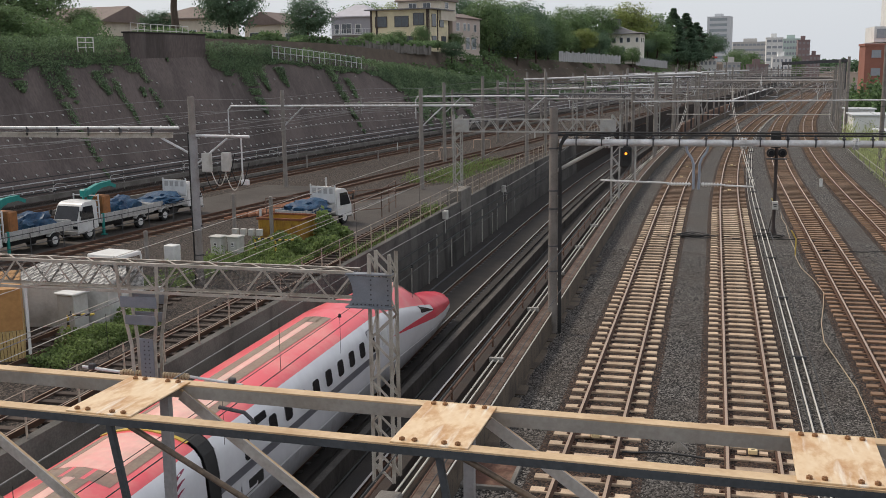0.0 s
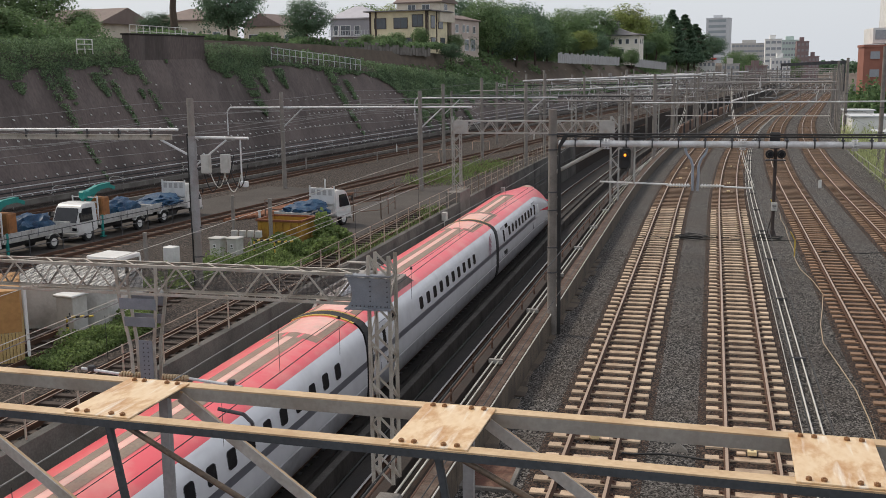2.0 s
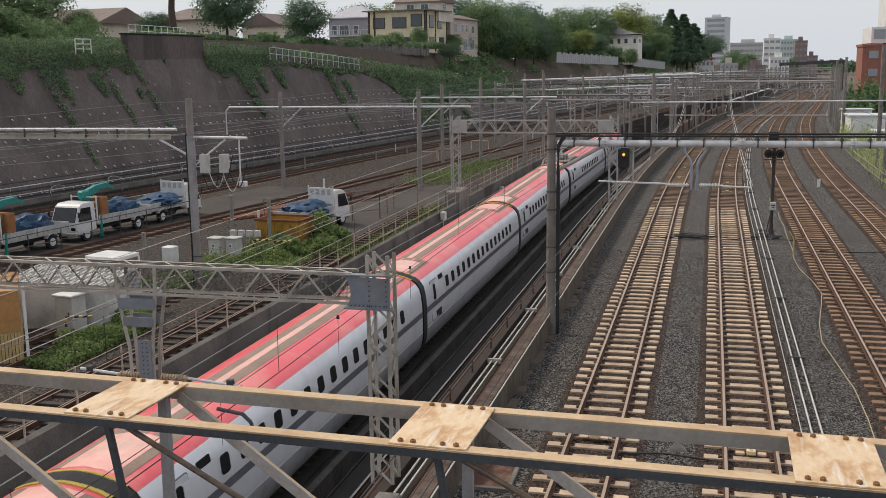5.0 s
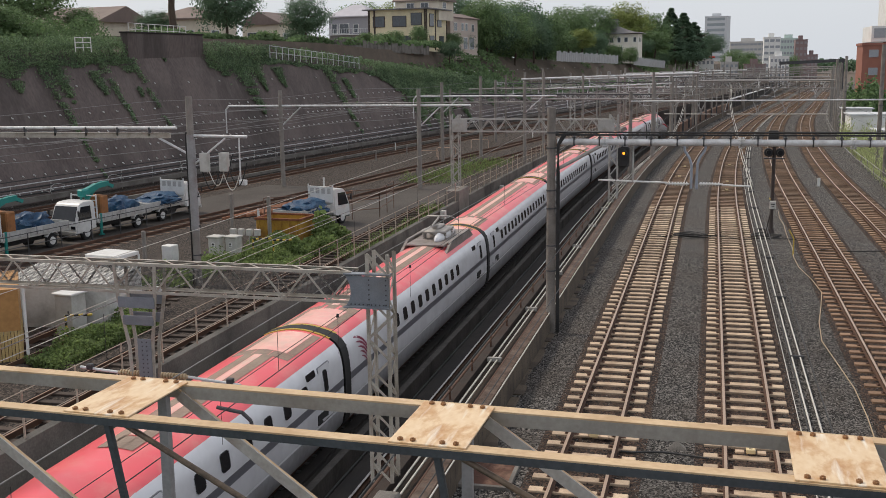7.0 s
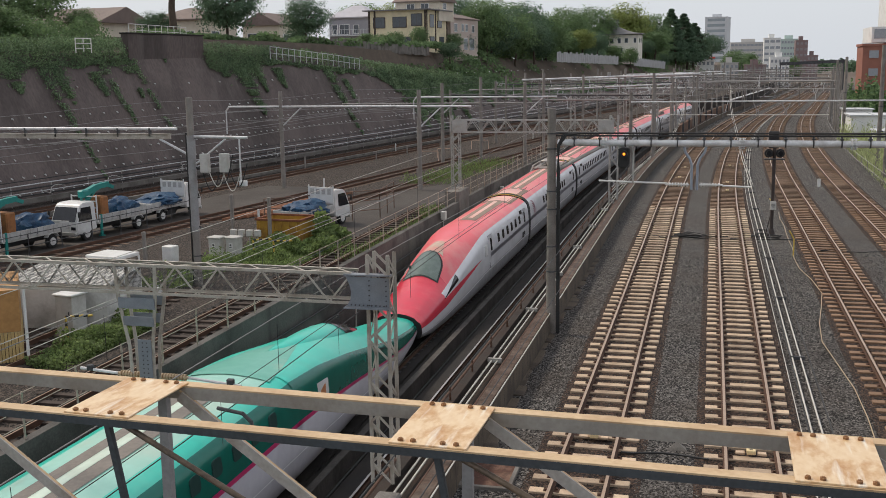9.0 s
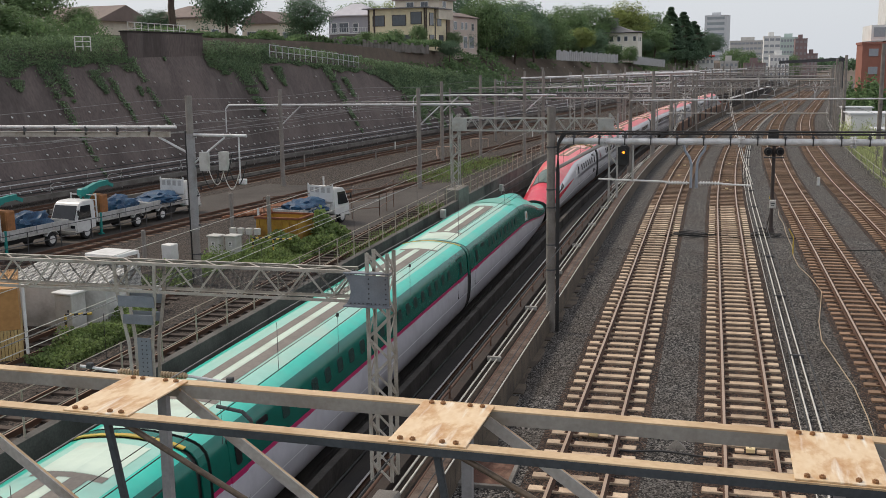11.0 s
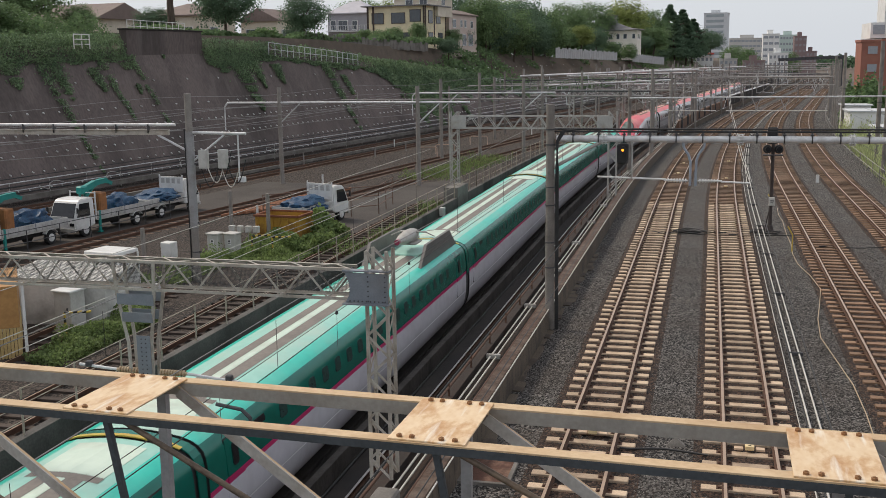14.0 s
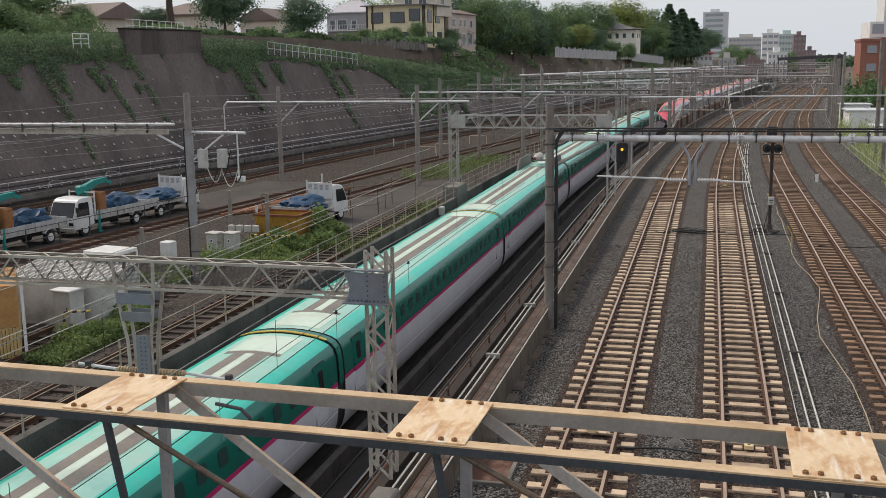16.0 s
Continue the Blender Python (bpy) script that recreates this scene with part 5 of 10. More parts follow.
def build_mid_gantry():
    e = thing("gantry", label="grey steel lattice gantry on a lattice mast", category="gantry")
    e.matrix_basis = Matrix.Translation((0, 0, 1.317)) @ Matrix.Scale(0.85, 4)
    y = 20.4
    lattice(e, -22.5, -7.2, y, 3.86, 4.48, 0.46, 1.0, 0.06, M_GANTRY)
    lattice_mast(e, -6.62, y, -0.1, 4.9, 0.46, 0.46, 0.44, 0.07, M_GANTRY)
    bm = bmesh.new()
    vs = []
    for yy in (y - 0.27, y - 0.255):
        vs.append([bm.verts.new((x, yy, z)) for x, z in ((-7.32, 4.44), (-6.37, 4.42), (-6.37, 3.78), (-7.30, 3.80), (-7.22, 3.95), (-7.2, 4.1), (-7.24, 4.28))])
    bm.faces.new(vs[0])
    bm.faces.new(list(reversed(vs[1])))
    for i in range(7):
        bm.faces.new((vs[0][i], vs[0][(i + 1) % 7], vs[1][(i + 1) % 7], vs[1][i]))
    box(bm, (-6.85, y - 0.2, 4.47), (1.0, 0.2, 0.03))
    box(bm, (-6.85, y - 0.22, 3.77), (1.0, 0.26, 0.03))
    g = part("gusset_plate", bm, mat("blue_grey_paint", (0.26, 0.28, 0.31), (0.2, 0.22, 0.25), 0.5, 0.1, stain=(0.16, 0.12, 0.09), stain_amt=0.4), e, "blue-grey riveted gusset plate")
    bm = bmesh.new()
    rod(bm, (0, 0, 0), (0, -0.018, 0), 0.017, 6)
    rv = part("rivet", bm, M_STEEL_DARK, g)
    pts = [(-6.43, 4.36 - 0.105 * k) for k in range(6)] + [(-6.80, 4.36 - 0.105 * k) for k in range(6)] + [(-7.2 + 0.09 * k, 3.83) for k in range(9)]
    for i, (xx, zz) in enumerate(pts):
        o = rv if i == 0 else twin(rv, g)
        o.matrix_basis = pose(xx, y - 0.27, zz)
    # dark wire mesh along the far side of the beam
    bm = bmesh.new()
    for k in range(500):
        box(bm, (-22.4 + 0.0304 * k, y + 0.2, 4.17), (0.0055, 0.003, 0.56))
    for k in range(19):
        box(bm, (-14.85, y + 0.206, 3.9 + 0.03 * k), (15.2, 0.003, 0.0055))
    tagged(part("mesh_screen", bm, M_STEEL_DARK, e, "dark wire mesh screen"), kind="stuff")
    # forked post under the beam: four angles drawn together, with batten plates
    m_bg = bpy.data.materials["blue_grey_paint"]
    fx = -12.28
    for sx in (-1, 1):
        for sy in (-1, 1):
            run = [(0.50, 0.23, 4.5), (0.46, 0.21, 3.74), (0.29, 0.14, 2.6), (0.27, 0.12, 1.6)]
            for a, b in zip(run, run[1:]):
                bm = bmesh.new()
                bar(bm, (fx + sx * a[0], y + sy * a[1], a[2]), (fx + sx * b[0], y + sy * b[1], b[2]), 0.075, 0.03)
                part("post_bar", bm, M_GANTRY, e)
    for zz, hw, hh in ((3.62, 0.45, 0.25), (3.2, 0.38, 0.22)):
        for sy in (-1, 1):
            bm = bmesh.new()
            box(bm, (fx, y + sy * (0.245 - 0.1 * (3.74 - zz)), zz), (2 * hw, 0.014, hh), bevel=0.004)
            part("batten_plate", bm, m_bg, e, "blue-grey batten plate")
    bm = bmesh.new()
    box(bm, (fx + 0.10, y - 0.17, 2.2), (0.34, 0.014, 1.15), bevel=0.004)
    pp = part("post_plate", bm, m_bg, e, "blue-grey punched plate")
    bm = bmesh.new()
    for k in range(11):
        for q in (-0.05, 0.06):
            rod(bm, (fx + 0.10 + q, y - 0.176, 2.7 - 0.1 * k), (fx + 0.10 + q, y - 0.182, 2.7 - 0.1 * k), 0.016, 6)
    tagged(part("punched_hole", bm, M_CABLE, pp), kind="stuff")
    bm = bmesh.new()
    for k in range(3):
        rod(bm, (fx + 0.5, y - 0.1, 3.98 - 0.07 * k), (fx + 0.5, y - 0.1, 3.94 - 0.07 * k), 0.06 + 0.02 * (k == 1), 10)
    part("hung_insulator", bm, M_PIPE, e)
    # insulated bracket arms at the foot of the drop post
    for sx, x1 in ((-1, -13.9), (1, -9.9)):
        bm = bmesh.new()
        xi = -12.05 + sx * 0.22
        for k in range(9):
            rod(bm, (xi + sx * 0.07 * k, y - 0.1, 1.93), (xi + sx * (0.07 * k + 0.035), y - 0.1, 1.93), 0.075, 12)
        rod(bm, (xi, y - 0.1, 1.93), (xi + sx * 0.66, y - 0.1, 1.93), 0.04, 8)
        part("insulator", bm, M_CERAMIC, e, "tan ribbed insulator", smooth=True)
        bm = bmesh.new()
        rod(bm, (xi + sx * 0.66, y - 0.1, 1.93), (x1, y - 0.1, 2.0 if sx < 0 else 1.82), 0.035, 8)
        part("bracket_tube", bm, M_PIPE, e, smooth=True)
        bm = bmesh.new()
        box(bm, (x1 - sx * 0.25, y - 0.1, 2.02 if sx < 0 else 1.90), (0.16, 0.12, 0.14), bevel=0.02)
        part("wire_clamp", bm, M_STEEL_DARK, e)
    bm = bmesh.new()
    pts = [(-10.35, 1.38), (-9.75, 1.30), (-9.55, 1.12), (-9.53, 0.9)]
    for a, b in zip(pts, pts[1:]):
        rod(bm, (a[0], y - 0.4, a[1]), (b[0], y - 0.4, b[1]), 0.045, 8)
    part("steady_arm", bm, M_STEEL_DARK, e, smooth=True)
    bm = bmesh.new()
    for a, b in (((-6.1, -1.9, 2.55), (-5.48, -1.9, 3.35)), ((-6.55, -1.9, 2.35), (-5.72, -1.9, 3.32)), ((-5.72, -1.9, 3.32), (-5.42, -1.9, 3.38)), ((-5.48, -1.9, 3.35), (-5.55, -1.9, 2.9))):
        rod(bm, (a[0], y + a[1], a[2] - 3.3), (b[0], y + b[1], b[2] - 3.3), 0.045, 10)
    for q in ((-5.5, 3.3), (-5.75, 3.28)):
        box(bm, (q[0], y - 1.9, q[1] - 3.3), (0.12, 0.12, 0.1), bevel=0.02)
    part("registration_arm", bm, M_PIPE, e, "pale tube arms with clamps", smooth=True)
    bm = bmesh.new()
    box(bm, (-5.65, y * 0.85, 0.22), (0.46, 0.6, 1.3), bevel=0.04)
    o = part("mast_footing", bm, M_CONC)
    tagged(o, "grey concrete block under the lattice mast", "footing")


def round_pole(name, x, y, z0, z1, r, label, bands=(), material=None, r_top=None):
    e = thing(name, x, y, 0, label=label, category="pole", group="catenary poles")
    bm = bmesh.new()
    rod(bm, (0, 0, z0), (0, 0, z1), r * 1.08, 16, r2=r_top or r * 0.92)
    part("shaft", bm, material or M_POLE, e, smooth=True)
    for zb in bands:
        bm = bmesh.new()
        rod(bm, (0, 0, zb - 0.022), (0, 0, zb + 0.022), r * 1.11, 16)
        box(bm, (r * 1.25, 0, zb), (0.12, 0.06, 0.06))
        part("clamp_band", bm, M_STEEL_DARK, e, smooth=True)
    return e


def build_right_portal():
    y = 34.0
    e = round_pole("catenary_pole", -5.05, y, -0.3, 7.31, 0.15, "tall round concrete catenary pole with steel bands", (1.9, 2.75, 4.0, 4.6, 6.0, 6.5), M_POLE_BROWN)
    p = thing("portal_beam", 0, y, 0, label="grey tubular steel portal beam with bolted flanges", category="portal beam")
    xs = [-4.85, -3.3, 0.95, 4.25, 7.6, 10.9, 14.0]
    for a, b in zip(xs, xs[1:]):
        bm = bmesh.new()
        rod(bm, (a + 0.004, 0, 6.2), (b - 0.004, 0, 6.2), 0.108, 18)
        part("tube", bm, M_PIPE, p, smooth=True)
    for x in xs[1:-1]:
        bm = bmesh.new()
        for dx in (-0.05, 0.05):
            rod(bm, (x + dx - 0.012, 0, 6.2), (x + dx + 0.012, 0, 6.2), 0.185, 18)
        for k in range(10):
            a = k * math.tau / 10
            rod(bm, (x - 0.1, 0.155 * math.cos(a), 6.2 + 0.155 * math.sin(a)), (x + 0.1, 0.155 * math.cos(a), 6.2 + 0.155 * math.sin(a)), 0.014, 6)
        part("flange", bm, M_PIPE, p, smooth=True)
    x = -4.3
    while x < 13:
        bm = bmesh.new()
        box(bm, (x, 0, 6.345), (0.1, 0.2, 0.05))
        rod(bm, (x, 0, 6.36), (x, 0, 6.46), 0.03, 8)
        rod(bm, (x - 0.02, 0, 6.2), (x + 0.02, 0, 6.2), 0.129, 18)
        part("cable_saddle", bm, M_STEEL_DARK, p)
        x += 0.82
    bm = bmesh.new()
    for zz in (6.48, 6.56):
        rod(bm, (-5.0, 0.0, zz - 0.05), (14, 0, zz - 0.03), 0.03, 8)
    part("cables", bm, M_CABLE, p, "black cables along the beam")
    bm = bmesh.new()
    rod(bm, (-4.95, 0, 5.25), (-3.4, 0, 6.1), 0.06, 10)
    part("stay", bm, M_STEEL, p)
    bm = bmesh.new()
    for k in range(3):
        pts = [(-4.1 - 0.1 * k, 0.0, 6.50), (-4.55 - 0.06 * k, -0.05, 6.46), (-4.78 - 0.03 * k, -0.12, 6.1), (-4.84 + 0.035 * k, -0.14, 5.2), (-4.83 + 0.035 * k, -0.14, -0.2)]
        for a, b in zip(pts, pts[1:]):
            rod(bm, a, b, 0.026, 6)
    part("cable_riser", bm, M_CABLE, p, "black cables running down the pole")
    # far post, out of the picture
    round_pole("catenary_pole", 14.0, y, -0.3, 7.3, 0.165, "tall round concrete catenary pole with steel bands")


build_near_truss()
build_mid_gantry()
build_right_portal()


def build_yard_poles():
    round_pole("catenary_pole", -20.2, 38, -0.1, 7.6, 0.15, "thick round concrete catenary pole with a cabled steel sleeve", (1.2, 2.4, 3.6, 4.8, 6.0))
    e = thing("portal_beam", 0, 38, 0, label="grey twin-tube portal beam over the siding", category="portal beam")
    bm = bmesh.new()
    rod(bm, (-40, 0, 6.32), (-20.8, 0, 6.36), 0.06, 12)
    part("tube", bm, M_PIPE, e, smooth=True)
    bm = bmesh.new()
    bar(bm, (-40, 0, 6.03), (-21.1, 0, 6.05), 0.12, 0.2)
    bar(bm, (-40, 0, 6.135), (-21.1, 0, 6.155), 0.22, 0.012)
    part("box_beam", bm, M_GANTRY, e, "weathered tan box beam")
    for k in range(12):
        bm = bmesh.new()
        box(bm, (-22 - 1.45 * k, 0, 6.2), (0.08, 0.12, 0.36))
        part("spacer", bm, M_STEEL_DARK, e)
    bm = bmesh.new()
    rod(bm, (-20.2, 0, 6.05), (-17.75, 0, 6.02), 0.06, 10)
    part("bracket_arm", bm, M_PIPE, e, smooth=True)
    bm = bmesh.new()
    rod(bm, (-20.1, 0, 4.9), (-18.7, 0, 5.95), 0.04, 8)
    rod(bm, (-20.3, 0, 5.3), (-21.6, 0, 5.95), 0.05, 8)
    part("brace", bm, M_PIPE, e, smooth=True)
    for y, xs, xa, xb, zt, zb in ((71, (-30.4, -19.95), -34.5, -16.2, 7.0, 5.88), (91, (-23.4, -15.9), -25.8, -13.1, 7.1, 5.87)):
        e = thing("catenary_portal", 0, y, 0, label="grey tubular catenary portal on concrete poles", category="catenary portal", group="catenary portals")
        for x in xs:
            bm = bmesh.new()
            rod(bm, (x, 0, -0.1), (x, 0, zt), 0.17, 14, r2=0.14)
            part("pole", bm, M_POLE, e, smooth=True)
            bm = bmesh.new()
            rod(bm, (x, 0, zb - 1.5), (x + 1.6, 0, zb - 0.06), 0.05, 8)
            part("brace", bm, M_PIPE, e, smooth=True)
        bm = bmesh.new()
        rod(bm, (xa, 0, zb), (xb, 0, zb), 0.075, 10)
        rod(bm, (xa, 0, zb), (xa - 0.25, 0, zb - 0.3), 0.06, 8)
        rod(bm, (xa - 0.25, 0, zb - 0.3), (xa - 0.25, 0, zb - 2.0), 0.05, 8)
        part("beam", bm, M_PIPE, e, smooth=True)
    e = thing("gantry", label="grey steel lattice gantry on two lattice masts", category="gantry")
    lattice(e, -15.6, -5.9, 64, 4.55, 5.3, 0.5, 1.1, 0.07, M_STEEL)
    lattice_mast(e, -15.6, 64, -0.1, 5.6, 0.5, 0.5, 0.6, 0.07, M_STEEL)
    lattice_mast(e, -5.7, 64, 0.0, 5.6, 0.5, 0.5, 0.6, 0.07, M_STEEL)
    for x in (-15.25, -6.15):
        bm = bmesh.new()
        box(bm, (x, 63.7, 4.92), (0.95, 0.03, 0.8), bevel=0.008)
        part("gusset_plate", bm, M_STEEL, e, "pale riveted gusset plate")


build_yard_poles()


# ---- leaves and trees ----
def leaf_soup(name, pts, sizes, material, parent=None, seed=1, flat=0.0, kind="stuff", up=None, face=None):
    """One leaf quad at each point, turned at random."""
    r = np.random.RandomState(seed)
    pts = np.asarray(pts, float)
    n = len(pts)
    sizes = np.asarray(sizes, float).reshape(-1, 1) * np.ones((n, 1))
    a = r.normal(size=(n, 3))
    if up is not None:
        a = a * 0.35 + np.asarray(up, float)
    elif face is not None:
        a = a * 0.55 + np.asarray(face, float)
    a /= np.linalg.norm(a, axis=1, keepdims=True)
    b = r.normal(size=(n, 3))
    b -= (b * a).sum(1, keepdims=True) * a
    b /= np.linalg.norm(b, axis=1, keepdims=True)
    c = np.cross(a, b)
    k = 0.62
    if up is not None:
        q = [pts - c * sizes * 0.12, pts + a * sizes * 0.6 + c * sizes * 0.16, pts + a * sizes * 1.5 + b * sizes * 0.3, pts + a * sizes * 0.5 - c * sizes * 0.16]
    else:
        q = [pts - b * sizes, pts + c * sizes * k + b * sizes * 0.1, pts + b * sizes * 1.05, pts - c * sizes * k - b * sizes * 0.1]
    v = np.stack(q, 1).reshape(-1, 3)
    me = bpy.data.meshes.new(name)
    me.from_pydata(v.tolist(), [], [(4 * i, 4 * i + 1, 4 * i + 2, 4 * i + 3) for i in range(n)])
    me.materials.append(material)
    ob = new(name, me)
    if parent:
        ob.parent = parent
    if kind:
        ob["kind"] = kind
    return ob


def crown_points(r, n_clump, per, squash=0.85, spread=0.24, conifer=False):
    out = []
    for _ in range(n_clump):
        if conifer:
            h = r.uniform(0, 1)
            rad = (1 - h) ** 0.85 * 0.62 + 0.015
            th = r.uniform(0, math.tau)
            c = np.array([rad * math.cos(th) * r.uniform(0.6, 1.1), rad * math.sin(th) * r.uniform(0.6, 1.1), -0.9 + 1.9 * h])
            sp = np.array([0.16, 0.16, 0.08]) * (0.22 + 1.0 * rad)
        else:
            d = r.normal(size=3)
            d /= np.linalg.norm(d)
            if d[2] < -0.75:
                d[2] *= 0.7
            c = d * r.uniform(0.45, 0.92) * np.array([1, 1, squash])
            sp = spread * r.uniform(0.6, 1.15)
        out.append(c + np.clip(r.normal(size=(per, 3)), -1.45, 1.45) * sp * np.array([1, 1, 0.75]))
    return np.concatenate(out)


def tree_proto(kind, seed, material, size):
    """A tree whose crown has a radius of about one metre before it is scaled; it stands at the origin."""
    r = np.random.RandomState(seed)
    e = thing("tree", label="", category="tree")
    bm = bmesh.new()
    top = 1.3 if kind != "conifer" else 1.9
    x = y = 0.0
    prev = Vector((0, 0, -0.25))
    for k in range(4):
        nxt = Vector((x + r.uniform(-0.06, 0.06), y + r.uniform(-0.06, 0.06), top * (k + 1) / 4))
        rod(bm, prev, nxt, 0.05 * (1 - 0.2 * k), 7, r2=0.05 * (1 - 0.2 * (k + 1)))
        prev = nxt
    for k in range(6):
        a = r.uniform(0, math.tau)
        z0 = r.uniform(0.5, 1.1) * (1 if kind != "conifer" else 1.4)
        rod(bm, (0, 0, z0), (0.6 * math.cos(a), 0.6 * math.sin(a), z0 + r.uniform(0.15, 0.6)), 0.035, 5, r2=0.012)
    part("trunk", bm, M_BARK, e)
    if kind == "conifer":
        pts = crown_points(r, 190, 36, conifer=True) + np.array([0, 0, 1.15])
    else:
        pts = crown_points(r, 150, 62, 1.0, spread=0.17) + np.array([0, 0, 1.08])
    out = pts - np.array([0, 0, 1.0])
    out = out / (np.linalg.norm(out, axis=1, keepdims=True) + 1e-6) + np.array([0, 0, 0.4])
    leaf_soup("crown", pts, r.uniform(0.6, 1.2, len(pts)) * size, material, e, seed, kind="", face=out)
    return e


def build_trees():
    kinds = {
        "dark": (tree_proto("broad", 3, M_LEAF_DARK, 0.038), "dense dark green broadleaf tree on the hillside"),
        "mid": (tree_proto("broad", 5, M_LEAF, 0.039), "leafy green broadleaf tree on the hillside"),
        "mid2": (tree_proto("broad", 8, M_LEAF, 0.041), "spreading green tree among the houses"),
        "light": (tree_proto("broad", 11, M_LEAF_LIGHT, 0.042), "yellow-green leafy tree on the hillside"),
        "fir": (tree_proto("conifer", 13, M_LEAF_DARK, 0.056), "tall dark conifer on the hillside"),
    }
    used = set()
    # kind, x, y, foot, crown radius, height
    spots = [
        ("dark", -45.8, 115, 11.3, 3.0, 5.9), ("dark", -48.2, 99.5, 11.2, 3.6, 8.2), ("dark", -53.5, 95, 11.4, 2.2, 3.2),
        ("mid", -57, 79, 11.4, 4.2, 6.2), ("mid2", -51.5, 68, 10.6, 2.8, 3.0), ("mid", -53.5, 82, 11.2, 1.7, 3.0), ("mid", -53, 63, 10.8, 3.2, 4.4),
        ("mid", -39.2, 184, 9.2, 4.6, 12.1), ("dark", -39.5, 190, 8.9, 5.6, 11.6), ("mid", -36.8, 199, 8.6, 5.0, 10.2), ("dark", -37.8, 214, 8.9, 6.3, 13.2), ("mid", -34.5, 224, 8.9, 5.5, 11.2), ("dark", -34, 205, 9.5, 4.6, 8.0),
        ("mid", -36, 268, 11, 6.6, 12.4), ("mid", -32.7, 300, 11, 7.2, 14.2), ("light", -29.2, 242, 10.6, 3.9, 5.9), ("dark", -26.6, 252, 10.4, 3.0, 5.4), ("mid2", -31.8, 238, 10.4, 3.0, 4.6),
        ("light", -26.9, 335, 11, 8.4, 16.5), ("mid", -20.5, 352, 11, 8.0, 14.0), ("mid2", -17.5, 330, 10.4, 6.0, 7.8), ("dark", -19.5, 318, 10.4, 3.0, 5.2),
        ("fir", -14.6, 380, 7, 9.2, 19.5), ("fir", -10.9, 400, 7, 10.0, 18.6), ("fir", -7.2, 408, 7, 9.4, 15.5), ("fir", -12.6, 372, 7, 7.6, 14.0), ("fir", -9.0, 385, 7, 8.2, 13.0), ("dark", -5.9, 436, 10, 6.6, 11.4), ("dark", -0.6, 470, 10, 6.6, 10.4),
        ("mid", -43.5, 143, 11.0, 1.7, 2.6), ("mid2", -46.0, 138, 11.0, 1.6, 2.2), ("dark", -48.5, 119, 11.2, 1.6, 2.2), ("mid", -40.2, 164, 10.8, 1.9, 3.0), 
        ("mid2", -66, 195, 11.5, 6.0, 9.5), ("light", -58, 190, 11.5, 5.0, 9.0), ("dark", -45.5, 189, 11, 5.4, 11.0), ("mid", -45, 235, 11, 7.0, 12.0), ("mid", 9.0, 500, -2.6, 6.5, 17.5), ("mid2", 16, 520, -2.6, 6.5, 16.0), ("mid", 38, 560, -2.6, 6, 14),
    ]
    # undergrowth closes the gaps between the trunks
    for k in range(34):
        y = 176 + 7.5 * k
        spots.append((("dark", "mid", "dark", "mid2")[k % 4], foot(y)[0] - 15.5 - 2.5 * (k % 3), y, hill_top(y) - 0.8, 4.2 + 0.5 * (k % 2), 5.2 + 0.9 * ((k * 7) % 4)))
    spots += [("mid", -21.2, 284, 7.6, 2.3, 5.2), ("dark", -30.4, 288, 9.0, 3.0, 9.0), ("mid2", -43.0, 135, 10.6, 1.5, 2.4), ("dark", -37.8, 152, 9.2, 1.9, 3.2), ("mid2", -42.2, 151, 10.4, 1.6, 4.2)]
    for kind, x, y, z, rad, h in spots:
        proto, label = kinds[kind]
        sc = Matrix.Diagonal((rad, rad, h / 2.15, 1))
        m = pose(x, y, z, 0, 0, (x * 37 + y * 17) % 360) @ sc
        if kind in used:
            o = copy_thing(proto, m)
            o.matrix_basis = m
        else:
            o = proto
        tagged(o, label, "tree")
        used.add(kind)
        if o is proto:
            kinds[kind] = (proto, label)
            firsts.append((proto, m))
    for o, m in firsts:
        o.matrix_basis = m


firsts = []


def build_bare_trunk():
    e = thing("tree", -50.2, 92, 11.3, label="tall bare tree trunk beside the railing", category="tree")
    bm = bmesh.new()
    pts = [Vector((0, 0, -0.3)), Vector((0.1, 0, 1.4)), Vector((0.0, 0.05, 3.0)), Vector((0.25, 0, 5.2)), Vector((0.2, 0.1, 8.0))]
    for k, (p, q) in enumerate(zip(pts, pts[1:])):
        rod(bm, p, q, 0.42 - 0.05 * k, 9, r2=0.37 - 0.05 * k)
    rod(bm, (0.2, 0, 4.4), (-1.2, 0.2, 6.5), 0.14, 6, r2=0.08)
    part("trunk", bm, M_BARK, e, smooth=True)
    r = np.random.RandomState(51)
    pts = r.normal(size=(2500, 3)) * np.array([1.3, 1.3, 0.8]) + np.array([0, 0, 8.6])
    leaf_soup("crown", pts, r.uniform(0.1, 0.2, len(pts)), M_LEAF, e, 52, kind="")


def wall_point(y, drop, out=0.0):
    """A place on the face of the bank wall, drop metres down from its top."""
    z = bank_top(y)
    zz = z - drop
    dx = -0.25 - 4.35 * max(0.0, (zz - 0.5)) / (z - 0.5)
    return (foot(y)[0] + dx + out, y, zz + out * 0.5)


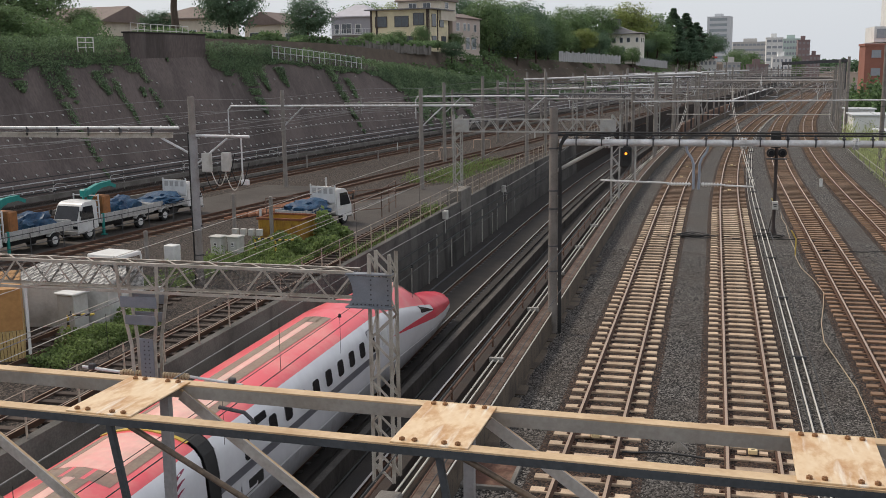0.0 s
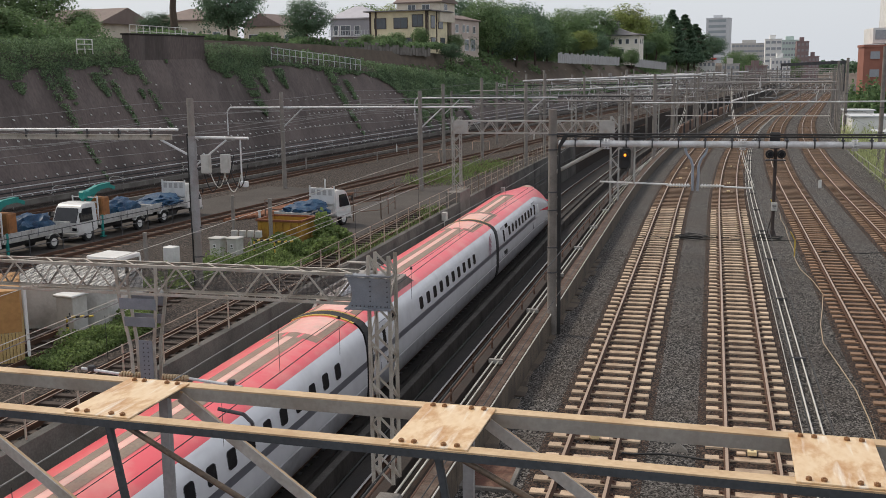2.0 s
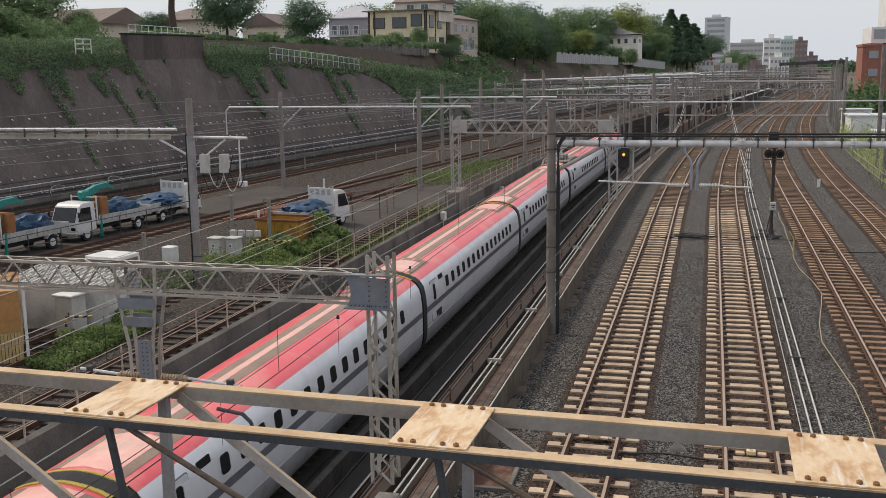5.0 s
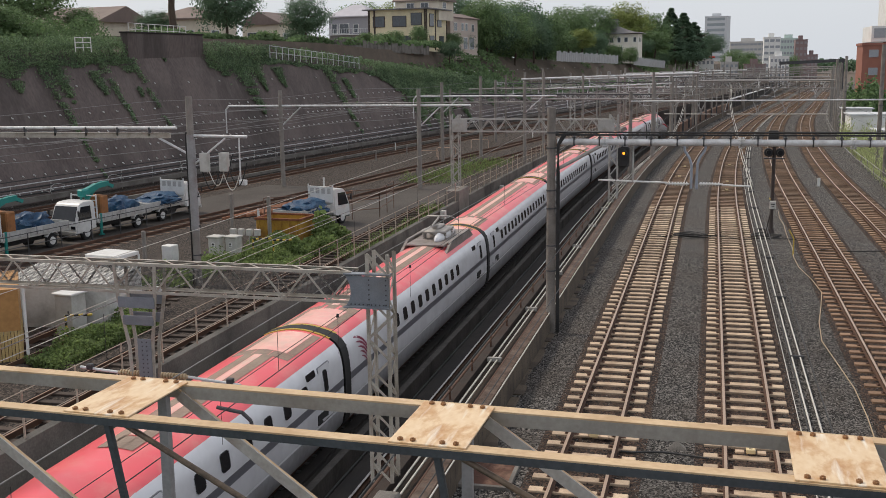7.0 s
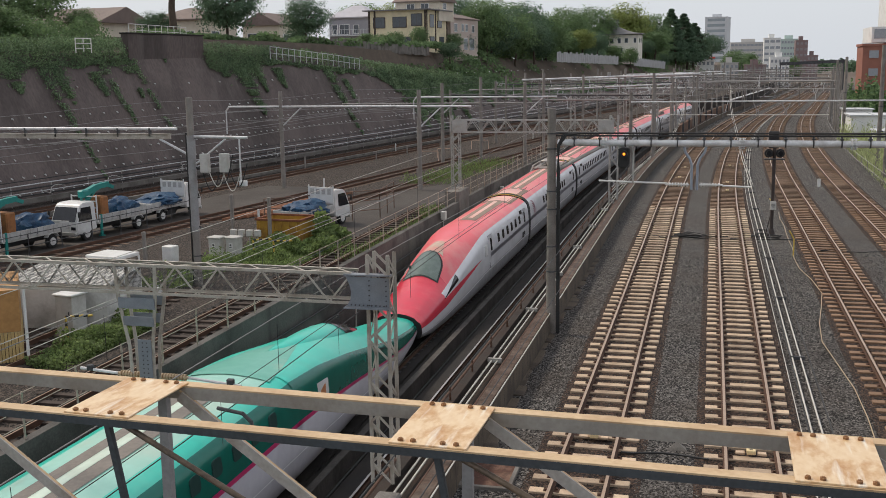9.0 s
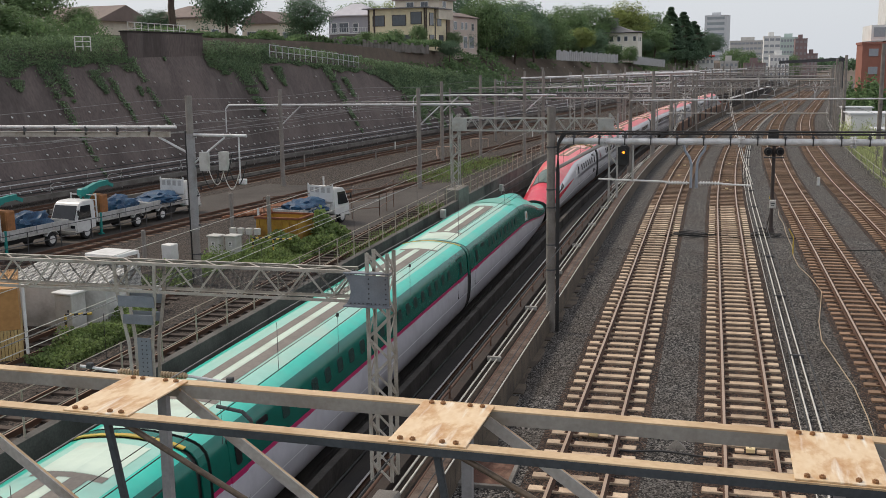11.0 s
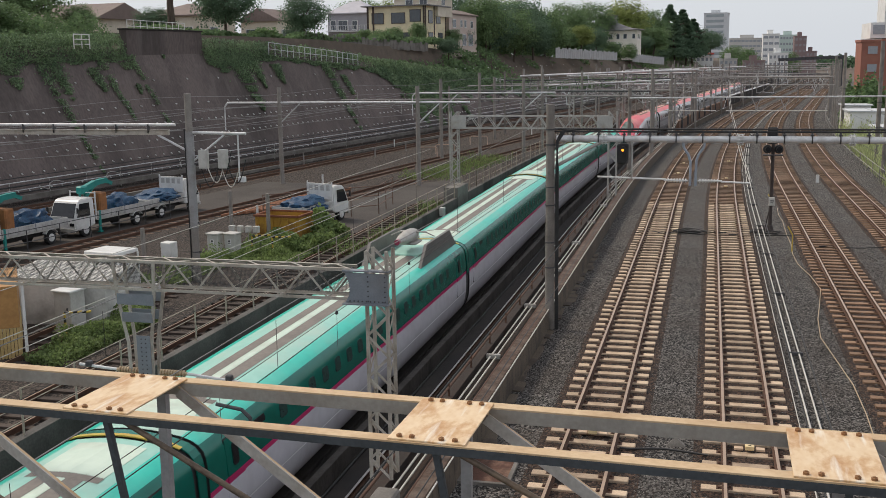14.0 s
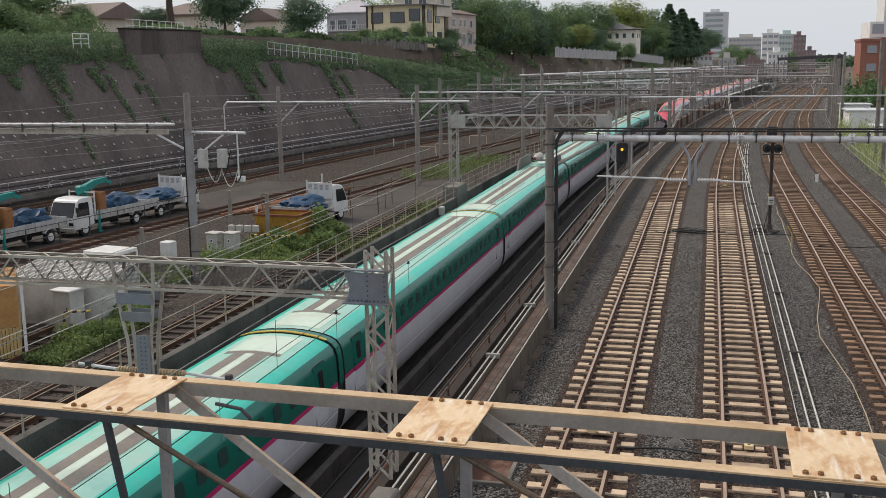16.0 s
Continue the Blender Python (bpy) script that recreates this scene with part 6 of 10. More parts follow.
def build_ivy():
    r = np.random.RandomState(21)
    pts = []
    # the trailing edge: a thick mat on the crest, hanging in triangular falls
    drops = ((28, 1.2), (60, 1.0), (75.9, 0.9), (76, 0), (86.2, 0), (86.3, 1.6), (91.5, 2.2), (96, 1.2), (97, 1.0), (119, 1.1), (122, 1.6), (127, 3.4), (138, 3.2), (146, 2.2), (170, 1.8), (190, 1.2), (300, 1.0))
    falls = [(63, 2.6, 1.6), (67.3, 3.6, 1.3), (71.2, 3.4, 1.1), (72.6, 5.6, 0.5), (75.2, 3.6, 0.9), (76.3, 6.2, 0.4), (66.0, 9.0, 0.5), (88.0, 3.2, 1.5), (91.0, 6.0, 2.0), (93.5, 3.8, 1.2), (97.4, 3.4, 1.5), (108, 8.0, 1.0), (111, 5.0, 0.8),
             (124, 4.0, 1.6), (128, 6.2, 3.0), (134, 5.6, 2.6), (139, 4.6, 2.2), (147, 3.8, 2.4), (155, 3.6, 3), (163, 3.0, 2.4), (174, 2.6, 3), (188, 2.6, 4), (126.5, 8.0, 2.2), (131, 8.5, 2.6), (136, 7.5, 2.2), (142, 6.0, 2.0), (80.5, 0.9, 0.2)]
    y = 30.0
    while y < 300:
        step = 0.35 + y * 0.0012
        y += step
        base = 0.0
        for (ya, da), (yb, db) in zip(drops, drops[1:]):
            if ya <= y <= yb:
                base = da + (db - da) * (y - ya) / (yb - ya)
        if base <= 0.05:
            continue
        base *= 1 + 0.35 * noise.noise(Vector((y * 0.5, 9.7, 0)))
        top = 0.55 if y > 76 else 1.1
        m = int(270 * step * (base + top))
        lat = 97.5 < y < 121
        for _ in range(m):
            d = -top + (base + top) * r.uniform() ** 0.9
            if lat and -0.30 < d < 0.75 and r.uniform() < 0.82:
                continue
            thick = 0.75 * (1 - 0.75 * max(0, d) / max(base, 0.1)) * (0.5 + 0.5 * abs(noise.noise(Vector((y * 0.7, d, 3)))) * 2)
            pts.append(wall_point(y + r.uniform(-step, step) * 0.6, d, r.uniform(0.02, max(thick, 0.06))))
    for yc, length, w in falls:
        for _ in range(int(length * w * 280)):
            d = 0.6 + (length - 0.6) * r.uniform() ** 1.25
            ww = w * (1 - d / length) ** 0.8 + 0.12
            if noise.noise(Vector((yc + d * 0.9, d * 1.3, 6))) < -0.22:
                continue
            pts.append(wall_point(yc + r.normal() * 0.5 * ww + d * 0.17 + 0.25 * noise.noise(Vector((d * 0.8, yc, 0))), d, r.uniform(0.02, 0.3 * (1 - 0.6 * d / length))))
    pts = np.array(pts)
    sz = 0.036 + 0.00052 * pts[:, 1] + r.uniform(-0.014, 0.02, len(pts))
    o = leaf_soup("ivy", pts, sz, M_IVY, seed=4, face=(0.75, -0.25, 0.45))
    tagged(o, "green ivy trailing over the crest of the wall", "ivy", kind="stuff")
    # bushes and grass on the slopes above
    pts, pts2 = [], []
    for _ in range(9000):
        y = r.uniform(165, 440)
        u = r.uniform(0.8 if y < 320 else 0.4, 1.3)
        if noise.noise(Vector((y * 0.06, u * 2.0, 2))) < -0.25:
            continue
        z0, z1 = bank_top(y), hill_top(y)
        pts.append((foot(y)[0] - 5.6 - 10 * u, y, z0 + (z1 - z0) * min(u, 1) + r.uniform() * (0.6 + 2.6 * smooth_step(0.5, 0.9, u))))
    for _ in range(26000):
        y = r.uniform(95, 330)
        u = r.uniform()
        nz = noise.noise(Vector((y * 0.09, u * 2.2, 5)))
        want = 0.25 if y < 148 else 0.62
        if y < 139 and u > 0.25:
            continue
        if 172 < y < 310 and u < 0.85 and nz < 0.34:
            continue
        if r.uniform() > want + nz:
            continue
        z0, z1 = bank_top(y), hill_top(y)
        x = foot(y)[0] - 5.6 - 9.5 * u
        pts.append((x, y, z0 + (z1 - z0) * u + r.uniform(0, 0.55) * (1 + max(nz, 0) * 1.5)))
    for _ in range(9000):
        y = r.uniform(143, 186)
        u = r.uniform(0.05, 1.2)
        c = noise.noise(Vector((y * 0.12, u * 1.7, 14)))
        if c < 0.1 and r.uniform() < 0.88:
            continue
        z0, z1 = bank_top(y), hill_top(y)
        pts.append((foot(y)[0] - 5.4 - 8.0 * u, y, z0 + (z1 - z0) * min(u * 1.1, 1) + r.uniform() * (0.5 + 1.5 * max(0.0, c + 0.1))))
    for _ in range(26000):
        y = r.uniform(45, 76)
        u = r.uniform()
        nz = noise.noise(Vector((y * 0.22, u * 2.0, 8)))
        x = foot(y)[0] - 4.8 - 5.5 * u
        pts2.append((x, y, bank_top(y) + u * 1.7 + abs(nz) * 2.6 * r.uniform() + r.uniform(0, 0.5) + 0.9 * smooth_step(68, 60, y) * u))
    for _ in range(15000):
        y = r.uniform(84, 158)
        c = noise.noise(Vector((y * 0.22, 1.5, 11)))
        if c < -0.08 and r.uniform() < 0.85:
            continue
        x = foot(y)[0] - 8.4 - r.uniform(0, 1.6)
        pts.append((x, y, 11.2 + r.uniform() * (0.35 + 1.3 * max(0.0, c + 0.1)) * (0.6 + 0.6 * r.uniform())))
    o = leaf_soup("slope_bushes", pts, 0.24 + r.uniform(-0.08, 0.1, len(pts)), M_LEAF, seed=5, face=(0.6, -0.3, 0.6))
    tagged(o, "low green bushes and grass on the slope", "bushes", kind="stuff")
    o = leaf_soup("crest_bushes", pts2, 0.10 + r.uniform(-0.03, 0.04, len(pts2)), M_LEAF, seed=6, face=(0.6, -0.3, 0.6))
    tagged(o, "overgrown green bushes above the wall", "bushes", kind="stuff")


def weeds(name, label, x0, x1, y0, y1, z, h, n, seed, material=None, size=0.1, up=(0, 0, 1), skew=0.0):
    r = np.random.RandomState(seed)
    pts = []
    while len(pts) < n:
        x, y = r.uniform(x0, x1), r.uniform(y0, y1)
        c = noise.noise(Vector((x * 0.7, y * 0.7, seed)))
        if r.uniform() > 0.55 + 0.9 * c:
            continue
        pts.append((x + skew * (y - y0), y, z + r.uniform() ** 1.3 * h * (0.35 + 1.5 * max(c, 0))))
    o = leaf_soup(name, pts, size + r.uniform(-0.4, 0.4, n) * size, material or M_GRASS, seed=seed, up=up)
    return tagged(o, label, "weeds", kind="stuff")


build_trees()
build_bare_trunk()
build_ivy()
weeds("weeds", "bright green weeds behind the yard cabinets", -21.6, -17.2, 44.5, 46.9, -0.05, 1.15, 12000, 31, size=0.062, up=None)
weeds("weeds", "low green weeds before the yard cabinets", -22.6, -17.6, 42.2, 44.4, -0.05, 0.5, 9000, 39, size=0.055, up=None)
weeds("weeds", "bright green weeds beside the pole", -22.5, -20.4, 37.0, 42.0, -0.05, 0.7, 4500, 32, size=0.055, up=None)
weeds("weeds", "green weeds along the fence by the sunken track", -16.6, -14.8, 44, 62, -0.05, 0.5, 3000, 33, size=0.1)
weeds("weeds", "green weeds between the siding tracks", -22.5, -18.5, 74, 92, -0.05, 0.7, 3500, 34, size=0.14, skew=0.1)
weeds("weeds", "leafy green bushes beside the hut", -19.8, -18.3, 26.0, 31.6, -0.05, 0.95, 14000, 35, M_GRASS, 0.048, up=None)
weeds("reeds", "tall pale green reeds beside the tracks", 11.6, 15.5, 70, 126, -0.6, 2.3, 18000, 36, M_REED, 0.22, up=(0, 0, 1.3), skew=0.04)
weeds("bushes", "dense dark green bushes by the houses", 16.8, 31, 130, 150, -0.5, 5.4, 60000, 37, M_LEAF, 0.24, up=None)
weeds("weeds", "tall green weeds against the rusty skip", -18.9, -17.4, 46.2, 49.0, -0.05, 1.6, 3000, 38, M_GRASS, 0.11, up=None)


# ---- houses on the hill and the distance ----
M_BEIGE = mat("beige_render", (0.78, 0.70, 0.48), (0.70, 0.62, 0.42), 0.85, scale=0.6, fine=8, bump=0.05, stain=(0.4, 0.35, 0.26), stain_scale=0.5, stain_amt=0.4)
M_CREAM = mat("cream_render", (0.70, 0.64, 0.53), (0.62, 0.56, 0.46), 0.85, scale=0.6, fine=8, bump=0.05, stain=(0.4, 0.34, 0.27), stain_scale=0.5, stain_amt=0.4)
M_CREAMWHITE = mat("cream_white_render", (0.84, 0.80, 0.71), (0.77, 0.73, 0.64), 0.8, scale=0.6, fine=8, bump=0.05, stain=(0.5, 0.45, 0.36), stain_scale=0.5, stain_amt=0.3)
M_GREYWALL = mat("grey_siding", (0.34, 0.34, 0.37), (0.29, 0.29, 0.32), 0.8, scale=0.6, fine=8, bump=0.05)
M_PINKWALL = mat("pinkish_siding", (0.58, 0.49, 0.43), (0.50, 0.42, 0.37), 0.8, scale=0.6, fine=8, bump=0.05)
M_WHITEWALL = mat("white_render", (0.82, 0.82, 0.80), (0.75, 0.75, 0.73), 0.8, scale=0.6, fine=8, bump=0.05, stain=(0.5, 0.48, 0.44), stain_scale=0.5, stain_amt=0.3)
M_TILE = mat("grey_roof_tiles", (0.20, 0.195, 0.20), (0.15, 0.145, 0.148), 0.7, scale=1.0, fine=9, bump=0.4, dist=0.05)
M_TILE_LIGHT = mat("pale_grey_roof_tiles", (0.50, 0.49, 0.53), (0.42, 0.41, 0.45), 0.7, scale=1.0, fine=9, bump=0.3, dist=0.05)
M_TILE_BROWN = mat("brown_roof_tiles", (0.215, 0.165, 0.145), (0.16, 0.122, 0.107), 0.75, scale=1.0, fine=9, bump=0.4, dist=0.05)
M_SHEETFENCE = mat("pale_grey_sheet", (0.46, 0.46, 0.46), (0.36, 0.36, 0.365), 0.7, scale=0.8, fine=6, bump=0.03, stain=(0.27, 0.25, 0.23), stain_scale=0.7, stain_amt=0.5)
M_TIMBER = mat("dark_timber", (0.07, 0.05, 0.04), (0.05, 0.035, 0.03), 0.8, bump=0.1)
M_PANE = mat("window_pane", (0.10, 0.115, 0.13), (0.07, 0.08, 0.095), 0.1, bump=0)
# colours for far buildings are lightened, with distance haze mixed into them
M_FARPANE = mat("hazy_window", (0.36, 0.385, 0.41), (0.30, 0.32, 0.345), 0.15, bump=0)
M_BRICKRED = mat("red_brick_cladding", (0.36, 0.155, 0.11), (0.29, 0.125, 0.09), 0.85, scale=0.8, fine=12, bump=0.1)
M_GLASSWALL = mat("grey_green_glazing", (0.36, 0.41, 0.43), (0.30, 0.345, 0.36), 0.25, scale=0.05, fine=0.6, bump=0)
M_FARGREY = mat("pale_grey_cladding", (0.62, 0.64, 0.66), (0.54, 0.56, 0.58), 0.7, scale=0.1, fine=1, bump=0)
M_FARBROWN = mat("brown_tile_cladding", (0.27, 0.19, 0.185), (0.22, 0.16, 0.155), 0.7, scale=0.1, fine=1, bump=0)
M_FARSTONE = mat("hazy_grey_render", (0.56, 0.545, 0.52), (0.49, 0.475, 0.455), 0.8, scale=0.1, fine=1, bump=0)
M_FARBROWN_PANE = mat("hazed_brown_window", (0.33, 0.30, 0.31), (0.27, 0.245, 0.255), 0.2, bump=0)
M_GREENNET = mat("pale_green_netting", (0.55, 0.64, 0.60), (0.47, 0.56, 0.52), 0.8, bump=0)
M_REDROOF = mat("red_sheet_roof", (0.55, 0.07, 0.05), (0.48, 0.06, 0.045), 0.6, bump=0)


def house(name, x, y, z, rz, w, d, h, wall, roof, label, style="hip", rise=1.8, over=0.45, front=(), side=(), pillars=(), band=False):
    """A house whose front-left corner stands at x, y; the front faces -y. Windows are (along, sill, width, height)."""
    e = thing(name, x, y, z, rz, label=label, category="house")
    bm = bmesh.new()
    box(bm, (w / 2, d / 2, h / 2 - 0.75), (w, d, h + 1.5))
    part("wall", bm, wall, e)
    bm = bmesh.new()
    o = over
    t = 0.16
    base = [(-o, -o), (w + o, -o), (w + o, d + o), (-o, d + o)]
    if style == "flat":
        box(bm, (w / 2, d / 2, h + t / 2), (w + 2 * o, d + 2 * o, t))
    elif style == "swept":
        # a hollow curve from wide upturned eaves to a short ridge with gables at its ends
        rows = []
        for k, (u, zz) in enumerate(((0.0, 0.0), (0.02, t), (0.22, 0.13), (0.42, 0.33), (0.58, 0.55), (0.6, 0.56), (0.8, 0.78), (1.0, 1.0))):
            if k > 1:
                zz = t + rise * zz
            e0, e1 = (0.21 if k > 4 else 0.21 * u / 0.58), (0.47 if k > 4 else 0.47 * u / 0.58)
            xa, xb = -o - 0.3 + (w + 2 * o) * e0, w + o - (w + 2 * o) * e1
            ya, yb = -o + (d / 2 + o - 0.12) * u, d + o - (d / 2 + o - 0.12) * u
            lift = 0.22 if k < 2 else 0.0
            rows.append([bm.verts.new(q) for q in ((xa, ya, h + zz + lift), ((xa + xb) / 2, ya, h + zz), (xb, ya, h + zz + lift), (xb, yb, h + zz + lift), ((xa + xb) / 2, yb, h + zz), (xa, yb, h + zz + lift))])
        for ra, rb in zip(rows, rows[1:]):
            for i in range(6):
                j = (i + 1) % 6
                bm.faces.new((ra[i], ra[j], rb[j], rb[i]))
        bm.faces.new(list(reversed(rows[0])))
        bm.faces.new(rows[-1])
        box(bm, ((rows[-1][0].co.x + rows[-1][2].co.x) / 2, d / 2, h + t + rise + 0.1), (rows[-1][2].co.x - rows[-1][0].co.x + 0.5, 0.4, 0.35))
    else:
        if w >= d:
            k = (d / 2 + o) if style == "hip" else 0.0
            r = [(-o + k, d / 2), (w + o - k, d / 2)]
            faces = ((0, 1, 5, 4), (1, 2, 5), (2, 3, 4, 5), (3, 0, 4))
        else:
            k = (w / 2 + o) if style == "hip" else 0.0
            r = [(w / 2, -o + k), (w / 2, d + o - k)]
            faces = ((0, 1, 4), (1, 2, 5, 4), (2, 3, 5), (3, 0, 4, 5))
        lo = [bm.verts.new((px, py, h)) for px, py in base]
        hi = [bm.verts.new((px, py, h + t)) for px, py in base] + [bm.verts.new((px, py, h + t + rise)) for px, py in r]
        for fc in faces:
            bm.faces.new([hi[i] for i in fc])
        bm.faces.new(list(reversed(lo)))
        for i in range(4):
            j = (i + 1) % 4
            bm.faces.new((lo[i], lo[j], hi[j], hi[i]))
    part("roof", bm, roof, e)

    def win(a, sill, ww, hh, on_side):
        bm = bmesh.new()
        if on_side:
            box(bm, (w + 0.03, a + ww / 2, sill + hh / 2), (0.1, ww + 0.16, hh + 0.16))
        else:
            box(bm, (a + ww / 2, -0.03, sill + hh / 2), (ww + 0.16, 0.1, hh + 0.16))
        f = part("window", bm, M_WHITE if wall is not M_BEIGE else M_TIMBER, e)
        n = 2 if ww > 0.9 else 1
        for k in range(n):
            bm = bmesh.new()
            pw = ww / n - 0.04
            if on_side:
                box(bm, (w + 0.082, a + (k + 0.5) * ww / n, sill + hh / 2), (0.012, pw, hh))
            else:
                box(bm, (a + (k + 0.5) * ww / n, -0.082, sill + hh / 2), (pw, 0.012, hh))
            part("pane", bm, M_PANE, f)
    for q in front:
        win(*q, False)
    for q in side:
        win(*q, True)
    for on_side, a in pillars:
        bm = bmesh.new()
        if on_side:
            box(bm, (w + 0.04, a, h / 2), (0.1, 0.28, h))
        else:
            box(bm, (a, -0.04, h / 2), (0.28, 0.1, h))
        part("pillar", bm, M_TIMBER, e)
    if band:
        bm = bmesh.new()
        box(bm, (w / 2, -0.45, 2.75), (w, 0.9, 0.14))
        for k in range(int(w / 0.5)):
            box(bm, (0.25 + k * 0.5, -0.86, 3.25), (0.05, 0.05, 0.9))
        box(bm, (w / 2, -0.86, 3.7), (w, 0.06, 0.06))
        part("balcony", bm, M_FARGREY, e)
    return e


def build_houses():
    house("house", -51.8, 156.3, 10.8, -8, 9.7, 8.4, 6.1, M_BEIGE, M_TILE, "beige two-storey house with dark pillars and flat eaves", "flat", over=0.7,
          front=[(0.9, 3.6, 1.9, 1.5), (4.2, 3.6, 2.2, 1.5), (7.3, 3.8, 1.7, 1.7), (1.0, 0.7, 1.8, 1.4), (5.0, 0.7, 2.2, 1.4)],
          side=[(1.4, 3.6, 1.5, 1.8), (4.4, 3.6, 1.6, 1.6), (1.4, 0.7, 1.6, 1.4), (5.2, 0.7, 1.6, 1.4)], pillars=[(False, 0.15), (False, 1.1), (False, 9.55), (True, 0.2), (True, 3.6), (True, 8.2)])
    house("house", -48.5, 160, 16.9, -8, 7.4, 6.0, 1.4, M_CREAM, M_TILE_BROWN, "small cream upper storey with a brown tiled roof", "gable", 1.2, 0.4, front=[(2.0, 0.4, 1.2, 0.7), (4.4, 0.4, 1.2, 0.7)], side=[(1.5, 0.3, 1.2, 0.9)])
    house("house", -47.0, 166.5, 10.8, -8, 6.0, 12.5, 5.2, M_PINKWALL, M_TILE_BROWN, "pinkish two-storey house with small windows", "gable", 0.9, 0.3,
          side=[(1.5, 3.2, 1.3, 1.2), (4.8, 3.3, 0.9, 1.1), (6.6, 3.3, 0.9, 1.1), (9.6, 3.2, 1.0, 1.1), (5.8, 0.3, 1.6, 1.8), (8.5, 0.3, 2.0, 1.8)])
    house("house", -62.4, 167.5, 10.9, -8, 7.8, 6.0, 5.6, M_GREYWALL, M_TILE_LIGHT, "grey-sided house with a pale hipped roof", "hip", 2.0, 0.4,
          front=[(0.6, 3.0, 0.9, 1.5), (2.0, 3.0, 1.7, 1.5), (4.6, 3.1, 0.9, 1.3), (1.0, 0.6, 2.0, 1.4)], band=True)
    house("house", -58.8, 126, 10.4, -8, 5.4, 6.5, 3.5, M_CREAM, M_TILE_BROWN, "small cream house with a brown gabled roof", "gable", 1.5, 0.4, front=[(0.8, 1.2, 1.3, 1.3), (3.2, 1.2, 1.0, 1.2)], side=[(1.0, 1.2, 1.4, 1.2)])
    house("house", -66.5, 116, 10.7, -8, 8.0, 7.0, 3.6, M_CREAM, M_TILE_BROWN, "low cream house with a red-brown tiled roof", "hip", 1.5, 0.5, front=[(1.0, 1.0, 1.8, 1.4), (5.0, 1.0, 1.6, 1.3)], side=[(1.5, 1.0, 1.5, 1.3)])
    house("house", -75.5, 106, 10.7, -8, 9.6, 8.0, 3.1, M_CREAM, M_TILE_BROWN, "long low tan house with a brown tiled roof", "gable", 1.7, 0.6, front=[(1.2, 0.9, 2.0, 1.4), (5.6, 0.9, 2.2, 1.4)])
    house("house", -34.0, 300, 9.6, -4, 13.6, 9.0, 6.6, M_CREAMWHITE, M_TILE, "cream house with a swept grey tiled roof", "swept", 3.9, 1.0,
          front=[(5.8, 4.3, 1.0, 1.2), (8.0, 4.3, 0.8, 1.3), (9.9, 4.4, 0.9, 1.2), (12.4, 4.4, 0.7, 1.2), (8.0, 1.6, 1.4, 1.4)], side=[(1.5, 4.4, 1.4, 1.2), (5, 4.4, 1.4, 1.2)])
    # grey fences along the hill's edge
    for x0, y0, z0, x1, y1, z1, h, lab in ((-44.9, 112, 11.2, -39.6, 147, 10.4, 0.75, "weathered grey board fence below the houses"), (-30.4, 211, 9.3, -22.9, 266, 8.5, 1.6, "pale grey sheet fence on the slope"), (-20.3, 283, 8.1, -14.0, 326, 6.9, 1.7, "pale grey sheet fence beside the track")):
        e = thing("fence", label=lab, category="fence")
        n = 34
        for k in range(n):
            a, b = k / n, (k + 0.93) / n
            jz = 0.12 * math.sin(k * 2.3)
            bm = bmesh.new()
            bar(bm, (x0 + (x1 - x0) * a, y0 + (y1 - y0) * a, z0 + (z1 - z0) * a + h / 2 - 0.2 + jz), (x0 + (x1 - x0) * b, y0 + (y1 - y0) * b, z0 + (z1 - z0) * b + h / 2 - 0.2 + jz), 0.06, h + 0.4 + jz)
            part("panel", bm, M_SHEETFENCE if "pale" in lab else M_CONC, e)


def tower(name, x, y, z, w, d, h, wall, label, floors, bays, glass=None, rz=0.0, top=True, wide=0.78, tall=0.5):
    e = thing(name, x, y, z, rz, label=label, category="building", group="distant buildings")
    bm = bmesh.new()
    box(bm, (w / 2, d / 2, h / 2), (w, d, h))
    part("wall", bm, wall, e)
    if top:
        bm = bmesh.new()
        box(bm, (w / 2, d / 2, h + 0.2), (w + 0.3, d + 0.3, 0.4))
        box(bm, (w * 0.45, d / 2, h + 1.4), (w * 0.35, d * 0.4, 2.2))
        part("roof", bm, wall, e)
    for f in range(floors):
        for b in range(bays):
            fw, fh = w / bays, h / floors
            bm = bmesh.new()
            box(bm, ((b + 0.5) * fw, -0.06, (f + 0.55) * fh), (fw * wide, 0.12, fh * tall))
            part("window", bm, glass or M_FARPANE, e)
    return e


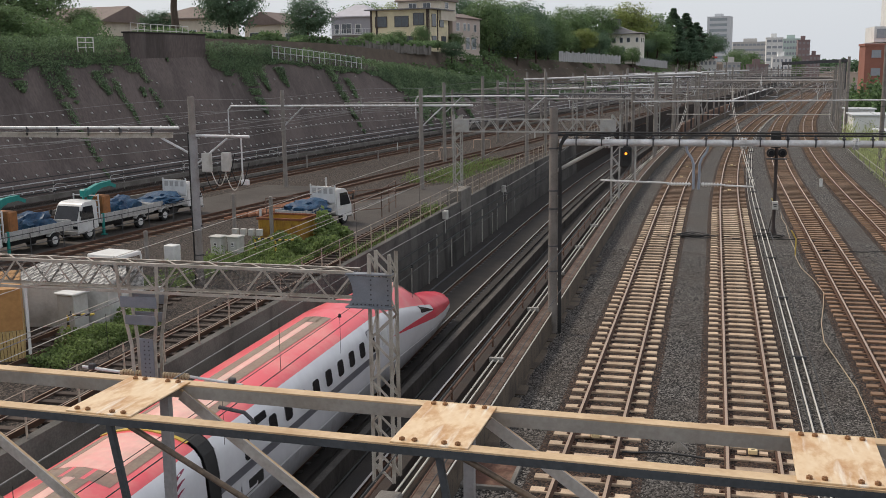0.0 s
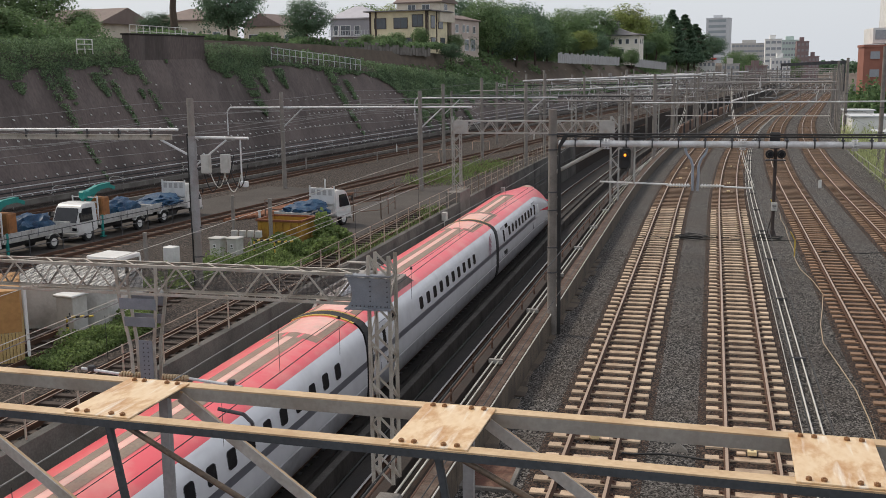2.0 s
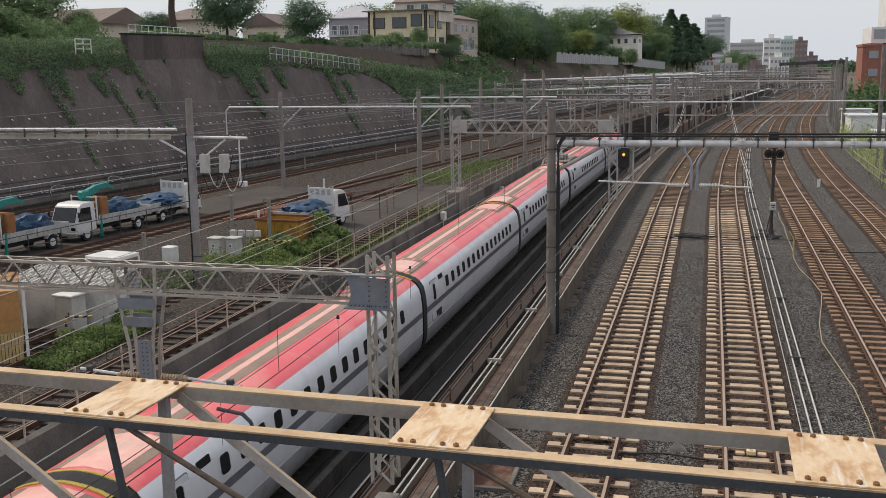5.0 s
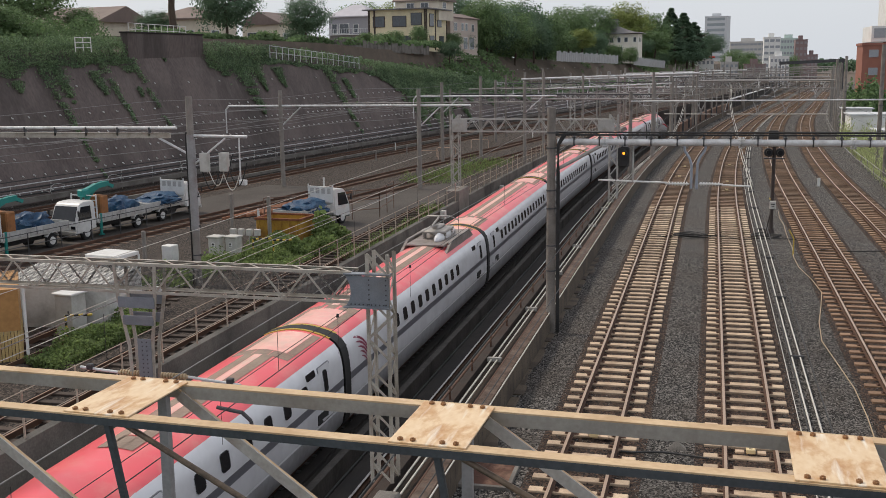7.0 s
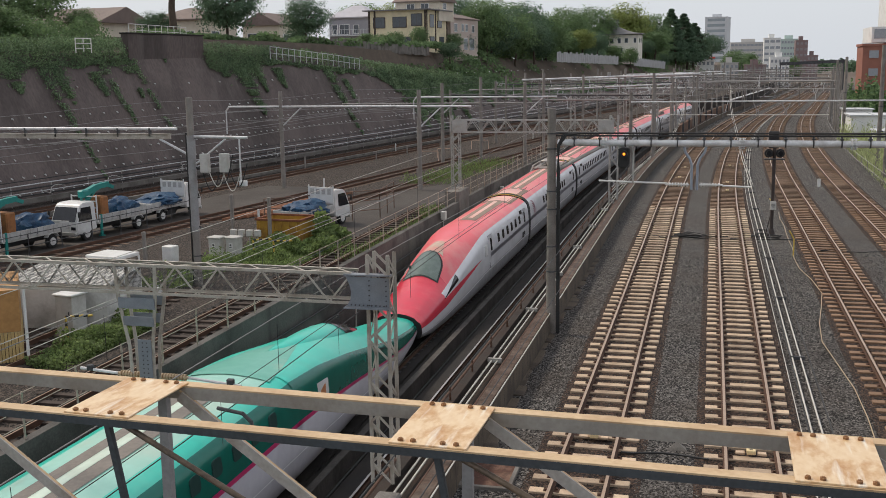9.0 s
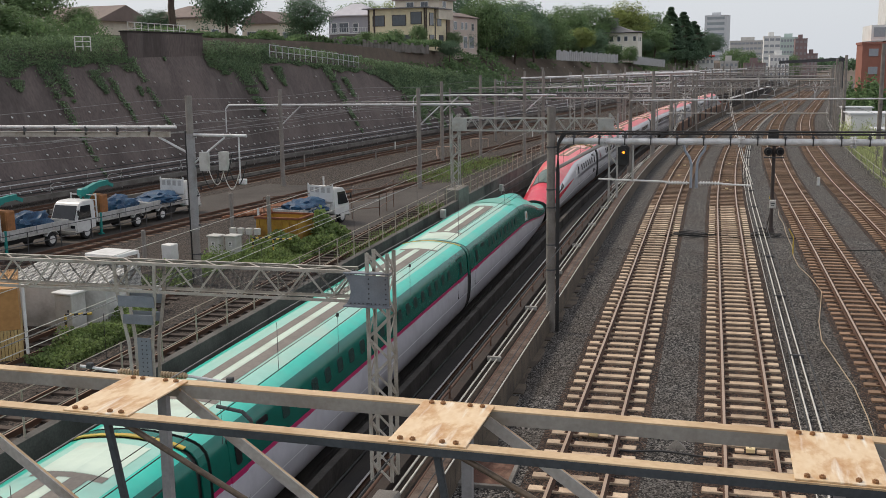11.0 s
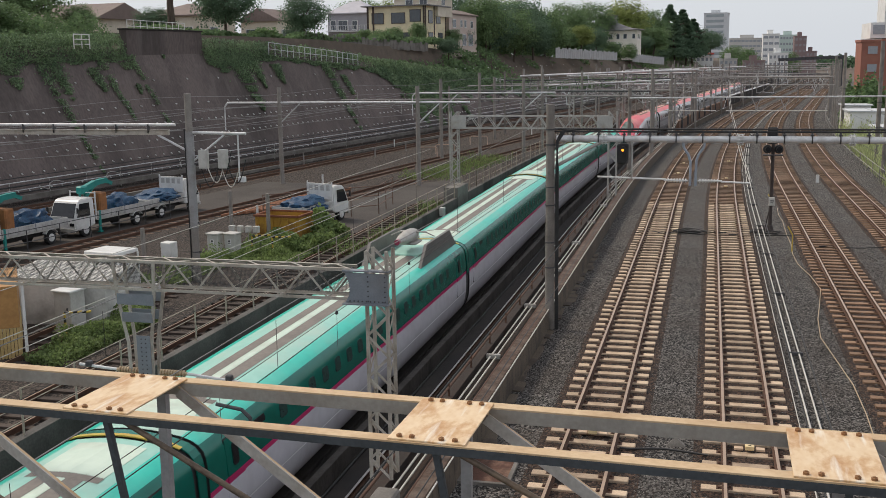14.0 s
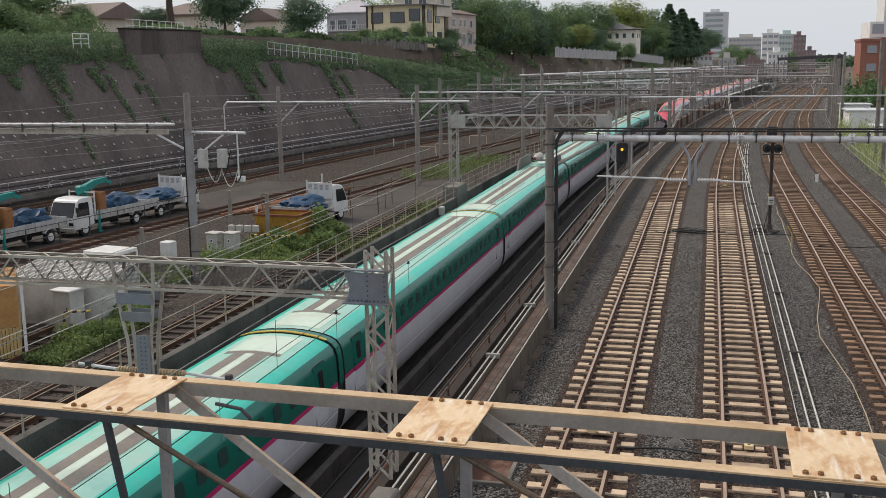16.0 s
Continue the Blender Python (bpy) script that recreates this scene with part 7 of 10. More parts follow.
def build_distance():
    tower("office_tower", -6.6, 800, -3.1, 16.0, 14, 42.7, M_FARGREY, "pale office tower with grey-green glazed bands", 11, 1, M_GLASSWALL, -10)
    tower("apartment_block", 10.4, 700, -3.1, 24, 14, 22.7, M_FARSTONE, "long grey-beige apartment block with balconies", 7, 10, wide=0.85, tall=0.4)
    tower("apartment_block", 26.5, 600, -3.1, 8.6, 10, 23.2, M_WHITEWALL, "white rendered apartment block with balconies", 7, 3, tall=0.4)
    tower("apartment_block", 36, 640, -3.1, 13, 10, 23.2, M_GREENNET, "apartment block behind pale green netting", 7, 8, wide=0.7, tall=0.4)
    tower("apartment_block", 42.8, 600, -3.1, 6.2, 10, 21.7, M_FARBROWN, "dark brown tiled apartment block with a mast", 7, 3, M_FARBROWN_PANE, wide=0.6, tall=0.4)
    tower("apartment_block", 49, 600, -3.1, 5.5, 10, 13.7, M_FARBROWN, "low brown apartment block", 4, 3, M_FARBROWN_PANE, wide=0.6, tall=0.4)
    tower("shop_house", -9, 420, -3.1, 9.5, 8, 12.2, M_WHITEWALL, "white shop building with a red sheet roof", 4, 6, top=False, wide=0.55, tall=0.4)
    tower("shop_house", 3, 440, -3.1, 7, 8, 10.6, M_FARSTONE, "grey-beige corner house beyond the tracks", 4, 4, wide=0.55, tall=0.4)
    tower("shop_house", 13, 470, -3.1, 9, 8, 9.6, M_FARBROWN, "low brown building beyond the tracks", 3, 5, M_FARBROWN_PANE, wide=0.55, tall=0.4)
    tower("shop_house", 24, 480, -3.1, 8, 8, 12.7, M_WHITEWALL, "low white building beyond the tracks", 4, 5, wide=0.55, tall=0.4)
    bm = bmesh.new()
    box(bm, (-4.2, 423, 9.8), (10, 9, 0.7), bevel=0.2)
    o = part("sheet_roof", bm, M_REDROOF)
    tagged(o, "red sheet roof of the shop building", "roof")
    e = tower("red_building", 24.1, 188, -1, 14, 7.5, 11.8, M_BRICKRED, "red brick building with white upper storeys", 4, 4, M_FARPANE, wide=0.42, tall=0.42)
    tower("upper_storey", 25.6, 190, 11.4, 13, 11, 2.6, M_WHITEWALL, "white set-back upper storey", 1, 5, M_FARPANE, top=False, wide=0.7, tall=0.6)
    tower("apartment_block", 38.2, 262, 0, 12, 12, 24, M_WHITEWALL, "tall white apartment block with balconies", 8, 3)
    # small sheds beside the tracks
    for x, y, w, d, h in ((14.6, 120, 6.0, 5.0, 3.7), (16.2, 112, 5.0, 4.0, 2.5), (14.8, 128, 3.0, 3.0, 4.0)):
        e = thing("shed", x, y, -1.0, label="pale grey trackside shed with a flat roof", category="shed", group="trackside sheds")
        bm = bmesh.new()
        box(bm, (w / 2, d / 2, h / 2), (w, d, h))
        part("wall", bm, M_WHITEWALL, e)
        bm = bmesh.new()
        box(bm, (w / 2, d / 2, h + 0.06), (w + 0.4, d + 0.4, 0.14))
        part("roof", bm, M_FARGREY, e)
    # a low ridge of trees closes the view
    r = np.random.RandomState(77)
    pts = []
    for _ in range(9000):
        a = r.uniform(-260, 420)
        hgt = 6 + 5 * abs(noise.noise(Vector((a * 0.02, 2, 0)))) + 2.5 * noise.noise(Vector((a * 0.1, 5, 0)))
        pts.append((a, 880 + r.uniform(-25, 25), r.uniform(-2, 1) * 1.0 + hgt * r.uniform() ** 0.6))
    o = leaf_soup("far_woods", pts, r.uniform(1.2, 2.4, len(pts)), M_LEAF_DARK, seed=9)
    tagged(o, "distant dark woods on the skyline", "woods", kind="stuff")


build_houses()
build_distance()


# ---- the bank wall's fittings ----
def build_wall_fittings():
    th = math.atan(0.1405)
    bm = bmesh.new()
    for k, zf in enumerate((0.6, 1.7, 2.85, 4.1, 5.5, 7.5)):
        y = 24.0
        while y < 230:
            y += (1.0 if k < 4 else 1.5) if k < 5 else 4.5
            if noise.noise(Vector((y * 0.3, k * 3.3, 1))) < -0.32:
                continue
            pz = bank_top(y) - zf
            a = Vector(wall_point(y, pz))
            q = a + Vector((0.15, -0.04, -0.06))
            rod(bm, a, q, 0.048, 6)
    o = part("drain_pipes", bm, M_WHITE)
    tagged(o, "rows of short white drain pipes in the wall", "drain pipes", kind="stuff")
    e = thing("wall_block", label="plain dark concrete block on the crest of the wall", category="wall block")
    xb = foot(81.4)[0] - 4.2
    bm = bmesh.new()
    box(bm, (0, 0, 0), (0.7, 10.3, 2.3), bevel=0.03)
    o = part("block", bm, M_SHOTCRETE, e)
    o.matrix_basis = pose(xb - 0.5, 81.4, 10.36, 0, 0, -8)
    bm = bmesh.new()
    box(bm, (0, 0, 0), (0.85, 10.5, 0.12), bevel=0.03)
    o = part("coping", bm, M_CONC_DARK, e)
    o.matrix_basis = pose(xb - 0.5, 81.4, 11.57, 0, 0, -8)
    railing("railing", "white painted railing above the wall block", [yard_xy(78.2, -5.6, 11.4), yard_xy(86.0, -5.6, 11.3)], 1.0, 0.9, M_WHITE, 2, 0.03)
    railing("railing", "white lattice railing half hidden in ivy", [yard_xy(97.2, -3.9, bank_top(97) - 0.6), yard_xy(109, -3.9, bank_top(108) - 0.6), yard_xy(116.5, -3.9, bank_top(115.5) - 0.65)], 1.25, 1.2, M_FARGREY, 2, 0.034, 0.8)
    railing("railing", "white lattice railing half hidden in ivy", [yard_xy(69.9, -3.9, 9.95), yard_xy(71.6, -3.9, 9.95)], 1.1, 0.85, M_WHITE, 3, 0.04)
    railing("railing", "white lattice railing half hidden in ivy", [yard_xy(164, -4.0, bank_top(162) - 0.8), yard_xy(170, -4.0, bank_top(168) - 0.8)], 1.1, 0.9, M_WHITE, 3, 0.05)
    # cable runs at the foot of the wall
    for off, z, r, m, nm, lab in ((0.25, 1.3, 0.035, M_PIPE, "cable_run", "grey cable run along the foot of the wall"), (0.35, 1.05, 0.05, M_CABLE, "cable_run", "black cable run along the foot of the wall"), (0.3, 1.6, 0.03, M_CABLE, "cable_run", "black cable run along the foot of the wall"), (0.4, 0.8, 0.03, M_PIPE, "cable_run", "thin grey cable run along the foot of the wall"), (0.42, 0.62, 0.05, M_CABLE, "cable_run", "black cable run along the foot of the wall"),
                                  (0.9, 0.35, 0.16, M_CONC, "cable_trough", "pale concrete cable trough along the wall"), (5.3, 0.12, 0.12, M_CONC, "cable_trough", "pale concrete cable trough along the wall")):
        bm = bmesh.new()
        pts = [yard(sv, off) for sv in (15, 60, 100, 150, 240)]
        for a, b in zip(pts, pts[1:]):
            if r > 0.1:
                bar(bm, (a[0], a[1], z), (b[0], b[1], z), 2 * r, 2 * r)
            else:
                rod(bm, (a[0], a[1], z), (b[0], b[1], z), r, 8)
        o = part(nm, bm, m)
        tagged(o, lab, "cable run", group="cable runs")
    bm = bmesh.new()
    for k in range(60):
        a = yard(15 + 3.6 * k, 0.32)
        rod(bm, (a[0], a[1], -0.05), (a[0], a[1], 1.3), 0.035, 6)
    o = part("cable_stakes", bm, M_STEEL)
    tagged(o, "grey stakes carrying the cable runs", "stakes", kind="stuff")


def yard_xy(sv, off, z):
    x, y, th = yard(sv, off)
    return (x, y, z)


def railing(name, label, pts, h, pitch, material, rails=3, r=0.03, thin=0.85):
    """Posts and level rails along a polyline."""
    e = thing(name, label=label, category="railing")
    for a, b in zip(pts, pts[1:]):
        a, b = Vector(a), Vector(b)
        n = max(1, round((b - a).length / pitch))
        for k in range(n + 1):
            p = a.lerp(b, k / n)
            bm = bmesh.new()
            rod(bm, p, p + Vector((0, 0, h)), r, 6)
            part("post", bm, material, e)
        for k in range(rails):
            z = h * (k + 1) / rails - 0.02
            bm = bmesh.new()
            rod(bm, a + Vector((0, 0, z)), b + Vector((0, 0, z)), r * thin, 6)
            part("rail", bm, material, e)
    return e


build_wall_fittings()
M_FENCE = mat("tan_fence_paint", (0.42, 0.365, 0.295), (0.32, 0.275, 0.22), 0.7, bump=0.05, stain=(0.2, 0.12, 0.07), stain_scale=2.0, stain_amt=0.5)
railing("railing", "tan three-rail steel railing on the retaining wall", [(-14.43, 8.8, 0.75), (-14.43, 65, 0.75)] + [(*line(q, -14.43)[:2], 0.75) for q in (80, 95, 110, 125, 140)], 1.1, 2.0, M_FENCE, 3, 0.026, 0.5)


# ---- things in the yard ----
M_TRUCKWHITE = mat("white_cab_paint", (0.74, 0.74, 0.73), (0.66, 0.66, 0.65), 0.3, bump=0, stain=(0.45, 0.43, 0.4), stain_scale=1.8, stain_amt=0.4)
M_GATE = mat("dirty_white_gate", (0.52, 0.52, 0.51), (0.42, 0.42, 0.41), 0.5, bump=0.03, stain=(0.24, 0.22, 0.20), stain_scale=2.2, stain_amt=0.6)
M_TARP = mat("blue_tarpaulin", (0.016, 0.07, 0.155), (0.008, 0.033, 0.08), 0.5, scale=2.5, fine=9, bump=0.6, dist=0.08, stain=(0.03, 0.12, 0.2), stain_scale=1.5, stain_amt=0.5)
M_CRANE = mat("teal_crane_paint", (0.02, 0.27, 0.24), (0.015, 0.21, 0.19), 0.4, bump=0.02)
M_ORANGE = mat("orange_sheet", (0.38, 0.16, 0.055), (0.28, 0.115, 0.04), 0.7, bump=0.1, stain=(0.14, 0.07, 0.035), stain_scale=1.5, stain_amt=0.7)
M_TYRE = mat("tyre_rubber", (0.025, 0.025, 0.026), (0.018, 0.018, 0.018), 0.85, bump=0.1)
M_YELLOWBIN = mat("rusted_yellow_steel", (0.46, 0.27, 0.035), (0.37, 0.20, 0.03), 0.75, scale=1.5, fine=12, bump=0.1, stain=(0.15, 0.06, 0.028), stain_scale=1.0, stain_amt=0.95)
M_CAB = mat("cabinet_grey", (0.56, 0.55, 0.52), (0.47, 0.46, 0.43), 0.6, bump=0.03, stain=(0.3, 0.28, 0.24), stain_scale=2, stain_amt=0.4)


def lump(bm, c, sx, sy, sz, seed, n=4, drop=-0.35):
    r = bmesh.ops.create_icosphere(bm, subdivisions=n, radius=1)
    for v in r["verts"]:
        fold = abs(noise.noise(v.co * 3.4 + Vector((seed, 2, 0))))
        k = 1 + 0.25 * noise.noise(v.co * 2.1 + Vector((seed, 0, 0))) + 0.3 * (0.25 - fold) + 0.12 * noise.noise(v.co * 8 + Vector((0, seed, 0)))
        z = max(v.co.z, drop)
        v.co = Vector(c) + Vector((v.co.x * sx * k, v.co.y * sy * k, z * sz * k))


def truck(x, y, rz, label, crane=False, load="tarp", length=4.7):
    """A light flatbed truck facing +y, on wheels at z = 0."""
    e = thing("flatbed_truck", x, y, -0.04, rz, label=label, category="truck", group="parked trucks")
    L = length
    yf = L / 2
    # cab with a raked windscreen
    prof = [(yf, 0.42), (yf + 0.02, 1.0), (yf - 0.32, 1.82), (yf - 0.55, 1.98), (yf - 1.38, 2.0), (yf - 1.48, 1.9), (yf - 1.5, 0.55), (yf - 0.95, 0.55), (yf - 0.9, 0.42)]
    bm = bmesh.new()
    w = 0.86
    va = [bm.verts.new((-w * (0.93 if z > 1.2 else 1), py, z)) for py, z in prof]
    vb = [bm.verts.new((w * (0.93 if z > 1.2 else 1), py, z)) for py, z in prof]
    bm.faces.new(va)
    bm.faces.new(list(reversed(vb)))
    for i in range(len(prof)):
        j = (i + 1) % len(prof)
        bm.faces.new((va[i], va[j], vb[j], vb[i]))
    bmesh.ops.bevel(bm, geom=list(bm.edges), offset=0.045, segments=2, affect="EDGES")
    cab = part("cab", bm, M_TRUCKWHITE, e, smooth=True)
    bm = bmesh.new()
    q = [(-0.74, yf + 0.005, 1.06), (0.74, yf + 0.005, 1.06), (0.70, yf - 0.29, 1.78), (-0.70, yf - 0.29, 1.78)]
    a = [bm.verts.new((p[0], p[1] + 0.022, p[2] + 0.01)) for p in q]
    b = [bm.verts.new((p[0], p[1] - 0.03, p[2] - 0.01)) for p in q]
    bm.faces.new(a)
    for i in range(4):
        bm.faces.new((a[i], b[i], b[(i + 1) % 4], a[(i + 1) % 4]))
    part("windscreen", bm, M_GLASS, cab)
    for sx in (-1, 1):
        bm = bmesh.new()
        q = [(yf - 0.14, 1.08), (yf - 1.12, 1.08), (yf - 1.12, 1.76), (yf - 0.42, 1.76)]
        a = [bm.verts.new((sx * (0.872 if z < 1.2 else 0.82), py, z)) for py, z in q]
        b = [bm.verts.new((sx * 0.78, py, z)) for py, z in q]
        bm.faces.new(a)
        for i in range(4):
            bm.faces.new((a[i], b[i], b[(i + 1) % 4], a[(i + 1) % 4]))
        part("side_window", bm, M_GLASS, cab)
        bm = bmesh.new()
        box(bm, (sx * 0.98, yf - 0.05, 1.45), (0.05, 0.12, 0.28), bevel=0.01)
        rod(bm, (sx * 0.84, yf - 0.1, 1.6), (sx * 0.98, yf - 0.05, 1.5), 0.012, 6)
        part("mirror", bm, M_TYRE, cab)
        bm = bmesh.new()
        box(bm, (sx * 0.62, yf + 0.02, 0.72), (0.28, 0.05, 0.16), bevel=0.015)
        part("headlight", bm, M_GLASS, cab, "clear headlight")
    bm = bmesh.new()
    box(bm, (0, yf - 1.46, 1.5), (1.3, 0.03, 0.45))
    part("rear_window", bm, M_GLASS, cab)
    bm = bmesh.new()
    box(bm, (0, yf + 0.03, 0.42), (1.68, 0.12, 0.2), bevel=0.02)
    part("bumper", bm, M_CAB, e)
    bm = bmesh.new()
    for sx in (-0.38, 0.38):
        box(bm, (sx, -0.3, 0.55), (0.09, L - 0.7, 0.18))
    box(bm, (0.5, -0.4, 0.45), (0.5, 0.8, 0.32))
    part("chassis", bm, M_UNDER, e)
    y0, y1 = -yf, yf - 1.62
    bm = bmesh.new()
    box(bm, (0, (y0 + y1) / 2, 0.80), (1.74, y1 - y0, 0.1))
    part("bed_floor", bm, M_CAB, e)
    for sx in (-1, 1):
        n = 2
        for k in range(n):
            bm = bmesh.new()
            ll = (y1 - y0) / n
            yc = y0 + (k + 0.5) * ll
            box(bm, (sx * 0.88, yc, 1.03), (0.035, ll - 0.04, 0.38), bevel=0.008)
            for q in (-0.3, 0.0, 0.3):
                box(bm, (sx * 0.905, yc + q * ll, 1.03), (0.02, 0.05, 0.34))
            part("side_gate", bm, M_GATE, e, "grey-white drop-side gate")
    bm = bmesh.new()
    box(bm, (0, y0 - 0.02, 1.03), (1.76, 0.035, 0.38), bevel=0.008)
    part("tail_gate", bm, M_GATE, e, "grey-white tail gate")
    for sx in (-0.82, 0.82):
        bm = bmesh.new()
        box(bm, (sx, y1 + 0.02, 1.55), (0.06, 0.06, 1.45))
        part("guard_post", bm, M_TRUCKWHITE, e)
    if crane:
        for z in (1.3, 1.6, 1.95, 2.2):
            bm = bmesh.new()
            box(bm, (0, y1 + 0.02, z), (1.58, 0.045, 0.05))
            part("guard_rail", bm, M_TRUCKWHITE, e)
    else:
        bm = bmesh.new()
        box(bm, (0, y1 + 0.02, 1.72), (1.57, 0.04, 0.9), bevel=0.01)
        hb = part("headboard", bm, M_TRUCKWHITE, e, "white cab guard")
    if not crane:
        for k in range(4):
            bm = bmesh.new()
            box(bm, (-0.57 + 0.38 * k, y1 - 0.004, 1.92), (0.24, 0.012, 0.3))
            part("guard_slot", bm, M_GATE, hb)
    # odds and ends lying on the bed
    rk = random.Random(int(abs(x) * 10 + abs(y)))
    for k in range(5):
        bm = bmesh.new()
        xx, yy = rk.uniform(-0.6, 0.6), rk.uniform(y0 + 0.4, y1 - 0.4)
        bar(bm, (xx, yy - rk.uniform(0.2, 0.6), 0.95 + 0.05 * k), (xx + rk.uniform(-0.3, 0.3), yy + rk.uniform(0.2, 0.7), 0.98 + 0.06 * k), 0.12, 0.1)
        part("timber", bm, M_SLEEPER_DARK, e)
    bmw = bmesh.new()
    rod(bmw, (-0.11, 0, 0), (0.11, 0, 0), 0.36, 22)
    bmesh.ops.bevel(bmw, geom=[q for q in bmw.edges if q.calc_length() < 0.15], offset=0.04, segments=2, affect="EDGES")
    ty = part("wheel", bmw, M_TYRE, e, smooth=True)
    bmr = bmesh.new()
    rod(bmr, (0.07, 0, 0), (0.125, 0, 0), 0.2, 16)
    rod(bmr, (0.12, 0, 0), (0.14, 0, 0), 0.07, 10)
    rim = part("rim", bmr, M_TRUCKWHITE, ty, "white steel rim")
    first = True
    for sx in (-1, 1):
        for yy in (yf - 0.75, -yf + 1.15):
            if first:
                o = ty
                first = False
            else:
                o = twin(ty, e)
                twin(rim, o)
            o.matrix_basis = pose(sx * 0.74, yy, 0.36, 0, 0, 0 if sx > 0 else 180)
            bm = bmesh.new()
            for k in range(5):
                a0, a1 = radians(30 + 24 * k), radians(30 + 24 * (k + 1))
                bar(bm, (sx * 0.78, yy + 0.46 * math.cos(a0), 0.36 + 0.46 * math.sin(a0)), (sx * 0.78, yy + 0.46 * math.cos(a1), 0.36 + 0.46 * math.sin(a1)), 0.26, 0.02)
            if yy < 0:
                part("mudguard", bm, M_TRUCKWHITE, e)
            else:
                bm.free()
    if crane:
        bm = bmesh.new()
        box(bm, (0, y1 - 0.25, 1.3), (0.5, 0.4, 1.0), bevel=0.04)
        rod(bm, (0, y1 - 0.25, 1.7), (0, y1 - 0.25, 2.25), 0.13, 12)
        part("crane_column", bm, M_CRANE, e, "teal crane column")
        bm = bmesh.new()
        bar(bm, (0, y1 - 0.1, 2.34), (0, y1 - 1.0, 2.58), 0.26, 0.32)
        bar(bm, (0, y1 - 0.9, 2.58), (0, y1 - 1.9, 2.64), 0.22, 0.26)
        bar(bm, (0, y1 - 1.8, 2.62), (0, y1 - 2.3, 2.42), 0.15, 0.18)
        rod(bm, (0, y1 - 0.25, 1.9), (0, y1 - 0.9, 2.4), 0.07, 8)
        rod(bm, (0.14, y1 - 0.3, 2.5), (0.14, y1 - 1.6, 2.74), 0.05, 8)
        box(bm, (0, y1 + 0.02, 2.32), (0.42, 0.55, 0.42), bevel=0.07)
        rod(bm, (0, y1 + 0.2, 2.2), (0, y1 + 0.22, 1.75), 0.06, 8)
        part("crane_boom", bm, M_CRANE, e, "teal folding crane boom")
        bm = bmesh.new()
        for sx in (-0.86, 0.86):
            box(bm, (sx, y1 - 0.2, 0.7), (0.1, 0.14, 1.1), bevel=0.01)
            box(bm, (sx, y1 - 0.2, 0.12), (0.22, 0.26, 0.06))
        part("outrigger", bm, M_CRANE, e, "teal crane outrigger legs")
        bm = bmesh.new()
        box(bm, (0, y1 - 0.95, 1.5), (1.1, 0.6, 1.2), bevel=0.06)
        part("orange_load", bm, M_ORANGE, e, "orange crate on the bed")
    bm = bmesh.new()
    if crane:
        lump(bm, (0, (y0 + y1) / 2 - 0.45, 1.1), 0.74, (y1 - y0) * 0.33, 0.72, x)
    else:
        lump(bm, (0, (y0 + y1) / 2 + 0.1, 1.1), 1.02, (y1 - y0) * 0.5, 0.5, x, drop=-0.9)
    part("tarpaulin", bm, M_TARP, e, "crumpled blue tarpaulin over the load", smooth=True)
    return e


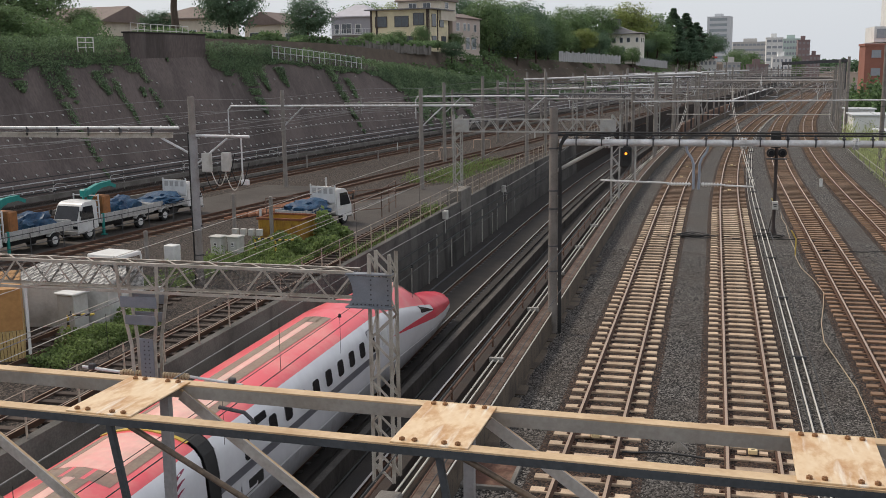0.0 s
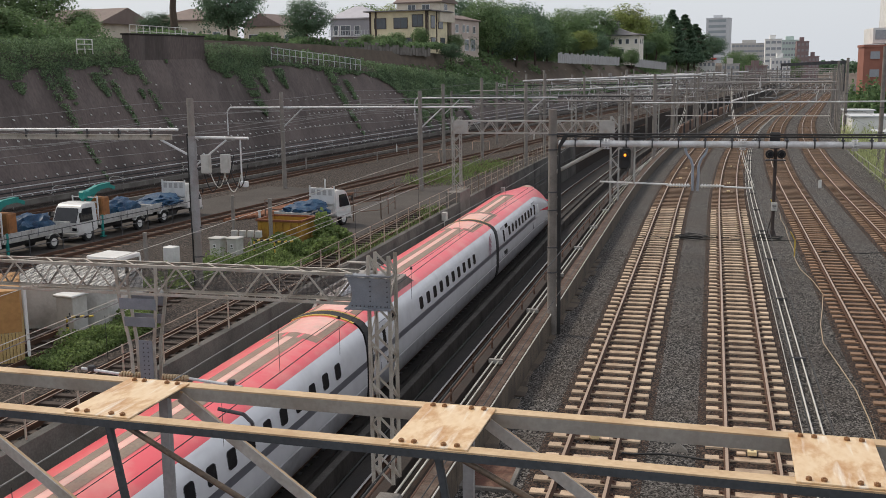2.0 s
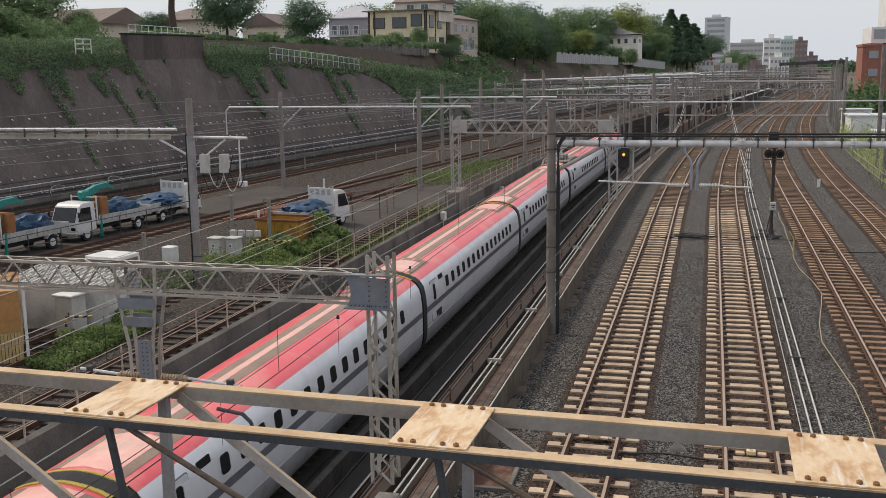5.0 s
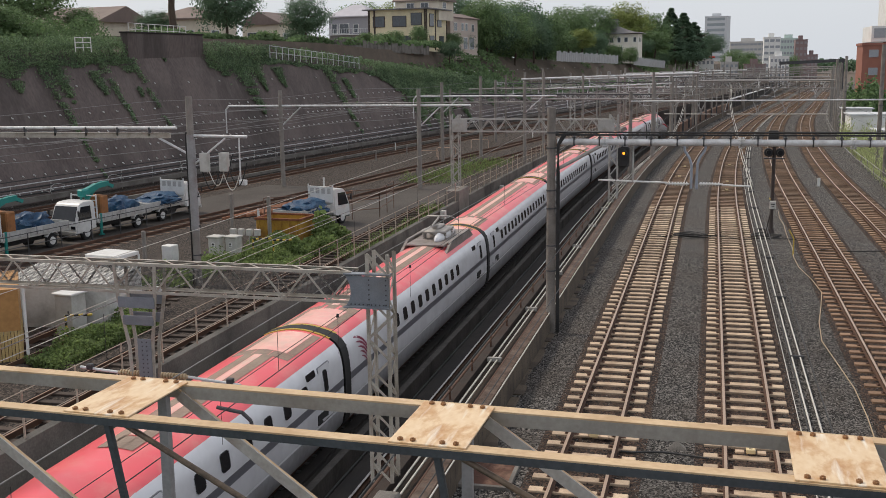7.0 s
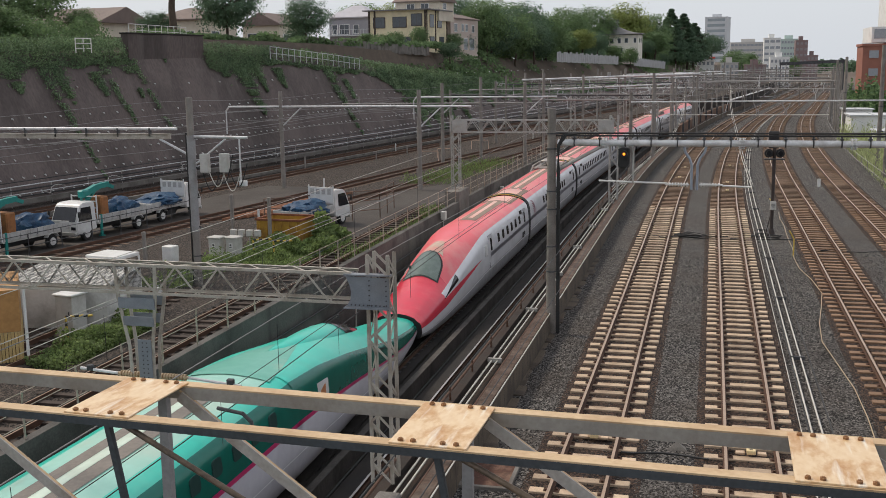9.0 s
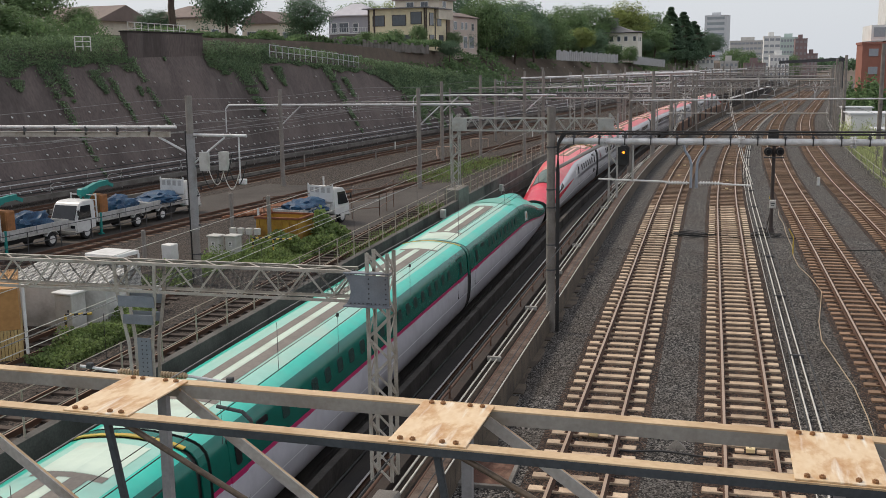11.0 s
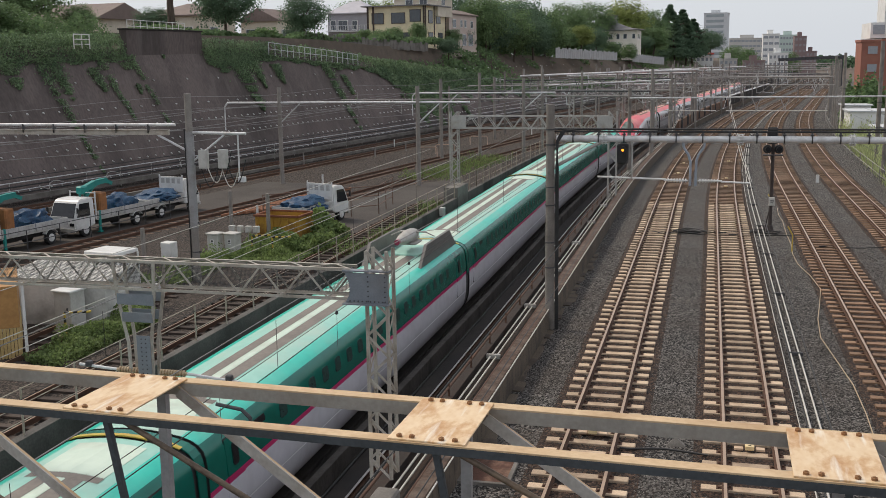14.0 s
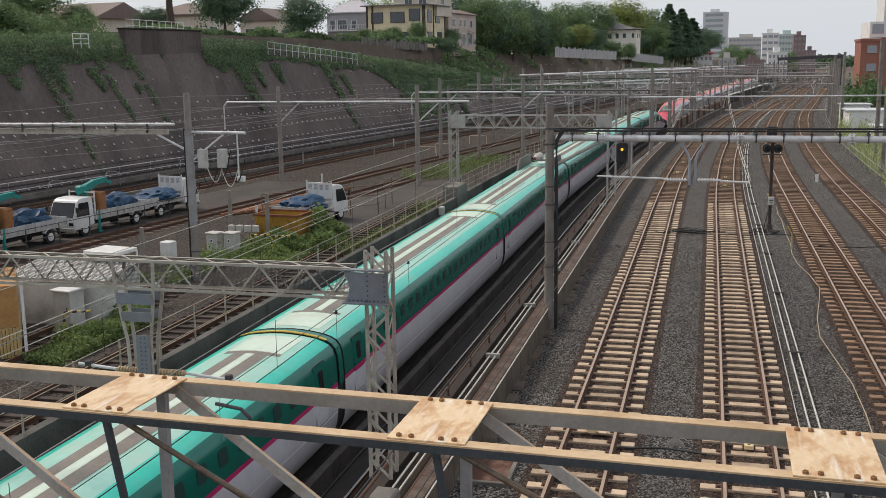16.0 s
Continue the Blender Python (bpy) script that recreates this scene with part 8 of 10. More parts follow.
def build_yard_things():
    truck(-31.8, 49.5, 172, "white flatbed truck with a teal crane and blue tarpaulin", True, length=6.0)
    truck(-32.75, 43.0, 172, "white flatbed truck with a teal crane and orange crate", True, length=6.0)
    truck(-31.3, 55.2, -8, "white flatbed truck with a blue tarpaulin load", False, length=4.9)
    truck(-21.15, 53.3, -14, "white flatbed truck with a blue tarpaulin, parked on asphalt", False, length=4.8)
    # rusty skip among the weeds
    e = thing("steel_skip", -20.35, 47.6, -0.05, -4, label="rusted yellow steel skip standing in weeds", category="skip")
    bm = bmesh.new()
    for sx in (-1, 1):
        box(bm, (sx * 1.15, 0, 0.75), (0.06, 1.7, 1.3), bevel=0.01)
    for sy in (-1, 1):
        box(bm, (0, sy * 0.85, 0.75), (2.3, 0.06, 1.3), bevel=0.01)
    box(bm, (0, 0, 0.14), (2.3, 1.7, 0.1))
    part("body", bm, M_YELLOWBIN, e)
    for k in range(6):
        bm = bmesh.new()
        box(bm, (-1.0 + 0.4 * k, -0.91, 0.72), (0.08, 0.06, 1.2))
        part("rib", bm, M_YELLOWBIN, e)
    bm = bmesh.new()
    for sy in (-1, 1):
        box(bm, (0, sy * 0.88, 1.42), (2.46, 0.12, 0.1))
    for sx in (-1, 1):
        box(bm, (sx * 1.18, 0, 1.42), (0.12, 1.8, 0.1))
    part("rim", bm, mat("rust", (0.24, 0.09, 0.045), (0.16, 0.06, 0.03), 0.9), e)
    # cabinets
    for x, y in ((-22.3, 43.9), (-21.5, 44.05)):
        e = thing("trackside_cabinet", x, y, -0.05, -10, label="grey trackside equipment cabinet with a warning mark", category="cabinet", group="yard cabinets")
        bm = bmesh.new()
        box(bm, (0, 0, 0.52), (0.6, 0.5, 0.85), bevel=0.03)
        part("body", bm, M_CAB, e)
        bm = bmesh.new()
        box(bm, (0, 0, 0.98), (0.7, 0.6, 0.09), bevel=0.03)
        part("lid", bm, M_CAB, e)
        bm = bmesh.new()
        box(bm, (0, 0, 0.06), (0.8, 0.6, 0.14))
        part("plinth", bm, M_CONC, e)
        bm = bmesh.new()
        box(bm, (0, -0.255, 0.6), (0.18, 0.012, 0.24))
        pl = part("label_plate", bm, M_WHITE, e)
        bm = bmesh.new()
        box(bm, (0, -0.264, 0.64), (0.1, 0.008, 0.09))
        box(bm, (0, -0.264, 0.53), (0.13, 0.008, 0.03))
        part("marking", bm, M_CABLE, pl)
    for k in range(4):
        e = thing("junction_box", -22.1 + 0.42 * k, 45.3, -0.12, -8, label="small grey junction box on a stake", category="junction box", group="junction boxes")
        bm = bmesh.new()
        box(bm, (0, 0, 1.05), (0.28, 0.22, 0.32), bevel=0.02)
        part("body", bm, M_CAB, e)
        bm = bmesh.new()
        rod(bm, (0, 0, -0.05), (0, 0, 0.9), 0.03, 6)
        part("stake", bm, M_STEEL, e)
    for x, y, h in ((-22.9, 46.9, 2.6), (-20.6, 46.2, 2.6), (-25.2, 42.4, 1.4)):
        bm = bmesh.new()
        box(bm, (0, 0, h / 2 - 0.05), (0.16, 0.16, h), bevel=0.02)
        o = part("stub_post", bm, M_POLE)
        o.matrix_basis = pose(x, y, 0)
        tagged(o, "short square concrete post in the yard", "post", group="stub posts")
    for x, y, h, n in ((-24.0, 42.6, 0.75, 1),):
        bm = bmesh.new()
        box(bm, (0, 0, h / 2 - 0.05), (0.6, 0.5, h), bevel=0.03)
        o = part("white_box", bm, M_WHITE)
        o.matrix_basis = pose(x, y, 0, 0, 0, -10)
        tagged(o, "white metal equipment box in the yard", "equipment box")
    # yellow and black barriers
    for x, y in ((-20.3, 43.6), (-19.2, 43.4), (-20.0, 28.6)):
        e = thing("barrier", x, y, 0, 20, label="yellow and black striped bent-pipe barrier", category="barrier", group="pipe barriers")
        for k in range(6):
            bm = bmesh.new()
            rod(bm, (0, 0, -0.05 + 0.16 * k), (0, 0, 0.11 + 0.16 * k), 0.04, 8)
            part("stripe", bm, M_OCHRE if k % 2 else M_CABLE, e)
        for k in range(6):
            bm = bmesh.new()
            rod(bm, (0.14 * k, 0, 0.91), (0.14 * (k + 1), 0, 0.93), 0.04, 8)
            part("stripe", bm, M_OCHRE if k % 2 else M_CABLE, e)
    # asphalt round the lone truck and the road of the other trucks
    a = soup("asphalt", [(-24.5, 50.5, -0.035), (-17.4, 50.8, -0.035), (-16.6, 72, -0.035), (-19.0, 75, -0.035), (-22.8, 66, -0.035)], [(0, 1, 2, 3, 4)], M_ASPHALT)
    tagged(a, "dark grey asphalt hardstanding in the yard", "asphalt", kind="structure")
    pts = [yard(20, 9.6), yard(20, 14.4), yard(74, 14.4), yard(74, 9.6)]
    a = soup("asphalt", [(q[0], q[1], -0.03) for q in pts], [(0, 1, 2, 3)], M_ASPHALT)
    tagged(a, "dark grey asphalt service road in the yard", "road", kind="structure")
    # wire fence round the hardstanding
    M_RUSTFENCE = mat("rusty_fence", (0.20, 0.13, 0.10), (0.14, 0.09, 0.07), 0.85, bump=0.05)
    railing("wire_fence", "rusty wire fence round the parked truck", [(-23.6, 52.3, -0.05), (-18.6, 57.4, -0.05), (-19.0, 61.5, -0.05)], 1.7, 1.8, M_RUSTFENCE, 3, 0.03)
    railing("wire_fence", "thin grey rail fence between trucks and siding", [yard_xy(36, 14.6, -0.05), yard_xy(58, 14.6, -0.05)], 1.15, 2.2, M_STEEL_DARK, 2, 0.025)
    # rusty rails lying on sleepers
    for k in range(6):
        bm = bmesh.new()
        a, b = yard(57.5 + 0.5 * k, 16.9 + 0.22 * k), yard(69.5 + 0.4 * k, 17.0 + 0.22 * k)
        bar(bm, (a[0], a[1], 0.06), (b[0], b[1], 0.06), 0.11, 0.15)
        o = part("stored_rail", bm, mat("orange_rust", (0.32, 0.15, 0.085), (0.24, 0.11, 0.06), 0.9) if k == 0 else bpy.data.materials["orange_rust"])
        tagged(o, "rusty spare rail lying on the ground", "rail", group="spare rails")


def build_corner():
    """Hut, white shed and cabinets at the near end of the yard."""
    M_PANEL = mat("tan_sheet_panel", (0.50, 0.27, 0.095), (0.42, 0.22, 0.075), 0.6, scale=1.0, fine=8, bump=0.03, stain=(0.3, 0.15, 0.05), stain_scale=1.0, stain_amt=0.5)
    M_OLDWHITE = mat("dirty_white_sheet", (0.64, 0.63, 0.60), (0.53, 0.52, 0.49), 0.7, scale=1.2, fine=10, bump=0.04, stain=(0.26, 0.24, 0.21), stain_scale=1.1, stain_amt=0.6)
    M_REEDBLIND = mat("yellow_corrugated_sheet", (0.58, 0.43, 0.20), (0.48, 0.34, 0.14), 0.7, scale=2, fine=20, bump=0.05)
    e = thing("hut", -24.15, 23.88, -0.05, 36, label="ochre sheet-clad hut with a corrugated lower wall", category="hut")
    bm = bmesh.new()
    box(bm, (2.4, 1.6, 1.6), (4.8, 3.2, 1.3))
    part("upper_wall", bm, M_PANEL, e)
    bm = bmesh.new()
    for k in range(48):
        rod(bm, (0.05 + 0.1 * k, 0.03, 0), (0.05 + 0.1 * k, 0.03, 0.94), 0.05, 6)
    for k in range(32):
        rod(bm, (4.77, 0.05 + 0.1 * k, 0), (4.77, 0.05 + 0.1 * k, 0.94), 0.05, 6)
    part("lower_wall", bm, M_REEDBLIND, e, "yellow corrugated lower wall")
    bm = bmesh.new()
    rod(bm, (4.95, -0.05, -0.02), (4.95, -0.05, 2.35), 0.05, 10)
    part("downpipe", bm, M_WHITE, e, "white downpipe")
    e = thing("white_shed", -23.6, 30.2, -0.05, 8, label="low grey-white shed with a corrugated roof behind bushes", category="shed")
    bm = bmesh.new()
    box(bm, (1.9, 1.5, 0.75), (3.8, 3.0, 1.5), bevel=0.02)
    part("wall", bm, M_OLDWHITE, e)
    bm = bmesh.new()
    bar(bm, (1.9, -0.1, 1.53), (1.9, 3.1, 1.69), 4.0, 0.03)
    rf = part("roof", bm, M_OLDWHITE, e, "pale corrugated sheet roof")
    for k in range(20):
        bm = bmesh.new()
        bar(bm, (0.0 + 0.2 * k, -0.1, 1.56), (0.0 + 0.2 * k, 3.1, 1.72), 0.13, 0.04)
        part("corrugation", bm, M_OLDWHITE, rf)
    bm = bmesh.new()
    box(bm, (0.5, -0.02, 0.8), (0.16, 0.012, 0.16))
    part("notice_plate", bm, M_CABLE, e, "small dark notice plate")
    for x, y, h, w in ((-20.75, 30.0, 1.35, 0.72), (-23.2, 29.6, 1.1, 0.7)):
        e = thing("tall_cabinet", x, y, -0.05, -8, label="tall pale grey equipment cabinet beside the bushes", category="cabinet", group="tall cabinets")
        bm = bmesh.new()
        box(bm, (0, 0, h / 2), (w, 0.7, h), bevel=0.02)
        part("body", bm, M_CAB, e)
        bm = bmesh.new()
        box(bm, (0, 0, h + 0.04), (w + 0.12, 0.82, 0.08), bevel=0.02)
        part("lid", bm, M_WHITE, e)
        bm = bmesh.new()
        box(bm, (w * 0.3, -0.36, h * 0.55), (0.04, 0.04, 0.2))
        part("handle", bm, M_STEEL_DARK, e)
    bm = bmesh.new()
    box(bm, (0, 0, 2.3), (1.5, 1.2, 0.14), bevel=0.02)
    for sx in (-0.75, 0.75):
        for sy in (-0.55, 0.55):
            rod(bm, (sx, sy, -0.05), (sx, sy, 2.25), 0.04, 8)
    o = part("canopy_roof", bm, M_WHITE)
    o.matrix_basis = pose(-21.25, 33.5, -0.3, 0, 0, -8)
    tagged(o, "white flat canopy on four thin posts", "canopy")


build_yard_things()
build_corner()


# ---- things beside the upper tracks ----
def conduit(name, label, off, z, r, s0, s1, material, n=8, wob=0.0):
    v, f = [], []
    st = []
    q = s0
    while q < s1:
        st.append(q)
        q += 2.5
    for i, q in enumerate(st):
        o = off + wob * noise.noise(Vector((q * 0.13, off, 0)))
        x, y, th = line(q, o)
        for k in range(n):
            a = k * math.tau / n
            v.append((x + r * math.cos(a) * math.cos(th), y - r * math.cos(a) * math.sin(th), z + r * math.sin(a)))
    for i in range(len(st) - 1):
        for k in range(n):
            a, b = i * n + k, i * n + (k + 1) % n
            f.append((a, b, b + n, a + n))
    o = soup(name, v, f, material, smooth=True)
    return tagged(o, label, "conduit", group=name)


def tube(name, pts, r, material, parent=None, label="", n=6):
    """One continuous round tube along a chain of points."""
    pts = [Vector(q) for q in pts]
    v, f = [], []
    for i, q in enumerate(pts):
        d = (pts[min(i + 1, len(pts) - 1)] - pts[max(i - 1, 0)]).normalized()
        up = Vector((0, 0, 1)) if abs(d.z) < 0.9 else Vector((1, 0, 0))
        a = d.cross(up).normalized()
        b = a.cross(d)
        for k in range(n):
            w = k * math.tau / n
            v.append(tuple(q + a * (r * math.cos(w)) + b * (r * math.sin(w))))
    for i in range(len(pts) - 1):
        for k in range(n):
            f.append((i * n + k, i * n + (k + 1) % n, (i + 1) * n + (k + 1) % n, (i + 1) * n + k))
    f.append(tuple(range(n)))
    f.append(tuple((len(pts) - 1) * n + k for k in reversed(range(n))))
    return soup(name, v, f, material, parent, label, smooth=True)


def build_trackside():
    for off, r in ((2.36, 0.013), (2.60, 0.025), (2.84, 0.025)):
        conduit("white_conduit", "white conduit pipe running between the tracks", off, -0.12, r, 12, 180, M_WHITE_PIPE)
    bm = bmesh.new()
    for k in range(14):
        x, y, th = line(15.5 + 8.3 * k, 2.75)
        box(bm, (x, y, -0.12), (0.42, 0.07, 0.11), bevel=0.01)
    o = part("conduit_clamps", bm, M_STEEL_DARK)
    tagged(o, "dark clamps holding the white conduits", "clamps", kind="stuff")
    conduit("loose_cable", "thin pale cable lying on the ballast", 4.0, -0.2, 0.016, 12, 66, M_CERAMIC, 6, 0.7)
    # pipes and cables on the wall between the levels
    for off, z, r, m, lab in ((-6.32, 0.45, 0.035, M_RAIL, "rusty pipe along the wall top"), (-6.05, 0.16, 0.026, M_WHITE_PIPE, "white conduit along the wall top"), (-5.88, 0.16, 0.026, M_WHITE_PIPE, "white conduit along the wall top"),
                              (-5.46, 0.46, 0.03, M_RAIL, "rusty conduit along the wall top"), (-5.06, 0.475, 0.018, M_WHITE_PIPE, "thin white cable along the wall face")):
        conduit("wall_conduit", lab, off, z, r, 8, 180, m)
    e = thing("conduit_stakes", label="rusty stakes along the wall top", category="stakes")
    for k in range(46):
        x, y, th = line(12 + 2.6 * k, -6.32)
        bm = bmesh.new()
        rod(bm, (x, y, 0.2), (x, y, 0.62), 0.03, 6)
        part("stake", bm, M_RAIL, e)
    for k in range(12):
        x, y, th = line(16 + 6.5 * k, -5.96)
        bm = bmesh.new()
        box(bm, (x, y, 0.17), (0.42, 0.09, 0.14), bevel=0.01)
        part("clamp", bm, M_STEEL, e)
    # balises
    for c, q in ((TRACKS[0], 24.0), (TRACKS[1], 23.7), (TRACKS[0], 76.5), (TRACKS[0], 82), (TRACKS[0], 90), (TRACKS[1], 74), (TRACKS[1], 79), (TRACKS[1], 92)):
        x, y, th = line(q, c)
        e = thing("track_beacon", x, y, 0, -math.degrees(th), label="cream track beacon box between the rails", category="track beacon", group="track beacons")
        bm = bmesh.new()
        box(bm, (0, 0, -0.05), (0.2, 0.3, 0.1), bevel=0.012)
        b = part("body", bm, mat("cream_plastic", (0.78, 0.62, 0.34), (0.7, 0.55, 0.3), 0.5, bump=0) if "cream_plastic" not in bpy.data.materials else bpy.data.materials["cream_plastic"], e)
        for sy in (-0.07, 0.07):
            bm = bmesh.new()
            box(bm, (0, sy, 0.002), (0.07, 0.03, 0.008))
            part("slot", bm, M_CABLE, b)
        for sx in (-1, 1):
            bm = bmesh.new()
            box(bm, (sx * 0.24, 0, -0.11), (0.2, 0.16, 0.05), bevel=0.008)
            part("mount", bm, M_SLEEPER, e)
    # black cables across the ballast
    r = random.Random(4)
    for y0, x0, x1 in ((54.2, -3.6, 5.2), (54.9, -1.6, 3.2), (51.5, 5.2, 10), (23.4, -1.8, 0.4)):
        run = []
        x = x0
        while x < x1:
            p = Vector((x, y0 + 0.5 * noise.noise(Vector((x * 0.9, y0, 0))), -0.17 + 0.05 * abs(noise.noise(Vector((x * 2, 1, y0))))))
            run.append(p)
            x += 0.25
        o = tube("black_cable", run, 0.025, M_CABLE)
        tagged(o, "black cable lying across the ballast", "cable", group="ballast cables")
    for cx, cy, nn in ((-0.9, 54.6, 4), (3.0, 55.2, 3)):
        run = []
        for k in range(nn):
            for j in range(20):
                a = j * math.tau / 20
                p = Vector((cx + (0.62 + 0.07 * k) * math.cos(a) + 0.1 * math.sin(k * 5), cy + (0.42 + 0.04 * k) * math.sin(a), -0.18 + 0.035 * k + 0.03 * math.sin(3 * a + k)))
                run.append(p)
        o = tube("cable_coil", run, 0.02, M_CABLE)
        tagged(o, "coil of black cable on the ballast", "cable coil", group="cable coils")
    # signal on its mast
    e = thing("signal_mast", 3.2, 56.0, 0, label="dark colour-light signal on a steel mast", category="railway signal")
    bm = bmesh.new()
    rod(bm, (0, 0, -0.25), (0, 0, 0.1), 0.22, 12, r2=0.13)
    rod(bm, (0, 0, 0.1), (0, 0, 4.9), 0.09, 12)
    bar(bm, (-0.28, 0, -0.2), (-0.02, 0, 1.1), 0.05, 0.05)
    part("mast", bm, mat("black_brown_steel", (0.06, 0.045, 0.04), (0.04, 0.03, 0.028), 0.7), e, smooth=True)
    bm = bmesh.new()
    box(bm, (0.03, -0.16, 1.35), (0.3, 0.2, 0.42), bevel=0.02)
    bx = part("control_box", bm, M_CAB, e, "pale grey control box")
    bm = bmesh.new()
    box(bm, (0.03, -0.262, 1.4), (0.2, 0.006, 0.05))
    box(bm, (0.03, -0.262, 1.3), (0.14, 0.006, 0.04))
    part("marking", bm, M_CABLE, bx)
    for z in (4.05,):
        bm = bmesh.new()
        box(bm, (0, -0.05, z - 0.3), (1.0, 0.3, 0.06))
        part("step", bm, M_STEEL_DARK, e)
        for sx in (-0.28, 0.28):
            bm = bmesh.new()
            rod(bm, (sx, 0.12, z), (sx, -0.12, z), 0.22, 18)
            rod(bm, (sx, -0.12, z), (sx, -0.4, z + 0.02), 0.13, 14)
            h = part("lamp_head", bm, M_UNDER, e, smooth=True)
            bm = bmesh.new()
            rod(bm, (sx, -0.405, z + 0.02), (sx, -0.41, z + 0.02), 0.12, 14)
            part("lens", bm, M_GLASS, h)
    bm = bmesh.new()
    box(bm, (-0.06, 0, 4.75), (0.5, 0.3, 0.85), bevel=0.04)
    part("back_box", bm, M_UNDER, e)
    # hanging signal with a lit amber lamp
    e = thing("hanging_signal", -2.72, 34.0, 0, label="black hanging signal head with a lit amber lamp", category="railway signal")
    bm = bmesh.new()
    box(bm, (0.02, 0.05, 5.72), (0.36, 0.26, 0.66), bevel=0.05)
    part("head", bm, M_UNDER, e)
    bm = bmesh.new()
    rod(bm, (0.04, -0.12, 5.86), (0.04, -0.26, 5.86), 0.11, 14)
    h = part("hood", bm, M_UNDER, e, smooth=True)
    bm = bmesh.new()
    rod(bm, (0.04, -0.262, 5.86), (0.04, -0.27, 5.86), 0.042, 14)
    part("lamp", bm, glow("amber_lamp", (1.0, 0.30, 0.02), 2.0), h, "lit amber lamp")
    bm = bmesh.new()
    rod(bm, (0.32, 0, 4.9), (0.32, 0, 6.1), 0.035, 8)
    rod(bm, (-0.1, 0, 6.0), (-0.1, 0, 6.2), 0.05, 8)
    part("hanger", bm, M_STEEL, e, smooth=True)
    # forked dropper of the overhead line
    e = thing("overhead_dropper", 0, 34.0, 0, label="forked grey tube dropper with ribbed insulators", category="dropper")
    for sx in (-1, 1):
        bm = bmesh.new()
        pts = [(-0.47 + sx * 0.34, 6.1), (-0.47 + sx * 0.30, 5.92), (-0.47 + sx * 0.16, 5.72), (-0.47 + sx * 0.09, 5.5), (-0.47 + sx * 0.085, 4.72)]
        for a, b in zip(pts, pts[1:]):
            rod(bm, (a[0], 0, a[1]), (b[0], 0, b[1]), 0.042, 10)
        part("tube", bm, mat("blue_grey_tube", (0.36, 0.40, 0.46), (0.30, 0.33, 0.38), 0.5, 0.2) if sx < 0 else bpy.data.materials["blue_grey_tube"], e, smooth=True)
        bm = bmesh.new()
        for k in range(7):
            rod(bm, (-0.47 + sx * (0.2 + 0.09 * k), 0, 4.88), (-0.47 + sx * (0.24 + 0.09 * k), 0, 4.88), 0.065, 12)
        rod(bm, (-0.47 + sx * 0.15, 0, 4.88), (-0.47 + sx * 0.9, 0, 4.88), 0.03, 8)
        part("insulator", bm, M_WHITE, e, smooth=True)
    bm = bmesh.new()
    rod(bm, (-3.5, 0, 4.97), (-1.3, 0, 4.91), 0.03, 8)
    rod(bm, (0.4, 0, 4.86), (1.28, 0, 4.83), 0.03, 8)
    part("cross_rod", bm, M_WHITE, e, smooth=True)
    # marker stake, bent hooks
    bm = bmesh.new()
    box(bm, (7.6, 78.4, 0.05), (0.22, 0.1, 0.6), bevel=0.02)
    tagged(part("marker_stake", bm, M_WHITE), "white marker stake in the ballast", "marker")
    for x, y in ((3.9, 50.2), (3.6, 62)):
        bm = bmesh.new()
        rod(bm, (x, y, -0.25), (x, y, 0.55), 0.03, 8)
        rod(bm, (x, y, 0.55), (x - 0.22, y, 0.95), 0.03, 8)
        tagged(part("bent_conduit", bm, M_OCHRE, smooth=True), "bent tan conduit standing in the ballast", "conduit", group="bent conduits")
    railing("trackside_fence", "pale pipe railing beside the outer track", [(*line(q, 11.9)[:2], -0.3) for q in (48, 64, 80, 96, 112, 130, 150, 170, 190)], 1.1, 4.0, M_FARSTEEL, 2, 0.028)
    for q, off, zt in ((90, 12.9, 9.8), (128, 13.0, 9.0), (160, 13.0, 8.6)):
        x, y, th = line(q, off)
        round_pole("catenary_pole", x, y, -0.6, zt, 0.17, "tall brown-grey concrete pole beside the outer track", (3.0, 5.0), M_POLE_BROWN)


build_trackside()


